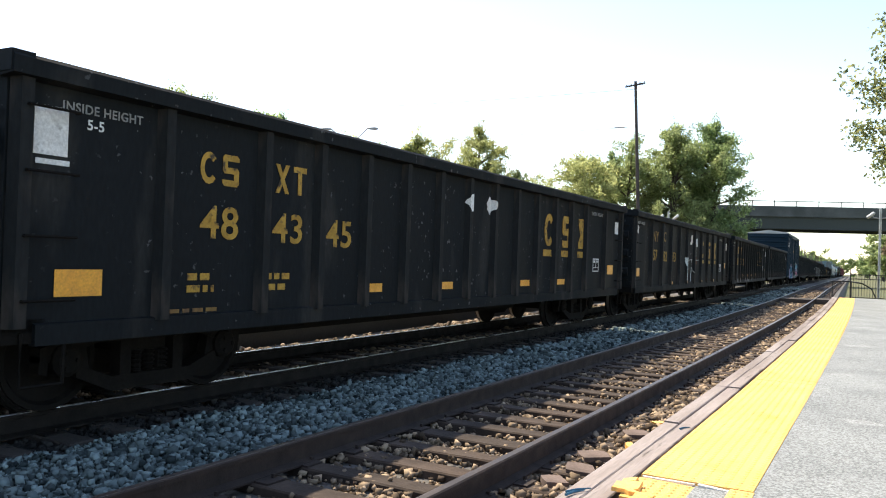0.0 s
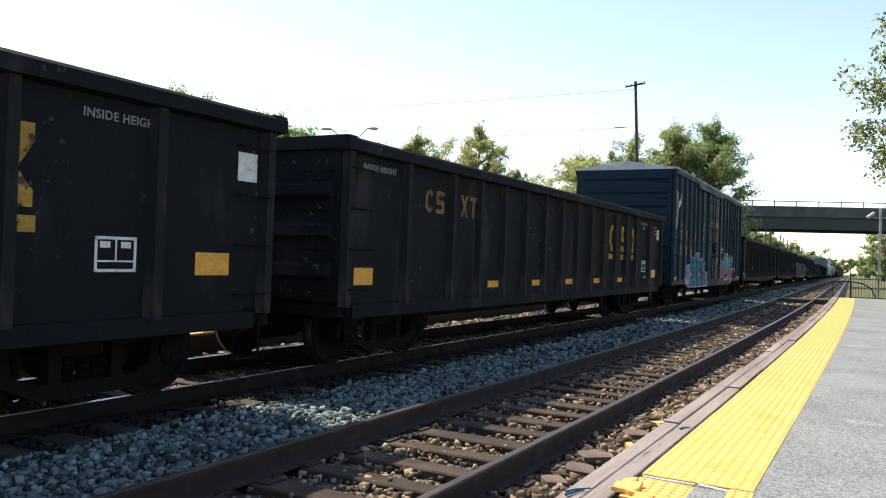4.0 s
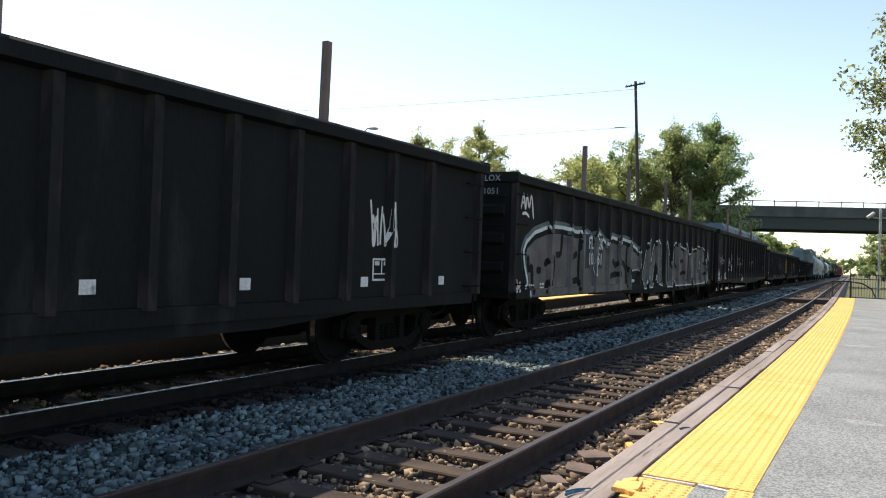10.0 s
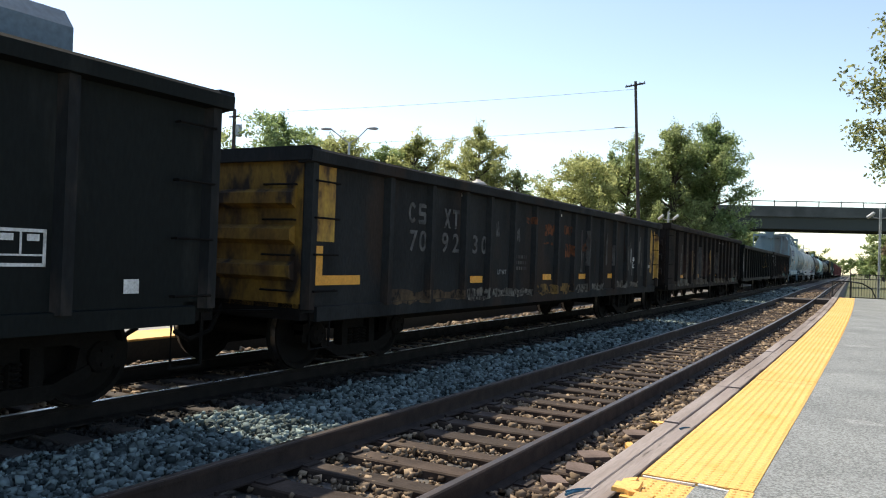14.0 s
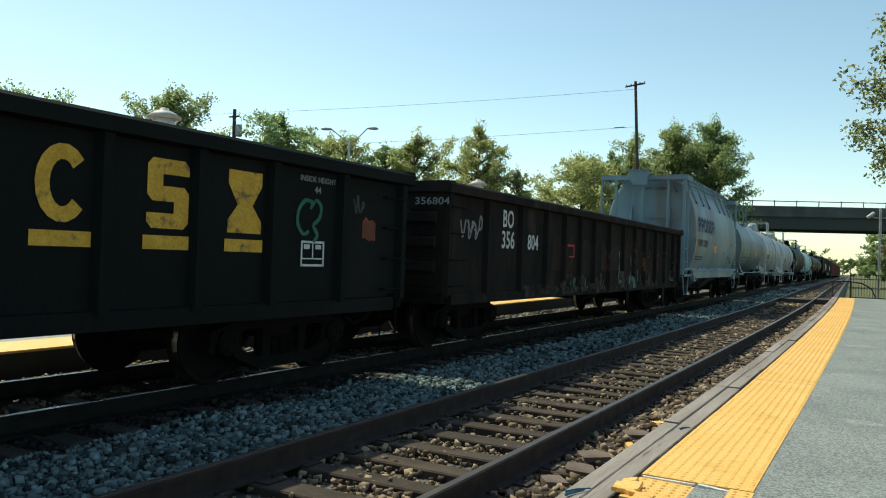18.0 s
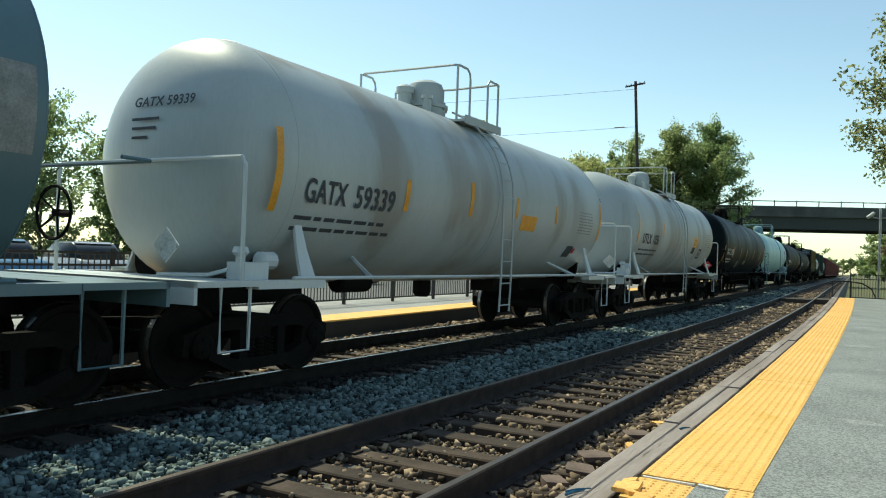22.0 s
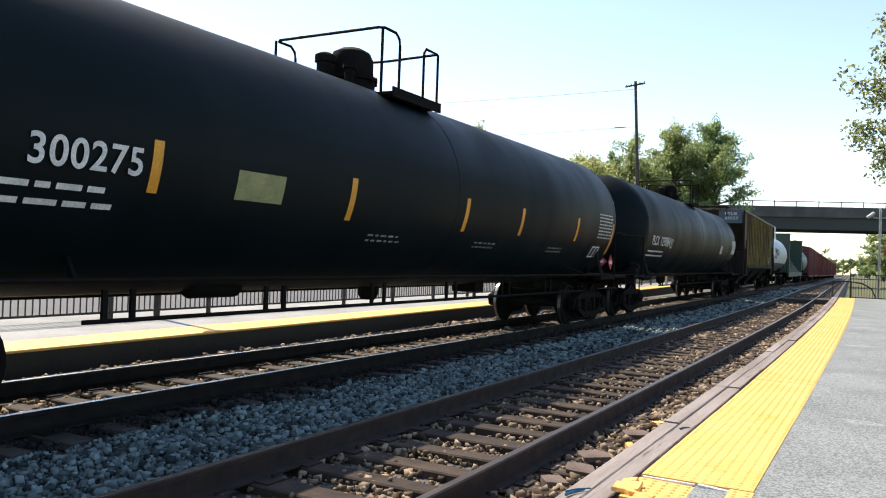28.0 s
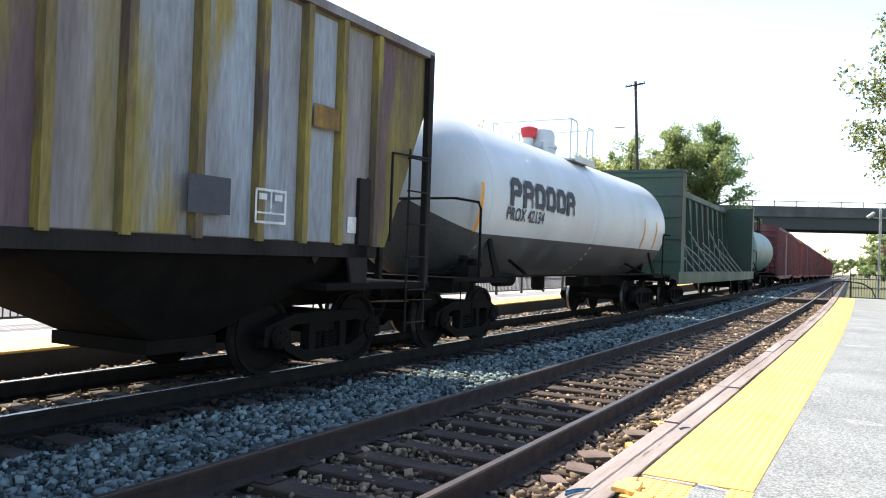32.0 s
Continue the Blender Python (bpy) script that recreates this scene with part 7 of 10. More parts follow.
    for k in range(12):
        y = -L + 0.5 + (2 * L - 1) * k / 11
        box(bm, -0.6, 0.6, y - 0.02, y + 0.02, z1 + 0.12, z1 + 0.2)
    part("roof_walk", bm, M_UNDER, roof)
    for k in range(3):
        y = -L + 3.9 + (2 * L - 7.4) * k / 2
        bm = bmesh.new()
        loft(bm, [[(-w + 0.1, y - 2.3, 1.42), (w - 0.1, y - 2.3, 1.42), (w - 0.1, y + 2.3, 1.42), (-w + 0.1, y + 2.3, 1.42)], [(-0.7, y - 0.4, 0.5), (0.7, y - 0.4, 0.5), (0.7, y + 0.4, 0.5), (-0.7, y + 0.4, 0.5)]])
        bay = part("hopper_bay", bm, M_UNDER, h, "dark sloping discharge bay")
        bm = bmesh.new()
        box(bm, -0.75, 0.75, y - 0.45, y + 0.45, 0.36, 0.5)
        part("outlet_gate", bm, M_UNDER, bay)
    return h, -L, w - 0.07


def bulkhead_flat(length, label):
    """Centre-beam flat wagon with tall green end walls and hanging straps."""
    f = thing("flat_wagon", label, "flat wagon", "train")
    L = length / 2
    bm = bmesh.new()
    box(bm, -1.48, 1.48, -L, L, 0.98, 1.16)
    part("deck", bm, M_GREEN, f)
    for s in (-1, 1):
        bm = bmesh.new()
        prism(bm, [(s * 1.42, 0.8), (s * 1.5, 0.8), (s * 1.5, 1.2), (s * 1.42, 1.2)], "y", -L, L)
        part("side_sill", bm, M_GREEN, f)
    for e in (-1, 1):
        y0, y1 = sorted((e * (L - 0.35), e * (L - 0.9)))
        bm = bmesh.new()
        box(bm, -1.48, 1.48, y0, y1, 1.16, 4.45)
        bw = part("bulkhead", bm, M_GREEN, f, "tall green end bulkhead")
        for z in (1.6, 2.3, 3.0, 3.7, 4.3):
            bm = bmesh.new()
            box(bm, -1.5, 1.5, *sorted((e * (L - 0.35), e * (L - 0.28))), z - 0.06, z + 0.06)
            part("bulkhead_rib", bm, M_GREEN, bw)
        bm = bmesh.new()
        box(bm, -1.52, 1.52, y0 - 0.03, y1 + 0.03, 4.42, 4.5)
        part("cap_rail", bm, M_GREEN, bw)
        bogie(f, e * (L - 1.8))
        coupler(f, e * L, e)
    bm = bmesh.new()
    box(bm, -0.2, 0.2, -L + 0.9, L - 0.9, 4.2, 4.42)
    part("top_beam", bm, M_GREEN, f, "green centre top beam")
    n = 13
    for k in range(n):
        y = -L + 1.4 + (2 * L - 2.8) * k / (n - 1)
        bm = bmesh.new()
        prism(bm, [(-0.16, 4.2), (0.16, 4.2), (0.42, 1.16), (-0.42, 1.16)], "y", y - 0.09, y + 0.09)
        part("centre_post", bm, M_GREEN, f)
    bm = bmesh.new()
    box(bm, -0.05, 0.05, -L + 0.9, L - 0.9, 1.16, 4.2)
    part("centre_web", bm, M_GREEN, f)
    rng = random.Random(8)
    for k in range(9):
        y = -L + 2.2 + k * (2 * L - 6) / 9
        bm = bmesh.new()
        tube(bm, [(0.5, y, 2.5 + rng.uniform(-0.3, 0.5)), (1.0, y + 0.6, 1.8), (1.5, y + 1.2, 1.1)], 0.03, 5)
        part("strap", bm, M_GREYPAINT, f, "slack grey tie-down strap")
    return f, -L, 1.5


# ---- the train ----
TRAIN = []
K = 1.049
SERIES_RIBS = [1.42] + [2.68 + 0.904 * k for k in range(12)] + [13.95]
LONG_RIBS = [1.85, 2.95, 3.72] + [4.62 + 0.937 * k for k in range(15)]
WIDE_RIBS = [1.85, 3.1, 4.3, 5.5, 6.7, 7.95, 9.2, 10.45, 11.65, 12.85, 14.15]
GREEN_RIBS = [1.4, 2.6, 3.65, 4.6] + [5.56 + k for k in range(8)] + [13.74]
RUST_RIBS = [1.66, 2.73, 3.76, 4.62, 5.56, 6.51, 7.66] + [8.6 + 0.96 * k for k in range(7)]
WORN_RIBS = [1.4, 2.76, 3.96, 4.95, 5.91, 6.84, 7.95, 9.09, 10.15, 11.15, 12.33, 13.4, 14.5]
BOX_RIBS = [0.12, 0.92, 1.76, 2.56, 3.33, 4.08, 4.88, 5.94, 8.8, 9.75, 10.6, 11.44, 12.12, 12.82, 13.6, 14.57]


def add(made, front, rear):
    """Takes a wagon into the train; front and rear: where its body starts and ends along the line when the clip starts."""
    TRAIN.append((made[0], (front + rear) / 2 * K))
    return made


def gon(f, r, top, paint, label, ribs=SERIES_RIBS, **kw):
    return add(gondola((r - f) * K, top, paint, label, ribs, **kw), f, r)


def oranges(g, y, x, spots, w=0.4, h=0.105, z=0.96):
    for d in spots:
        patch(g, [(y + d, y + d + w, z, z + h)], M_ORANGE, x, "reflector", "amber reflector patch")


def common_marks(g, y, x, L, low_orange=1.15, places=(4.95, 4.0, 3.05)):
    """What every wagon of this series carries near its ends."""
    text(g, "INSIDE HEIGHT", y + 0.42, 2.45, 0.072, M_GREYPAINT, x)
    text(g, "INSIDE HEIGHT", y + L - 2.2, 2.44, 0.072, M_GREYPAINT, x)
    frame_box(g, y + L - 2.05, 1.21, 0.40, 0.29, M_WHITEPAINT, x)
    patch(g, [(y + L - 1.0, y + L - 0.58, low_orange, low_orange + 0.21)], M_ORANGE, x, "reflector", "amber reflector patch")
    emblem(g, [y + L - p for p in places], 1.69, 0.62, 0.46, M_YELWORN, x)
    patch(g, [(y + L - 0.5, y + L - 0.24, 2.10, 2.38)], M_WHITEPAINT, x, "paint_patch", "white paint smudge")


def stakes(g, y, spots):
    rng = random.Random(int(abs(y) * 100))
    for d, top, lean, side in spots:
        bm = bmesh.new()
        box(bm, -0.04, 0.04, -0.045, 0.045, 0.0, top - 1.3)
        for v in bm.verts:
            v.co.y += lean * max(0.0, v.co.z - 1.4) + rng.uniform(-0.01, 0.01)
        o = part("stake", bm, M_WOODPOST, g, "upright wooden stake")
        o.location = (side * 1.36, y + d, 1.3)


def long_marks(g, y, x, number, L, squares=True, off=0.0, number_z=1.24):
    y += off
    text(g, "FL", y + 4.17, 1.71, 0.25, M_WHITEPAINT, x, width=0.31)
    text(g, "OX", y + 4.78, 1.71, 0.25, M_WHITEPAINT, x, width=0.40)
    text(g, number[:2], y + 4.17, number_z, 0.25, M_WHITEPAINT, x, width=0.28)
    text(g, number[2:], y + 4.79, number_z, 0.25, M_WHITEPAINT, x, width=0.29)
    if squares:
        text(g, "LD LMT", y + 4.0, 1.02, 0.07, M_WHITEPAINT, x, width=0.31)
        text(g, "LT WT", y + 4.0, 0.88, 0.07, M_WHITEPAINT, x, width=0.27)
        text(g, "209500", y + 4.80, 1.02, 0.07, M_WHITEPAINT, x, width=0.33)
        text(g, "76500", y + 4.86, 0.88, 0.07, M_WHITEPAINT, x, width=0.27)
    for d in () if not squares else (0.8 - off, 3.36, 5.86, 7.64, 9.7, 12.4, 14.16, 16.2, L - 1.0):
        patch(g, [(y + d, y + d + 0.15, 1.03, 1.15)], M_WHITEPAINT, x, "reflector", "small white reflector square")
    lines_of_print(g, y - off + 0.7, 0.88, 0.4, 0.12, 2, M_WHITEPAINT, x, 4)
    lines_of_print(g, y - off + 1.4, 0.88, 0.2, 0.14, 2, M_WHITEPAINT, x, 5)
    text(g, "FLOX", -0.35, 0, 0.10, M_GREYPAINT, 0, m=Matrix.Translation((0.95, y - off - 0.066, 2.745)) @ FACE)
    text(g, number, -0.35, 0, 0.10, M_GREYPAINT, 0, m=Matrix.Translation((1.02, y - off - 0.104, 2.52)) @ FACE)


def build_front_train():
    gon(-13.6, 2.1, 2.78, M_BLACKWORN, "black open gondola wagon with worn paint")
    # first gondola
    g, y, x = gon(3.22, 17.8, 2.78, M_BLACKWORN, "black open gondola wagon with yellow numbers")
    L = -2 * y
    for s, d, z in (("CS", 1.83, 2.03), ("XT", 2.86, 2.03), ("48", 1.85, 1.53), ("43", 2.84, 1.52), ("45", 3.74, 1.50)):
        if s in ("CS", "XT"):
            mark_shapes(g, y + d, z, 0.30, M_YELWORN, x, s)
        else:
            text(g, s, y + d, z, 0.30, M_YELWORN, x, 1.12)
    text(g, "5-5", y + 0.64, 2.33, 0.08, M_WHITEPAINT, x)
    patch(g, [(y + 0.2, y + 0.48, 2.09, 2.46), (y + 0.22, y + 0.5, 2.02, 2.06)], M_WHITEPAINT, x, "paint_patch", "white paint patch")
    patch(g, [(y + 0.41, y + 0.83, 1.02, 1.23)], M_ORANGE, x, "reflector", "amber reflector patch")
    oranges(g, y, x, (4.52, 6.4, 9.3, 11.1))
    lines_of_print(g, y + 1.72, 1.0, 0.33, 0.22, 2, M_YELWORN, x, 2)
    lines_of_print(g, y + 2.8, 1.0, 0.33, 0.22, 2, M_YELWORN, x, 3)
    lines_of_print(g, y + 1.5, 0.83, 0.6, 0.06, 1, M_RUSTYEL, x, 6)
    for d in (7.08, 7.85):
        scrawl(g, y + d, y + d + 0.26, 2.12, 2.42, M_WHITEPAINT, x, int(d * 10), 0.1, 4, "paint_patch", "white paint smudge")
    common_marks(g, y, x, L)
    # second
    g, y, x = gon(18.85, 33.55, 2.78, M_BLACKWORN, "black open gondola wagon with white paint splotches", WIDE_RIBS)
    L = -2 * y
    for s, d, z in (("NY", 2.12, 2.06), ("C", 3.42, 2.09), ("57", 2.18, 1.54), ("82", 3.43, 1.52), ("13", 4.65, 1.52)):
        text(g, s, y + d, z, 0.29, M_RUSTYEL if z > 2 else M_YELWORN, x, 1.1)
    patch(g, [(y + 0.27, y + 0.72, 1.09, 1.30)], M_ORANGE, x, "reflector", "amber reflector patch")
    scrawl(g, y + 0.12, y + 0.6, 2.12, 2.48, M_WHITEPAINT, x, 11, 0.13, 4, "paint_patch", "white paint smudge")
    daub(g, x, y, 13, (((7.41, 2.20), (7.52, 2.19), (7.54, 2.42), (7.77, 2.45), (7.8, 2.22), (7.7, 2.13), (7.43, 2.11)),
                       ((8.21, 2.32), (8.36, 2.35), (8.65, 2.36), (8.69, 2.07), (8.52, 2.04), (8.43, 2.18), (8.27, 2.20))), M_WHITEPAINT, "ragged white paint patch")
    daub(g, x, y, 14, (((6.58, 1.66), (6.74, 1.66), (6.72, 1.40), (6.7, 0.92), (6.66, 0.92), (6.65, 1.35)), ((7.63, 1.35), (7.71, 1.36), (7.65, 1.1), (7.63, 0.88), (7.53, 0.88), (7.58, 1.1)), ((7.7, 1.62), (7.8, 1.63), (7.7, 1.44))), M_SPRAYPALE, "pale teal paint streak")
    daub(g, x, y, 15, (((6.96, 1.55), (7.33, 1.60), (7.28, 1.49), (7.13, 1.44), (7.05, 1.38), (6.96, 1.42)), ((7.21, 1.28), (7.39, 1.36), (7.38, 1.27), (7.3, 1.14), (7.22, 1.2)), ((6.84, 1.24), (6.98, 1.25), (6.96, 1.14), (6.86, 1.14))), M_SPRAYTAN, "worn tan paint remnant")
    strokes_of(g, [[(y + a, c) for a, c in line] for line in (((6.56, 1.67), (6.96, 1.66)), ((7.01, 1.54), (7.38, 1.60), (7.78, 1.63)), ((7.68, 1.36), (7.8, 1.31), (7.9, 1.17)), ((8.45, 2.04), (8.42, 1.98), (8.43, 1.72)), ((8.24, 1.62), (8.6, 1.6), (9.0, 1.62)), ((7.5, 1.86), (7.52, 1.76)))], M_GREYPAINT, x, 0.028, "thin grey spray-painted strokes")
    scrawl(g, y + 8.21, y + 8.65, 1.45, 1.75, M_RUSTRED, x, 12, 0.022, 9)
    oranges(g, y, x, (4.4, 6.76, 9.3, 11.85), z=0.80)
    common_marks(g, y, x, L, 1.35, (L - 9.42, L - 10.74, L - 11.98))
    # third
    g, y, x = gon(34.7, 49.4, 2.78, M_BLACKWORN, "black open gondola wagon with yellow numbers and pale streaks")
    L = -2 * y
    for s, d, z in (("CS", 1.93, 2.03), ("XT", 2.98, 2.03), ("48", 1.89, 1.52), ("65", 2.96, 1.50), ("19", 3.98, 1.51)):
        if s in ("CS", "XT"):
            mark_shapes(g, y + d, z, 0.32, M_YELWORN, x, s)
        else:
            text(g, s, y + d, z, 0.32, M_YELWORN, x, 1.05)
    patch(g, [(y + 0.19, y + 0.24, 0.83, 1.75)], M_GREYPAINT, x, "paint_patch", "pale paint streak")
    patch(g, [(y + 0.27, y + 0.68, 1.03, 1.24)], M_ORANGE, x, "reflector", "amber reflector patch")
    text(g, "5-5", y + 0.64, 2.33, 0.08, M_WHITEPAINT, x)
    oranges(g, y, x, (4.0, 5.85, 7.6, 9.4, 11.2))
    for d in (2.0, 3.0, 4.8, 5.6, 6.3, 7.7):
        for k in range(3):
            patch(g, [(y + d + k * 0.12, y + d + k * 0.12 + 0.05, 0.70, 0.88)], M_GREYPAINT, x + 0.035, "paint_streak", "pale paint streak")
    common_marks(g, y, x, L, 1.18)
    # fourth
    g, y, x = gon(50.5, 65.2, 2.78, M_BLACKWORN, "black open gondola wagon with an amber reflector")
    L = -2 * y
    patch(g, [(y + 0.3, y + 0.7, 1.05, 1.26)], M_ORANGE, x, "reflector", "amber reflector patch")
    oranges(g, y, x, (4.0, 5.85, 7.6, 9.4, 11.2))
    mark_shapes(g, y + 1.93, 2.03, 0.32, M_RUSTYEL, x, "CS")
    mark_shapes(g, y + 2.98, 2.03, 0.32, M_RUSTYEL, x, "XT")
    lines_of_print(g, y + L - 0.85, 2.2, 0.35, 0.28, 3, M_RUSTYEL, x, 7)
    patch(g, [(y + L - 1.78, y + L - 1.55, 1.04, 1.09)], M_GREYPAINT, x, "stencil_print")
    text(g, "5-1", y + L - 1.95, 2.33, 0.08, M_WHITEPAINT, x)
    common_marks(g, y, x, L, 1.05)


def mark_shapes(parent, y, z, h, material, x, which, label="worn yellow owner's mark shapes"):
    """Owner's mark as plain painted shapes: an open ring and a stepped bar, or a cross and a post."""
    w = h * 0.72
    a, b = y, y + w * 1.3
    bm = bmesh.new()
    t = h * 0.2
    if which == "CS":
        outer = [(a + w / 2 + w / 2 * math.cos(q), z + h / 2 + h / 2 * math.sin(q)) for q in [radians(40 + 280 * k / 12) for k in range(13)]]
        inner = [(a + w / 2 + w * 0.27 * math.cos(q), z + h / 2 + h * 0.31 * math.sin(q)) for q in [radians(320 - 280 * k / 12) for k in range(13)]]
        prism(bm, outer + inner, "x", x, x + 0.004)
        step_bar(bm, b, z, w, h, t, t * 1.05, x)
    else:
        prism(bm, [(a, z), (a + t, z), (a + w, z + h), (a + w - t, z + h)], "x", x, x + 0.004)
        prism(bm, [(a, z + h), (a + t, z + h), (a + w, z), (a + w - t, z)], "x", x, x + 0.003)
        prism(bm, [(b, z + h - t), (b + w / 2 - t / 2, z + h - t), (b + w / 2 - t / 2, z), (b + w / 2 + t / 2, z), (b + w / 2 + t / 2, z + h - t), (b + w, z + h - t), (b + w, z + h), (b, z + h)], "x", x, x + 0.004)
    part("owner_mark", bm, material, parent, label)


def fish_belly(g, y):
    """Deepened side sill between the bogies of a long gondola."""
    for s in (-1, 1):
        bm = bmesh.new()
        prism(bm, [(y + 4.4, 0.80), (y + 4.4, 0.715), (y + 8.0, 0.66), (y + 10.0, 0.605), (y + 14.4, 0.625), (y + 15.8, 0.72), (y + 15.8, 0.80)], "x", *sorted((s * 1.45, s * 1.50)))
        part("deep_sill", bm, M_BLACK, g, "deepened side sill")


def build_boxcar_and_stake_cars():
    b, y, x = add(boxcar((80.55 - 66.55) * K, M_BLUE, "dark blue boxcar covered with blue and pink graffiti", ribs=BOX_RIBS), 66.55, 80.55)
    L = -2 * y
    mark_shapes(b, y + 0.98, 2.23, 0.31, M_YELPAINT, x, "CS")
    mark_shapes(b, y + 1.82, 2.23, 0.31, M_YELPAINT, x, "XT")
    for s, d in (("12", 1.02), ("70", 1.86), ("86", 2.68)):
        text(b, s, y + d, 1.75, 0.31, M_YELPAINT, x, 1.05)
    emblem(b, [y + 11.57, y + 12.26, y + 12.97], 3.3, 0.6, 0.43, M_YELPAINT, x)
    strokes_of(b, [[(y + a, c) for a, c in line] for line in (
        ((0.42, 3.3), (0.5, 2.9), (0.62, 2.55), (0.66, 2.75), (0.75, 3.7)), ((0.6, 3.75), (0.62, 3.2), (0.66, 2.6)), ((0.9, 3.7), (0.82, 3.2), (0.68, 2.6)),
        ((0.3, 2.95), (0.42, 3.05), (0.36, 2.8), (0.5, 2.95)), ((0.95, 3.3), (1.1, 2.9), (1.28, 2.7), (0.95, 2.72), (0.88, 2.6)), ((1.0, 3.6), (1.3, 3.25), (1.1, 3.35)))], M_WHITEPAINT, x, 0.04, "white spray-painted tag")
    for blob in (((3.37, 1.55), (3.36, 1.95), (3.47, 2.01), (3.52, 1.92), (3.62, 1.90), (3.68, 1.76), (3.65, 1.55)), ((3.96, 1.66), (3.98, 1.86), (4.13, 1.88), (4.14, 1.55)), ((4.80, 1.50), (4.87, 1.80), (5.0, 1.86), (5.08, 1.53), (5.06, 1.33)),
                 ((2.28, 1.37), (2.38, 1.42), (2.65, 1.40), (2.68, 0.70), (2.33, 0.73), (2.21, 0.79), (2.12, 0.90), (2.43, 1.08), (2.46, 1.17), (2.29, 1.24)), ((5.70, 1.34), (5.89, 1.20), (6.08, 1.11), (5.95, 0.98), (6.06, 0.72), (5.74, 0.69))):
        mural(b, [(y + a, c) for a, c in blob], M_SPRAYLILAC, x, rounded=True)
    mural(b, [(y + a, c) for a, c in ((2.62, 1.74), (2.91, 1.73), (2.98, 1.66), (3.13, 1.75), (3.28, 1.68), (3.40, 1.57), (3.60, 1.57), (3.65, 1.71), (3.78, 1.80), (3.93, 1.79), (4.04, 1.68), (4.12, 1.60), (4.18, 1.74), (4.31, 1.77), (4.34, 1.85), (4.62, 1.86), (4.78, 1.67), (4.94, 1.47), (5.12, 1.40), (5.34, 1.48),
                                      (5.53, 1.46), (5.77, 1.58), (5.83, 0.69), (4.0, 0.69), (2.62, 0.70), (2.55, 0.77), (2.58, 1.02), (2.64, 1.41))], M_SPRAYBLUE, x + 0.006, M_SPRAYPALE, M_BLUEPAINT, 0.022, 0.022)
    mural(b, [(y + a, c) for a, c in ((2.60, 1.10), (3.2, 1.14), (4.3, 1.10), (5.2, 1.14), (5.78, 1.11), (5.80, 0.71), (4.0, 0.71), (2.64, 0.72), (2.58, 0.79))], M_SPRAYBLUELOW, x + 0.010)
    letters = (((2.72, 1.49), (2.75, 1.31), (2.75, 1.13)), ((2.76, 1.03), (2.72, 0.86), (2.86, 0.80), (2.92, 1.01)), ((3.01, 1.67), (3.10, 1.45), (3.40, 1.36), (3.53, 1.30), (3.48, 1.06), (3.35, 0.90), (3.23, 0.95), (3.32, 1.13)), ((3.03, 1.18), (4.4, 1.15), (5.80, 1.14)),
               ((3.62, 1.55), (3.65, 1.35), (3.68, 1.18)), ((3.65, 1.53), (3.85, 1.58), (4.05, 1.49), (4.19, 1.15)), ((4.22, 1.61), (4.67, 1.65), (4.68, 1.54), (4.36, 1.51)), ((4.30, 1.33), (4.58, 1.28), (4.41, 1.20), (4.30, 1.33)), ((4.24, 0.97), (4.34, 0.78), (4.51, 0.97), (4.24, 0.97)),
               ((3.69, 0.72), (3.91, 0.84), (3.87, 1.12)), ((4.80, 1.29), (4.88, 0.95), (5.13, 0.89), (5.36, 1.13), (5.36, 1.43)), ((3.42, 1.12), (3.38, 0.80)), ((5.47, 0.72), (5.52, 1.10), (5.60, 1.48)))
    strokes_of(b, [[(y + a, c) for a, c in line] for line in letters], M_DARKPAINT, x + 0.014, 0.028, "dark outlines in the graffiti")
    strokes_of(b, [[(y + a + 0.022, c + 0.012) for a, c in line] for line in letters[2:11:2]], M_SPRAYPALE, x + 0.017, 0.012, "pale highlights in the graffiti")
    strokes_of(b, [[(y + 2.80 + 0.10 * math.cos(k * math.tau / 10), 1.59 + 0.10 * math.sin(k * math.tau / 10)) for k in range(11)], [(y + 2.80 + 0.05 * math.cos(k * 0.9 + 0.9), 1.59 + 0.05 * math.sin(k * 0.9 + 0.9)) for k in range(6)]], M_SPRAYPALE, x + 0.017, 0.022, "pale ring in the graffiti")
    strokes_of(b, [[(y + a, c) for a, c in line] for line in (((2.0, 0.9), (2.10, 1.05), (2.16, 1.12), (2.25, 1.15), (2.30, 1.03), (2.20, 0.92)), ((2.08, 0.98), (2.2, 1.02), (2.38, 0.97)), ((1.9, 1.0), (2.05, 0.82), (2.2, 0.86), (2.42, 0.88)))], M_WHITEPAINT, x + 0.01, 0.03, "white spray-painted tag")
    mural(b, [(y + a, c) for a, c in ((9.0, 0.9), (9.05, 1.3), (9.15, 1.85), (9.5, 1.6), (9.85, 1.92), (10.2, 1.75), (10.5, 1.95), (10.9, 1.8), (11.3, 1.92), (11.7, 1.75), (12.3, 1.88), (12.3, 1.5), (12.2, 1.2), (12.5, 1.0), (11.7, 0.8), (11.4, 0.92), (10.2, 0.86), (9.6, 0.98))], M_FADE, x, M_WHITEPAINT, M_DARKPAINT, 0.05, 0.06, rounded=True)
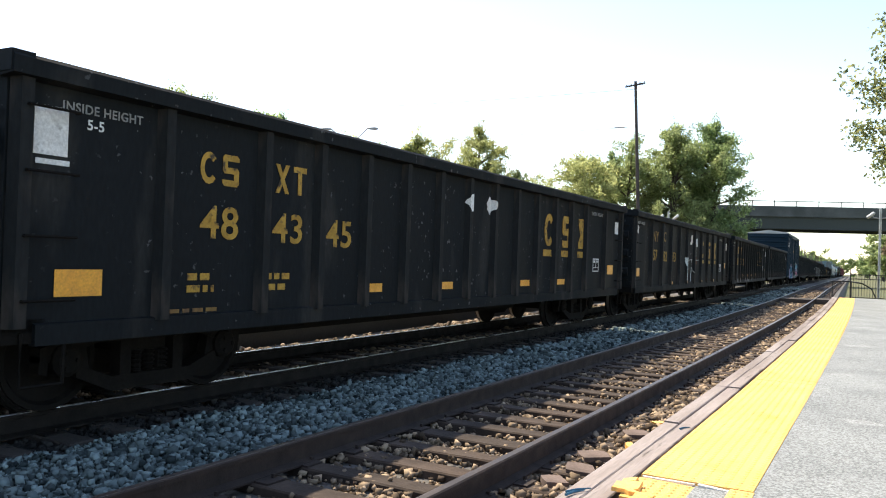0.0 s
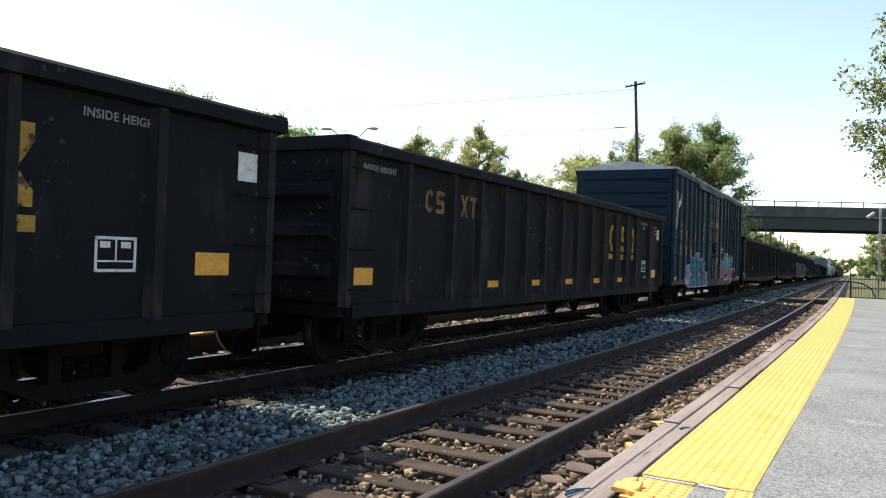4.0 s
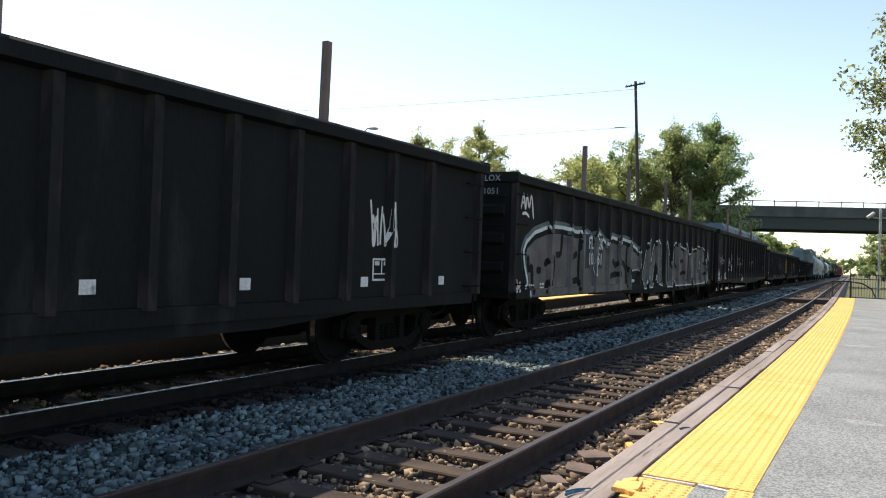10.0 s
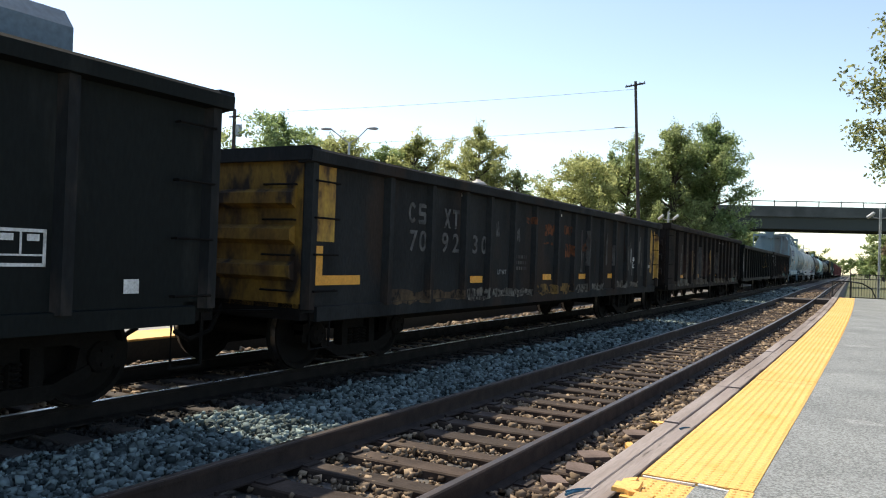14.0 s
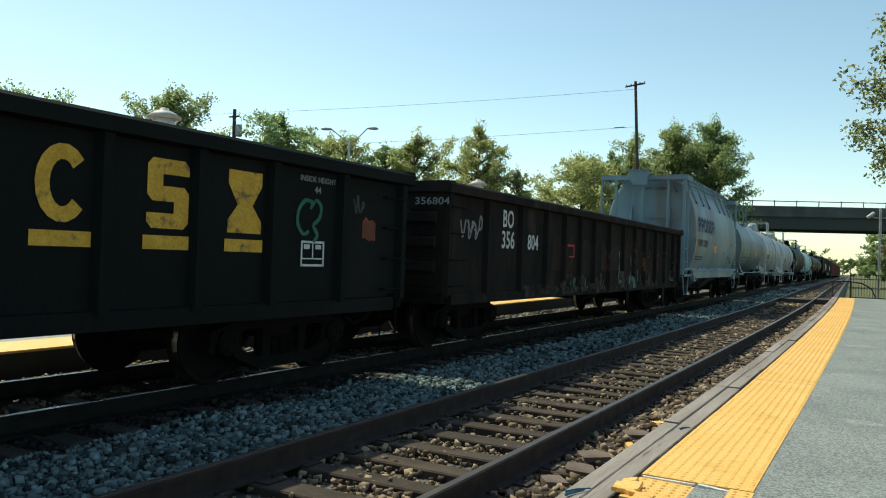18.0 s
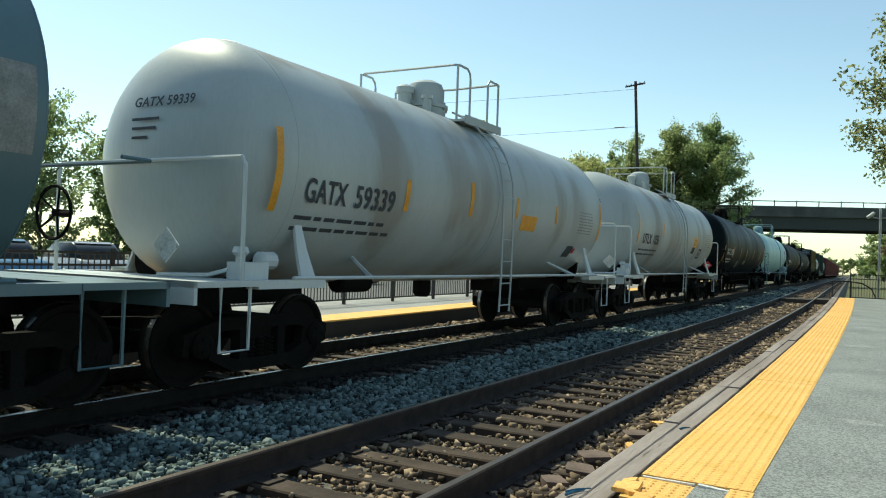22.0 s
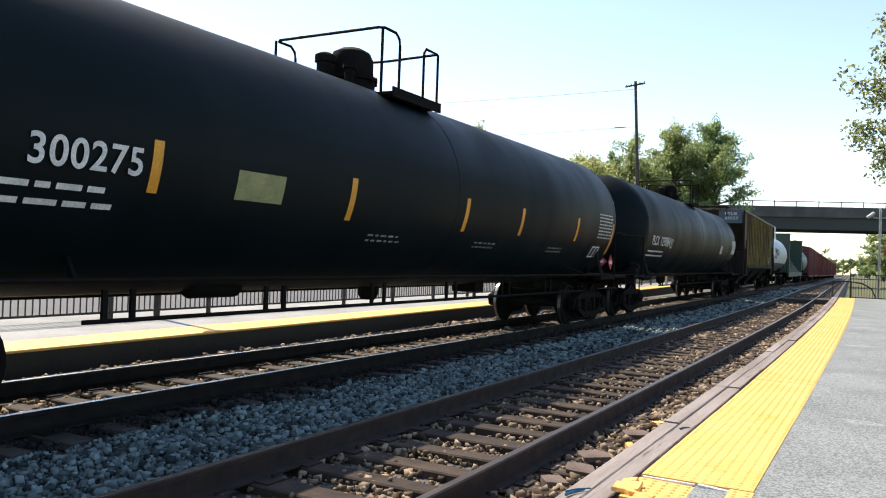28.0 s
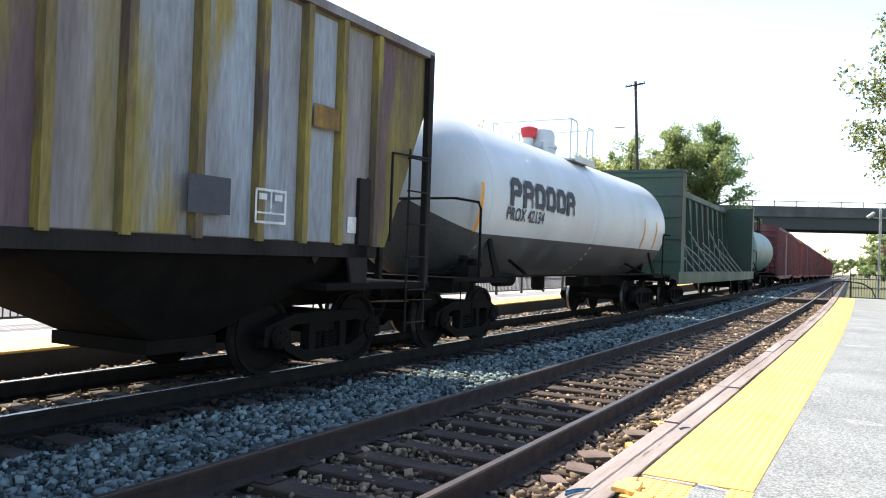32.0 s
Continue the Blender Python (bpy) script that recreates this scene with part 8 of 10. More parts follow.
    strokes_of(b, [[(y + a, c) for a, c in line] for line in (
        ((9.2, 1.8), (9.45, 1.3), (9.7, 1.8), (9.85, 1.1)), ((10.1, 1.8), (10.4, 1.5), (10.15, 1.3), (10.5, 1.05)), ((10.7, 1.0), (10.95, 1.7), (11.2, 1.0)), ((11.5, 1.8), (11.45, 1.3), (11.8, 1.3), (12.1, 1.5), (11.8, 1.7)), ((9.1, 1.15), (10.0, 1.02), (11.0, 1.1)))], M_DARKPAINT, x + 0.01, 0.06, "dark outlines in the pink graffiti")
    scrawl(b, y + 9.1, y + 9.7, 1.95, 2.3, M_WHITEPAINT, x, 38, 0.035, 5)
    scrawl(b, y + 12.5, y + 12.9, 1.2, 1.42, M_WHITEPAINT, x, 42, 0.025, 6)
    scrawl(b, y + 8.2, y + 8.65, 1.5, 2.05, M_WHITEPAINT, x + 0.05, 43, 0.03, 7)
    frame_box(b, y + 12.5, 1.55, 0.36, 0.3, M_WHITEPAINT, x)
    lines_of_print(b, y + 13.1, 1.35, 0.35, 0.5, 6, M_YELPAINT, x, 44)
    for k, words in enumerate(("MOVING CAR", "DOOR BEFORE", "CLOSE AND LOCK")):
        text(b, words, y + 7.57, 2.84 + k * 0.10, 0.06, M_YELPAINT, x + 0.052, width=(0.56, 0.62, 0.80)[k])
    ring = bmesh.new()
    spray_line(ring, [Vector((y + 7.42 + 0.07 * math.cos(k * math.tau / 14), 2.60 + 0.085 * math.sin(k * math.tau / 14))) for k in range(15)], 0.022, lambda p, q: x + 0.052, 0.003)
    part("ring_mark", ring, M_YELPAINT, b, "yellow ring mark")
    for d, z in ((0.22, 0.95), (2.7, 1.06), (4.25, 1.06), (6.85, 1.28), (9.5, 1.0), (11.3, 1.0)):
        patch(b, [(y + d, y + d + 0.44, z, z + 0.1)], M_ORANGE, x + (0.05 if d == 6.85 else 0.035), "reflector", "amber reflector patch")
    for d, z in ((5.11, 2.86), (5.1, 2.36), (5.1, 2.66)):
        patch(b, [(y + d, y + d + 0.3, z, z + 0.12)], M_WHITEPAINT, x, "notice", "white notice sticker")
    for d, w in ((13.45, 0.36), (13.98, 0.50)):
        patch(b, [(y + d, y + d + w, 0.90, 0.99)], M_ORANGE, x + 0.035, "reflector", "amber reflector patch")
    scrawl(b, y + 14.05, y + 14.3, 1.5, 1.85, M_FAINT, x, 45, 0.02, 9)
    frame_box(b, y + 3.58, 2.24, 0.25, 0.29, M_YELPAINT, x)
    lines_of_print(b, y + 6.7, 2.86, 0.45, 0.26, 2, M_YELPAINT, x + 0.052, 40)
    text(b, "155100", y + 2.0, 1.47, 0.085, M_RUSTYEL, x, 0.95)
    lines_of_print(b, y + 2.0, 1.29, 0.3, 0.09, 1, M_RUSTYEL, x, 41)
    # long gondolas with stakes
    g, y, x = gon(81.7, 100.1, 2.88, M_BLACK, "long black gondola wagon with wooden stakes", LONG_RIBS, bottom=0.74)
    fish_belly(g, y)
    L = -2 * y
    long_marks(g, y, x, "1013", L)
    patch(g, [(y + 9.6, y + 10.0, 1.73, 2.05)], M_WHITEPAINT, x, "notice", "white notice panel")
    frame_box(g, y + L - 2.1, 1.25, 0.4, 0.28, M_WHITEPAINT, x)
    strokes_of(g, [[(y + a, c) for a, c in line] for line in (((10.89, 1.42), (10.86, 1.49), (10.75, 1.50), (10.67, 1.44), (10.55, 1.32), (10.49, 1.17), (10.50, 1.05), (10.59, 0.94), (10.76, 0.89), (10.91, 0.83)), ((11.50, 1.52), (11.46, 1.36), (11.37, 1.19), (11.34, 1.00), (11.36, 0.86)), ((11.35, 1.07), (11.53, 1.09)),)], M_CHALK, x, 0.05, "yellowish chalk letters")
    strokes_of(g, [[(y + a, c) for a, c in line] for line in (((12.38, 1.47), (12.36, 1.22), (12.37, 0.87)), ((13.19, 1.44), (13.34, 1.47), (13.46, 1.39), (13.41, 1.22), (13.27, 1.12)), ((13.42, 1.00), (13.27, 1.02), (13.18, 1.09), (13.27, 1.14), (13.38, 1.09)), ((13.53, 1.39), (13.56, 1.25), (13.70, 1.29), (13.67, 1.43), (13.62, 1.22), (13.63, 0.81)), ((14.13, 1.44), (14.43, 1.46), (14.35, 1.22), (14.26, 0.86)), ((14.16, 1.02), (14.29, 1.02)), ((14.97, 1.45), (15.02, 1.24), (15.22, 1.24)), ((15.24, 1.47), (15.20, 1.14), (15.20, 0.79)), ((9.50, 1.39), (9.55, 1.44), (9.64, 1.46), (9.76, 1.47), (9.87, 1.44), (9.92, 1.41)),)], M_CHALKGREY, x, 0.035, "thin grey chalk marks")
    scrawl(g, y + 9.72, y + 9.98, 1.50, 1.66, M_CHALKGREY, x, 54, 0.02, 6)
    stakes(g, y, ((0.2, 3.0, 0, 1), (3.4, 3.8, 0.0, 1), (7.54, 3.8, -0.05, 1), (8.46, 3.1, 0, 1), (10.44, 3.06, 0, 1), (12.88, 3.85, 0.03, 1), (16.24, 3.9, 0.02, 1), (18.0, 3.1, 0, 1)))
    g, y, x = gon(101.3, 119.5, 2.88, M_BLACK, "long black gondola wagon carrying wooden stakes", [d - 0.22 for d in LONG_RIBS], bottom=0.74)
    fish_belly(g, y)
    L = -2 * y
    long_marks(g, y, x, "1033", L, off=-0.22)
    scrawl(g, y + 16.15, y + 16.75, 1.50, 2.10, M_WHITEPAINT, x, 52, 0.035, 9)
    frame_box(g, y + 16.22, 1.10, 0.4, 0.28, M_WHITEPAINT, x)
    stakes(g, y, ((1.12, 3.04, 0, 1), (3.2, 3.1, 0, 1), (3.32, 3.96, 0.3, 1), (6.45, 3.88, 0.05, 1), (6.2, 3.2, 0, -1), (11.5, 3.9, 0, 1), (15.3, 3.85, 0.05, 1), (13.0, 3.1, 0, -1)))
    g, y, x = gon(120.6, 138.8, 2.88, M_BLACK, "long black gondola wagon with large silver graffiti", LONG_RIBS, bottom=0.74)
    fish_belly(g, y)
    L = -2 * y
    strokes_of(g, [[(y + a, c) for a, c in line] for line in (((0.42, 2.3), (0.52, 2.56), (0.6, 2.32)), ((0.45, 2.42), (0.6, 2.42)), ((0.62, 2.3), (0.68, 2.55), (0.78, 2.35), (0.88, 2.56), (1.0, 2.16)), ((0.48, 2.22), (0.65, 2.24), (0.8, 2.18)))], M_WHITEPAINT, x, 0.05, "white spray-painted tag")
    scrawl(g, y + 0.2, y + 0.5, 0.85, 1.1, M_WHITEPAINT, x, 53, 0.03, 4)
    mass = [(y + a, c) for a, c in ((0.92, 0.76), (0.8, 1.1), (0.68, 1.3), (0.6, 1.58), (0.72, 1.74), (1.1, 1.92), (1.85, 2.07), (2.6, 2.08), (3.4, 2.03), (3.9, 2.06), (4.4, 1.95), (4.9, 2.08), (5.5, 1.84), (5.95, 2.02), (6.4, 1.98), (6.55, 1.86), (6.8, 2.0), (7.25, 1.98), (8.15, 1.80), (8.5, 1.66), (8.28, 1.25), (7.6, 1.2), (7.5, 0.76))]
    mural(g, mass, M_SPRAYSILVER, x, M_SPRAYPALE, M_BLACK, 0.07, 0.10, M_SPRAYHAZE, close=False)
    strokes_of(g, [[(y + a, c) for a, c in line] for line in (
        ((0.8, 1.5), (0.85, 1.25), (1.0, 1.28), (1.05, 0.8)), ((1.22, 1.24), (1.45, 1.24)), ((1.6, 1.34), (2.05, 1.5), (2.1, 1.2), (1.9, 0.8)), ((1.7, 0.8), (1.75, 1.0), (2.05, 0.98)), ((2.52, 2.0), (2.47, 1.58), (2.2, 1.55)),
        ((3.0, 1.9), (3.03, 1.5), (3.46, 1.6)), ((3.03, 1.5), (3.05, 1.06), (3.5, 1.04)), ((3.6, 1.9), (3.55, 1.3), (3.6, 0.8)), ((6.0, 1.48), (6.26, 1.37), (6.65, 1.47), (7.1, 1.3), (7.27, 0.8)), ((5.58, 1.06), (6.1, 1.14), (6.7, 1.16)),
        ((6.5, 1.84), (6.45, 1.5)), ((7.25, 1.9), (7.2, 1.4), (7.6, 1.16), (8.2, 1.2)))], M_BLACK, x, 0.13, "black strokes inside the silver graffiti")
    strokes_of(g, [[(y + 4.72, 1.78), (y + 4.58, 1.4), (y + 4.6, 1.15), (y + 4.8, 1.2)], [(y + 7.5, 0.76), (y + 7.55, 0.95), (y + 8.0, 0.98)]], M_SPRAYPALE, x, 0.07, "pale strokes in the graffiti", 0.013)
    patch(g, [(y + 3.78, y + 4.28, 1.28, 2.02), (y + 4.48, y + 5.18, 1.28, 2.02)], M_BLUE, x + 0.010, "number_panel", "dark panel left clear in the graffiti")
    long_marks(g, y, x + 0.012, "1051", L, False, number_z=1.37)
    for outline in (((8.9, 0.76), (8.77, 1.14), (9.0, 1.48), (9.2, 1.95), (9.47, 2.22), (9.58, 1.89), (9.71, 1.47), (9.89, 1.84), (10.24, 2.12), (10.34, 1.81), (10.46, 2.16), (10.83, 2.0), (10.9, 1.32), (11.0, 0.8), (10.55, 0.86), (10.62, 1.3), (10.2, 0.9), (10.1, 1.5), (9.85, 0.78), (9.5, 0.78), (9.3, 1.1), (9.15, 0.76)),
                    ((11.58, 0.76), (11.4, 1.33), (11.25, 1.59), (11.65, 2.13), (11.98, 1.7), (12.08, 1.39), (12.14, 1.81), (12.78, 2.12), (13.88, 1.97), (14.13, 1.86), (14.47, 2.17), (14.83, 1.77), (15.14, 2.16), (15.5, 1.94), (16.4, 2.1), (17.58, 2.01), (17.74, 1.33), (18.1, 1.17), (18.15, 0.86), (17.5, 0.8), (15.6, 0.78), (15.3, 1.25), (15.0, 0.78), (12.7, 0.78), (12.5, 1.05), (12.3, 0.76))):
        mural(g, [(y + a, c) for a, c in outline], M_SPRAYSILVER, x, M_SPRAYPALE, M_BLACK, 0.04, 0.09)
    strokes_of(g, [[(y + a, c) for a, c in line] for line in (
        ((9.28, 1.6), (9.3, 1.35), (9.42, 1.4), (9.32, 1.62)), ((11.6, 1.9), (11.75, 1.3), (11.8, 0.85)), ((12.7, 1.95), (12.62, 1.45), (12.95, 1.36)), ((13.35, 1.53), (13.9, 1.55)), ((13.4, 1.12), (14.05, 1.2)), ((14.1, 1.8), (14.15, 1.3), (13.95, 0.9)),
        ((14.8, 1.75), (14.7, 1.2), (14.6, 0.8)), ((16.0, 1.9), (16.05, 1.3)), ((16.1, 1.15), (16.5, 1.25)), ((17.2, 1.5), (17.7, 1.5)), ((17.2, 1.1), (17.7, 1.15)))], M_BLACK, x, 0.11, "black strokes inside the silver graffiti")
    scrawl(g, y + 17.9, y + 18.4, 1.6, 2.0, M_SPRAYPALE, x, 59, 0.04, 5)
    scrawl(g, y + 18.1, y + 18.4, 0.85, 1.2, M_SPRAYPALE, x, 60, 0.03, 4)
    patch(g, [(y + 16.5, y + 17.0, 1.27, 1.6)], M_DARKPAINT, x + 0.013, "number_panel", "dark stencil panel")
    frame_box(g, y + 16.56, 1.30, 0.39, 0.27, M_WHITEPAINT, x + 0.016)
    stakes(g, y, ((3.25, 3.1, 0, 1), (4.16, 3.92, 0.02, 1), (7.75, 3.85, 0, 1), (7.9, 3.0, 0, -1), (11.85, 3.9, 0, 1), (15.35, 3.95, 0.14, 1)))
    g, y, x = gon(139.8, 158.2, 2.88, M_BLACK, "long black gondola wagon with a blue-grey covered load", LONG_RIBS, bottom=0.74)
    fish_belly(g, y)
    L = -2 * y
    long_marks(g, y, x, "1035", L)
    scrawl(g, y + 0.4, y + 1.1, 0.82, 1.34, M_WHITEPAINT, x, 61, 0.05, 7)
    scrawl(g, y + 0.95, y + 1.75, 1.5, 1.9, M_GREYPAINT, x, 62, 0.04, 7)
    scrawl(g, y + 2.25, y + 2.75, 0.86, 1.24, M_WHITEPAINT, x, 63, 0.05, 6)
    scrawl(g, y + 3.38, y + 3.7, 1.2, 1.85, M_WHITEPAINT, x, 64, 0.05, 5)
    for i, d in enumerate((5.93, 6.78, 7.63, 8.5, 9.4, 10.45, 11.45, 13.2, 14.15)):
        rise = (0.06, -0.16, 0.0, -0.10, -0.12, -0.09, -0.05, -0.03, -0.03)[i]
        tag = (((0.0, 0.72), (0.25, 0.75), (0.02, 0.6), (0.12, 0.62)), ((0.02, 0.6), (0.16, 0.95), (0.24, 0.62), (0.34, 0.8), (0.4, 0.6)), ((0.3, 0.85), (0.45, 0.7), (0.6, 0.75), (0.5, 0.6)), ((0.44, 1.0), (0.42, 0.5), (0.44, 0.1)), ((0.1, 0.55), (0.4, 0.5), (0.56, 0.62), (0.46, 0.4), (0.4, 0.3)))
        strokes_of(g, [[(y + d + a, 1.08 + rise + c * 0.92) for a, c in line] for line in tag], M_SPRAYHAZE if i > 6 else M_GREYPAINT, x, 0.035, "loose grey spray-painted tag", 0.004)
    scrawl(g, y + 7.6, y + 8.2, 0.74, 1.1, M_WHITEPAINT, x, 65, 0.05, 5)
    frame_box(g, y + L - 2.1, 1.25, 0.4, 0.28, M_WHITEPAINT, x)
    bm = bmesh.new()
    prism(bm, [(-1.3, 1.1), (1.3, 1.1), (1.3, 3.15), (1.18, 3.30), (-1.18, 3.30), (-1.3, 3.15)], "y", y + 3.3, y + 17.9)
    load = part("covered_load", bm, M_TARP, g, "long blue-grey covered load")
    for k in range(6):
        bm = bmesh.new()
        d = y + 4.3 + k * 2.5
        prism(bm, [(1.305, 2.6), (1.315, 3.15), (1.19, 3.315), (-1.19, 3.315), (-1.31, 3.15), (-1.31, 2.6), (-1.3, 2.6), (-1.3, 3.15), (-1.18, 3.30), (1.18, 3.30), (1.3, 3.15), (1.3, 2.6)], "y", d, d + 0.05)
        part("seam", bm, M_GREYBELLY, load)
    stakes(g, y, ((3.9, 3.95, 0, 1), (8.1, 3.9, 0.15, 1), (12.65, 3.8, 0.03, 1), (16.6, 3.1, 0, 1)))


def weathered(g, y, x, seed, d0, d1, z0, z1, mats, n):
    """Faded graffiti: ragged upright streaks of worn paint."""
    rng = random.Random(seed)
    at, cuts, sill = skin(g, x)
    for k in range(n):
        bm = bmesh.new()
        d = d0 + (d1 - d0) * (k + rng.random() * 0.6) / n
        for j in range(rng.randint(2, 4)):
            c, w = y + d + rng.uniform(0, 0.55), rng.uniform(0.02, 0.10)
            lo = z0 + rng.uniform(0, 0.35) * (z1 - z0)
            hi = lo + rng.uniform(0.25, 0.9) * (z1 - lo)
            m = 6
            up = [(c - w * rng.uniform(0.3, 1.0), lo + (hi - lo) * i / m) for i in range(m + 1)]
            down = [(c + w * rng.uniform(0.3, 1.0), hi - (hi - lo) * i / m) for i in range(m + 1)]
            spray_fill(bm, up + down, at, cuts, 0.003 + 0.0007 * j, sill=sill)
        sprayed(bm, "graffiti", mats[k % len(mats)], g, "faded weathered spray paint")


def daub(g, x, y, seed, polys, material, label):
    """Ragged patches of brushed or sprayed paint; each outline in metres from the wagon's front and above the rail."""
    rng = random.Random(seed)
    at, cuts, sill = skin(g, x)
    for poly in polys:
        rim = []
        for k, (d, z) in enumerate(poly):
            d2, z2 = poly[(k + 1) % len(poly)]
            n = max(1, int(math.hypot(d2 - d, z2 - z) / 0.05))
            rim += [(y + d + (d2 - d) * q / n + rng.uniform(-0.012, 0.012), z + (z2 - z) * q / n + rng.uniform(-0.012, 0.012)) for q in range(n)]
        bm = bmesh.new()
        spray_fill(bm, rim, at, cuts, 0.003, step=0.05, sill=sill)
        sprayed(bm, "paint_patch", material, g, label)


def faded_sheet(g, y, x, seed, spans, material, label):
    """Remains of an old mural: ragged sheets of flaking paint, one to a bay."""
    rng = random.Random(seed)
    at, cuts, sill = skin(g, x)
    for d0, d1, z0, z1 in spans:
        n = max(4, int((d1 - d0) / 0.16))
        top = [(y + d0 + (d1 - d0) * k / n, z1 - rng.random() ** 2 * 0.35 * (z1 - z0)) for k in range(n + 1)]
        low = [(y + d1 - (d1 - d0) * k / n, z0 + rng.uniform(0, 0.06)) for k in range(n + 1)]
        bm = bmesh.new()
        spray_fill(bm, top + low, at, cuts, 0.002, sill=sill)
        sprayed(bm, "graffiti", material, g, label)


def build_rust_cars():
    g, y, x = gon(159.4, 174.3, 2.56, M_GREYRUST, "rusted brown gondola wagon with worn yellow ends", RUST_RIBS, rust_ends=M_RUSTEND)
    patch(g, [(y + 0.24, y + 0.56, 1.55, 2.40)], M_YELFLAKE, x, "paint_patch", "worn yellow corner patch")
    patch(g, [(y + 0.24, y + 1.1, 1.06, 1.17), (y + 0.24, y + 0.36, 1.17, 1.5)], M_ORANGE, x, "reflector", "amber reflector strip")
    mark_shapes(g, y + 2.17, 1.86, 0.28, M_FADEDMARK, x, "CS", "faded grey owner's mark shapes")
    mark_shapes(g, y + 3.15, 1.84, 0.28, M_FADEDMARK, x, "XT", "faded grey owner's mark shapes")
    for s, d in (("7", 2.2), ("0", 2.46), ("9", 3.09), ("2", 3.42), ("3", 4.06), ("0", 4.38)):
        text(g, s, y + d, 1.50, 0.27, M_FADEDMARK, x, 1.1)
    for d, z in ((4.92, 1.78), (5.78, 1.72)):
        scrawl(g, y + d, y + d + 0.12, z, z + 0.26, M_FADEDMARK, x, int(d * 7), 0.03, 3)
    text(g, "LT WT", y + 5.02, 1.17, 0.075, M_GREYPAINT, x)
    lines_of_print(g, y + 5.69, 1.22, 0.55, 0.30, 3, M_FAINT, x, 212)
    for k, (d, w, z) in enumerate(((4.04, 0.42, 1.04), (7.03, 0.42, 1.06), (9.06, 0.42, 1.06), (11.07, 0.34, 1.06))):
        patch(g, [(y + d, y + d + w, z, z + 0.105)], M_ORANGE, x, "reflector", "amber reflector patch")
    for d, z, w, h in ((6.19, 2.03, 0.32, 0.18), (7.07, 1.88, 0.5, 0.24), (7.03, 1.70, 0.5, 0.07), (8.1, 1.92, 0.42, 0.22), (8.2, 1.48, 0.36, 0.30), (9.2, 1.62, 0.3, 0.2)):
        faded_sheet(g, y, x, int(d * 31), ((d, d + w, z, z + h),), M_RUSTRED, "flaking orange-red paint remnant")
    faded_sheet(g, y, x, 284, ((1.74, 2.71, 0.77, 0.99), (2.91, 3.76, 0.77, 0.97)), M_SILLTAN, "dirty tan flaking paint along the sill")
    faded_sheet(g, y, x, 285, ((3.92, 4.63, 0.75, 0.97), (4.84, 5.59, 0.76, 0.95), (5.78, 6.45, 0.76, 0.94), (8.89, 9.5, 0.76, 0.96), (9.96, 10.62, 0.78, 0.96), (11.84, 12.55, 0.78, 1.0), (12.96, 13.67, 0.80, 0.98)), M_SILLPALE, "flaking pale paint along the sill")
    faded_sheet(g, y, x, 286, ((6.77, 7.72, 0.76, 0.99), (7.96, 8.58, 0.76, 0.98)), M_SILLYEL, "dirty yellow flaking paint along the sill")
    frame_box(g, y + 13.18, 1.30, 0.42, 0.27, M_WHITEPAINT, x)
    faded_sheet(g, y, x, 287, ((12.98, 13.06, 1.4, 1.8), (14.49, 14.92, 1.28, 1.40)), M_GREYPAINT, "pale paint smear")
    faded_sheet(g, y, x, 288, ((14.92, 15.16, 1.15, 2.4), (15.31, 15.62, 1.0, 2.36)), M_YELFLAKE, "worn yellow corner paint")
    # Pale patches paint the daylight that shows through rust holes.
    for d, z, w, h in ((3.67, 2.33, 0.045, 0.06), (4.65, 2.32, 0.025, 0.035), (5.63, 2.30, 0.03, 0.035), (7.91, 2.29, 0.025, 0.05), (8.77, 2.30, 0.02, 0.10)):
        patch(g, [(y + d, y + d + w, z, z + h)], M_GLOBE, x, "rust_hole", "pale patch for daylight through a rust hole")
    weathered(g, y, x, 210, 9.0, 14.0, 1.1, 2.2, (M_FAINT, M_RUST, M_FAINT), 7)
    g, y, x = gon(175.4, 189.9, 2.64, M_RUST, "dark rusted gondola wagon with graffiti")
    frame_box(g, y + 12.85, 1.52, 0.44, 0.28, M_GREYPAINT, x)
    oranges(g, y, x, (2.2, 5.2, 8.9, 11.6), z=1.0)
    weathered(g, y, x, 230, 1.0, 11.5, 0.9, 2.2, (M_SPRAYTAN, M_FAINT, M_SPRAYTAN, M_RUSTYEL), 13)
    weathered(g, y, x, 245, 13.6, 14.6, 0.85, 1.35, (M_SPRAYTAN, M_SPRAYHAZE), 3)
    faded_sheet(g, y, x, 282, ((1.2, 3.4, 0.72, 0.98), (4.4, 7.0, 0.72, 1.0), (8.6, 11.0, 0.72, 0.96), (12.3, 14.3, 0.72, 0.95)), M_MURALPALE, "flaking pale paint along the sill")
    faded_sheet(g, y, x, 283, ((2.0, 4.2, 1.0, 1.9), (5.2, 7.4, 1.0, 2.0)), M_MURALRUST, "flaking rust-red mural paint")
    # Daylight through a row of rust holes, painted as pale patches.
    for d in (9.38, 9.68, 10.3, 10.55, 11.05, 11.8):
        patch(g, [(y + d, y + d + 0.035, 2.31, 2.38)], M_GLOBE, x, "rust_hole", "pale patch for daylight through a rust hole")
    g, y, x = gon(191.1, 205.5, 2.49, M_DARKGREEN, "dark green gondola wagon with yellow lettering", GREEN_RIBS, bottom=0.73)
    L = -2 * y
    mark_shapes(g, y + 1.60, 1.93, 0.30, M_YELWORN, x, "CS")
    mark_shapes(g, y + 2.70, 1.93, 0.30, M_YELWORN, x, "XT")
    for s, d in (("70", 1.57), ("66", 2.74), ("59", 3.82)):
        text(g, s, y + d, 1.42, 0.31, M_YELWORN, x, 1.1)
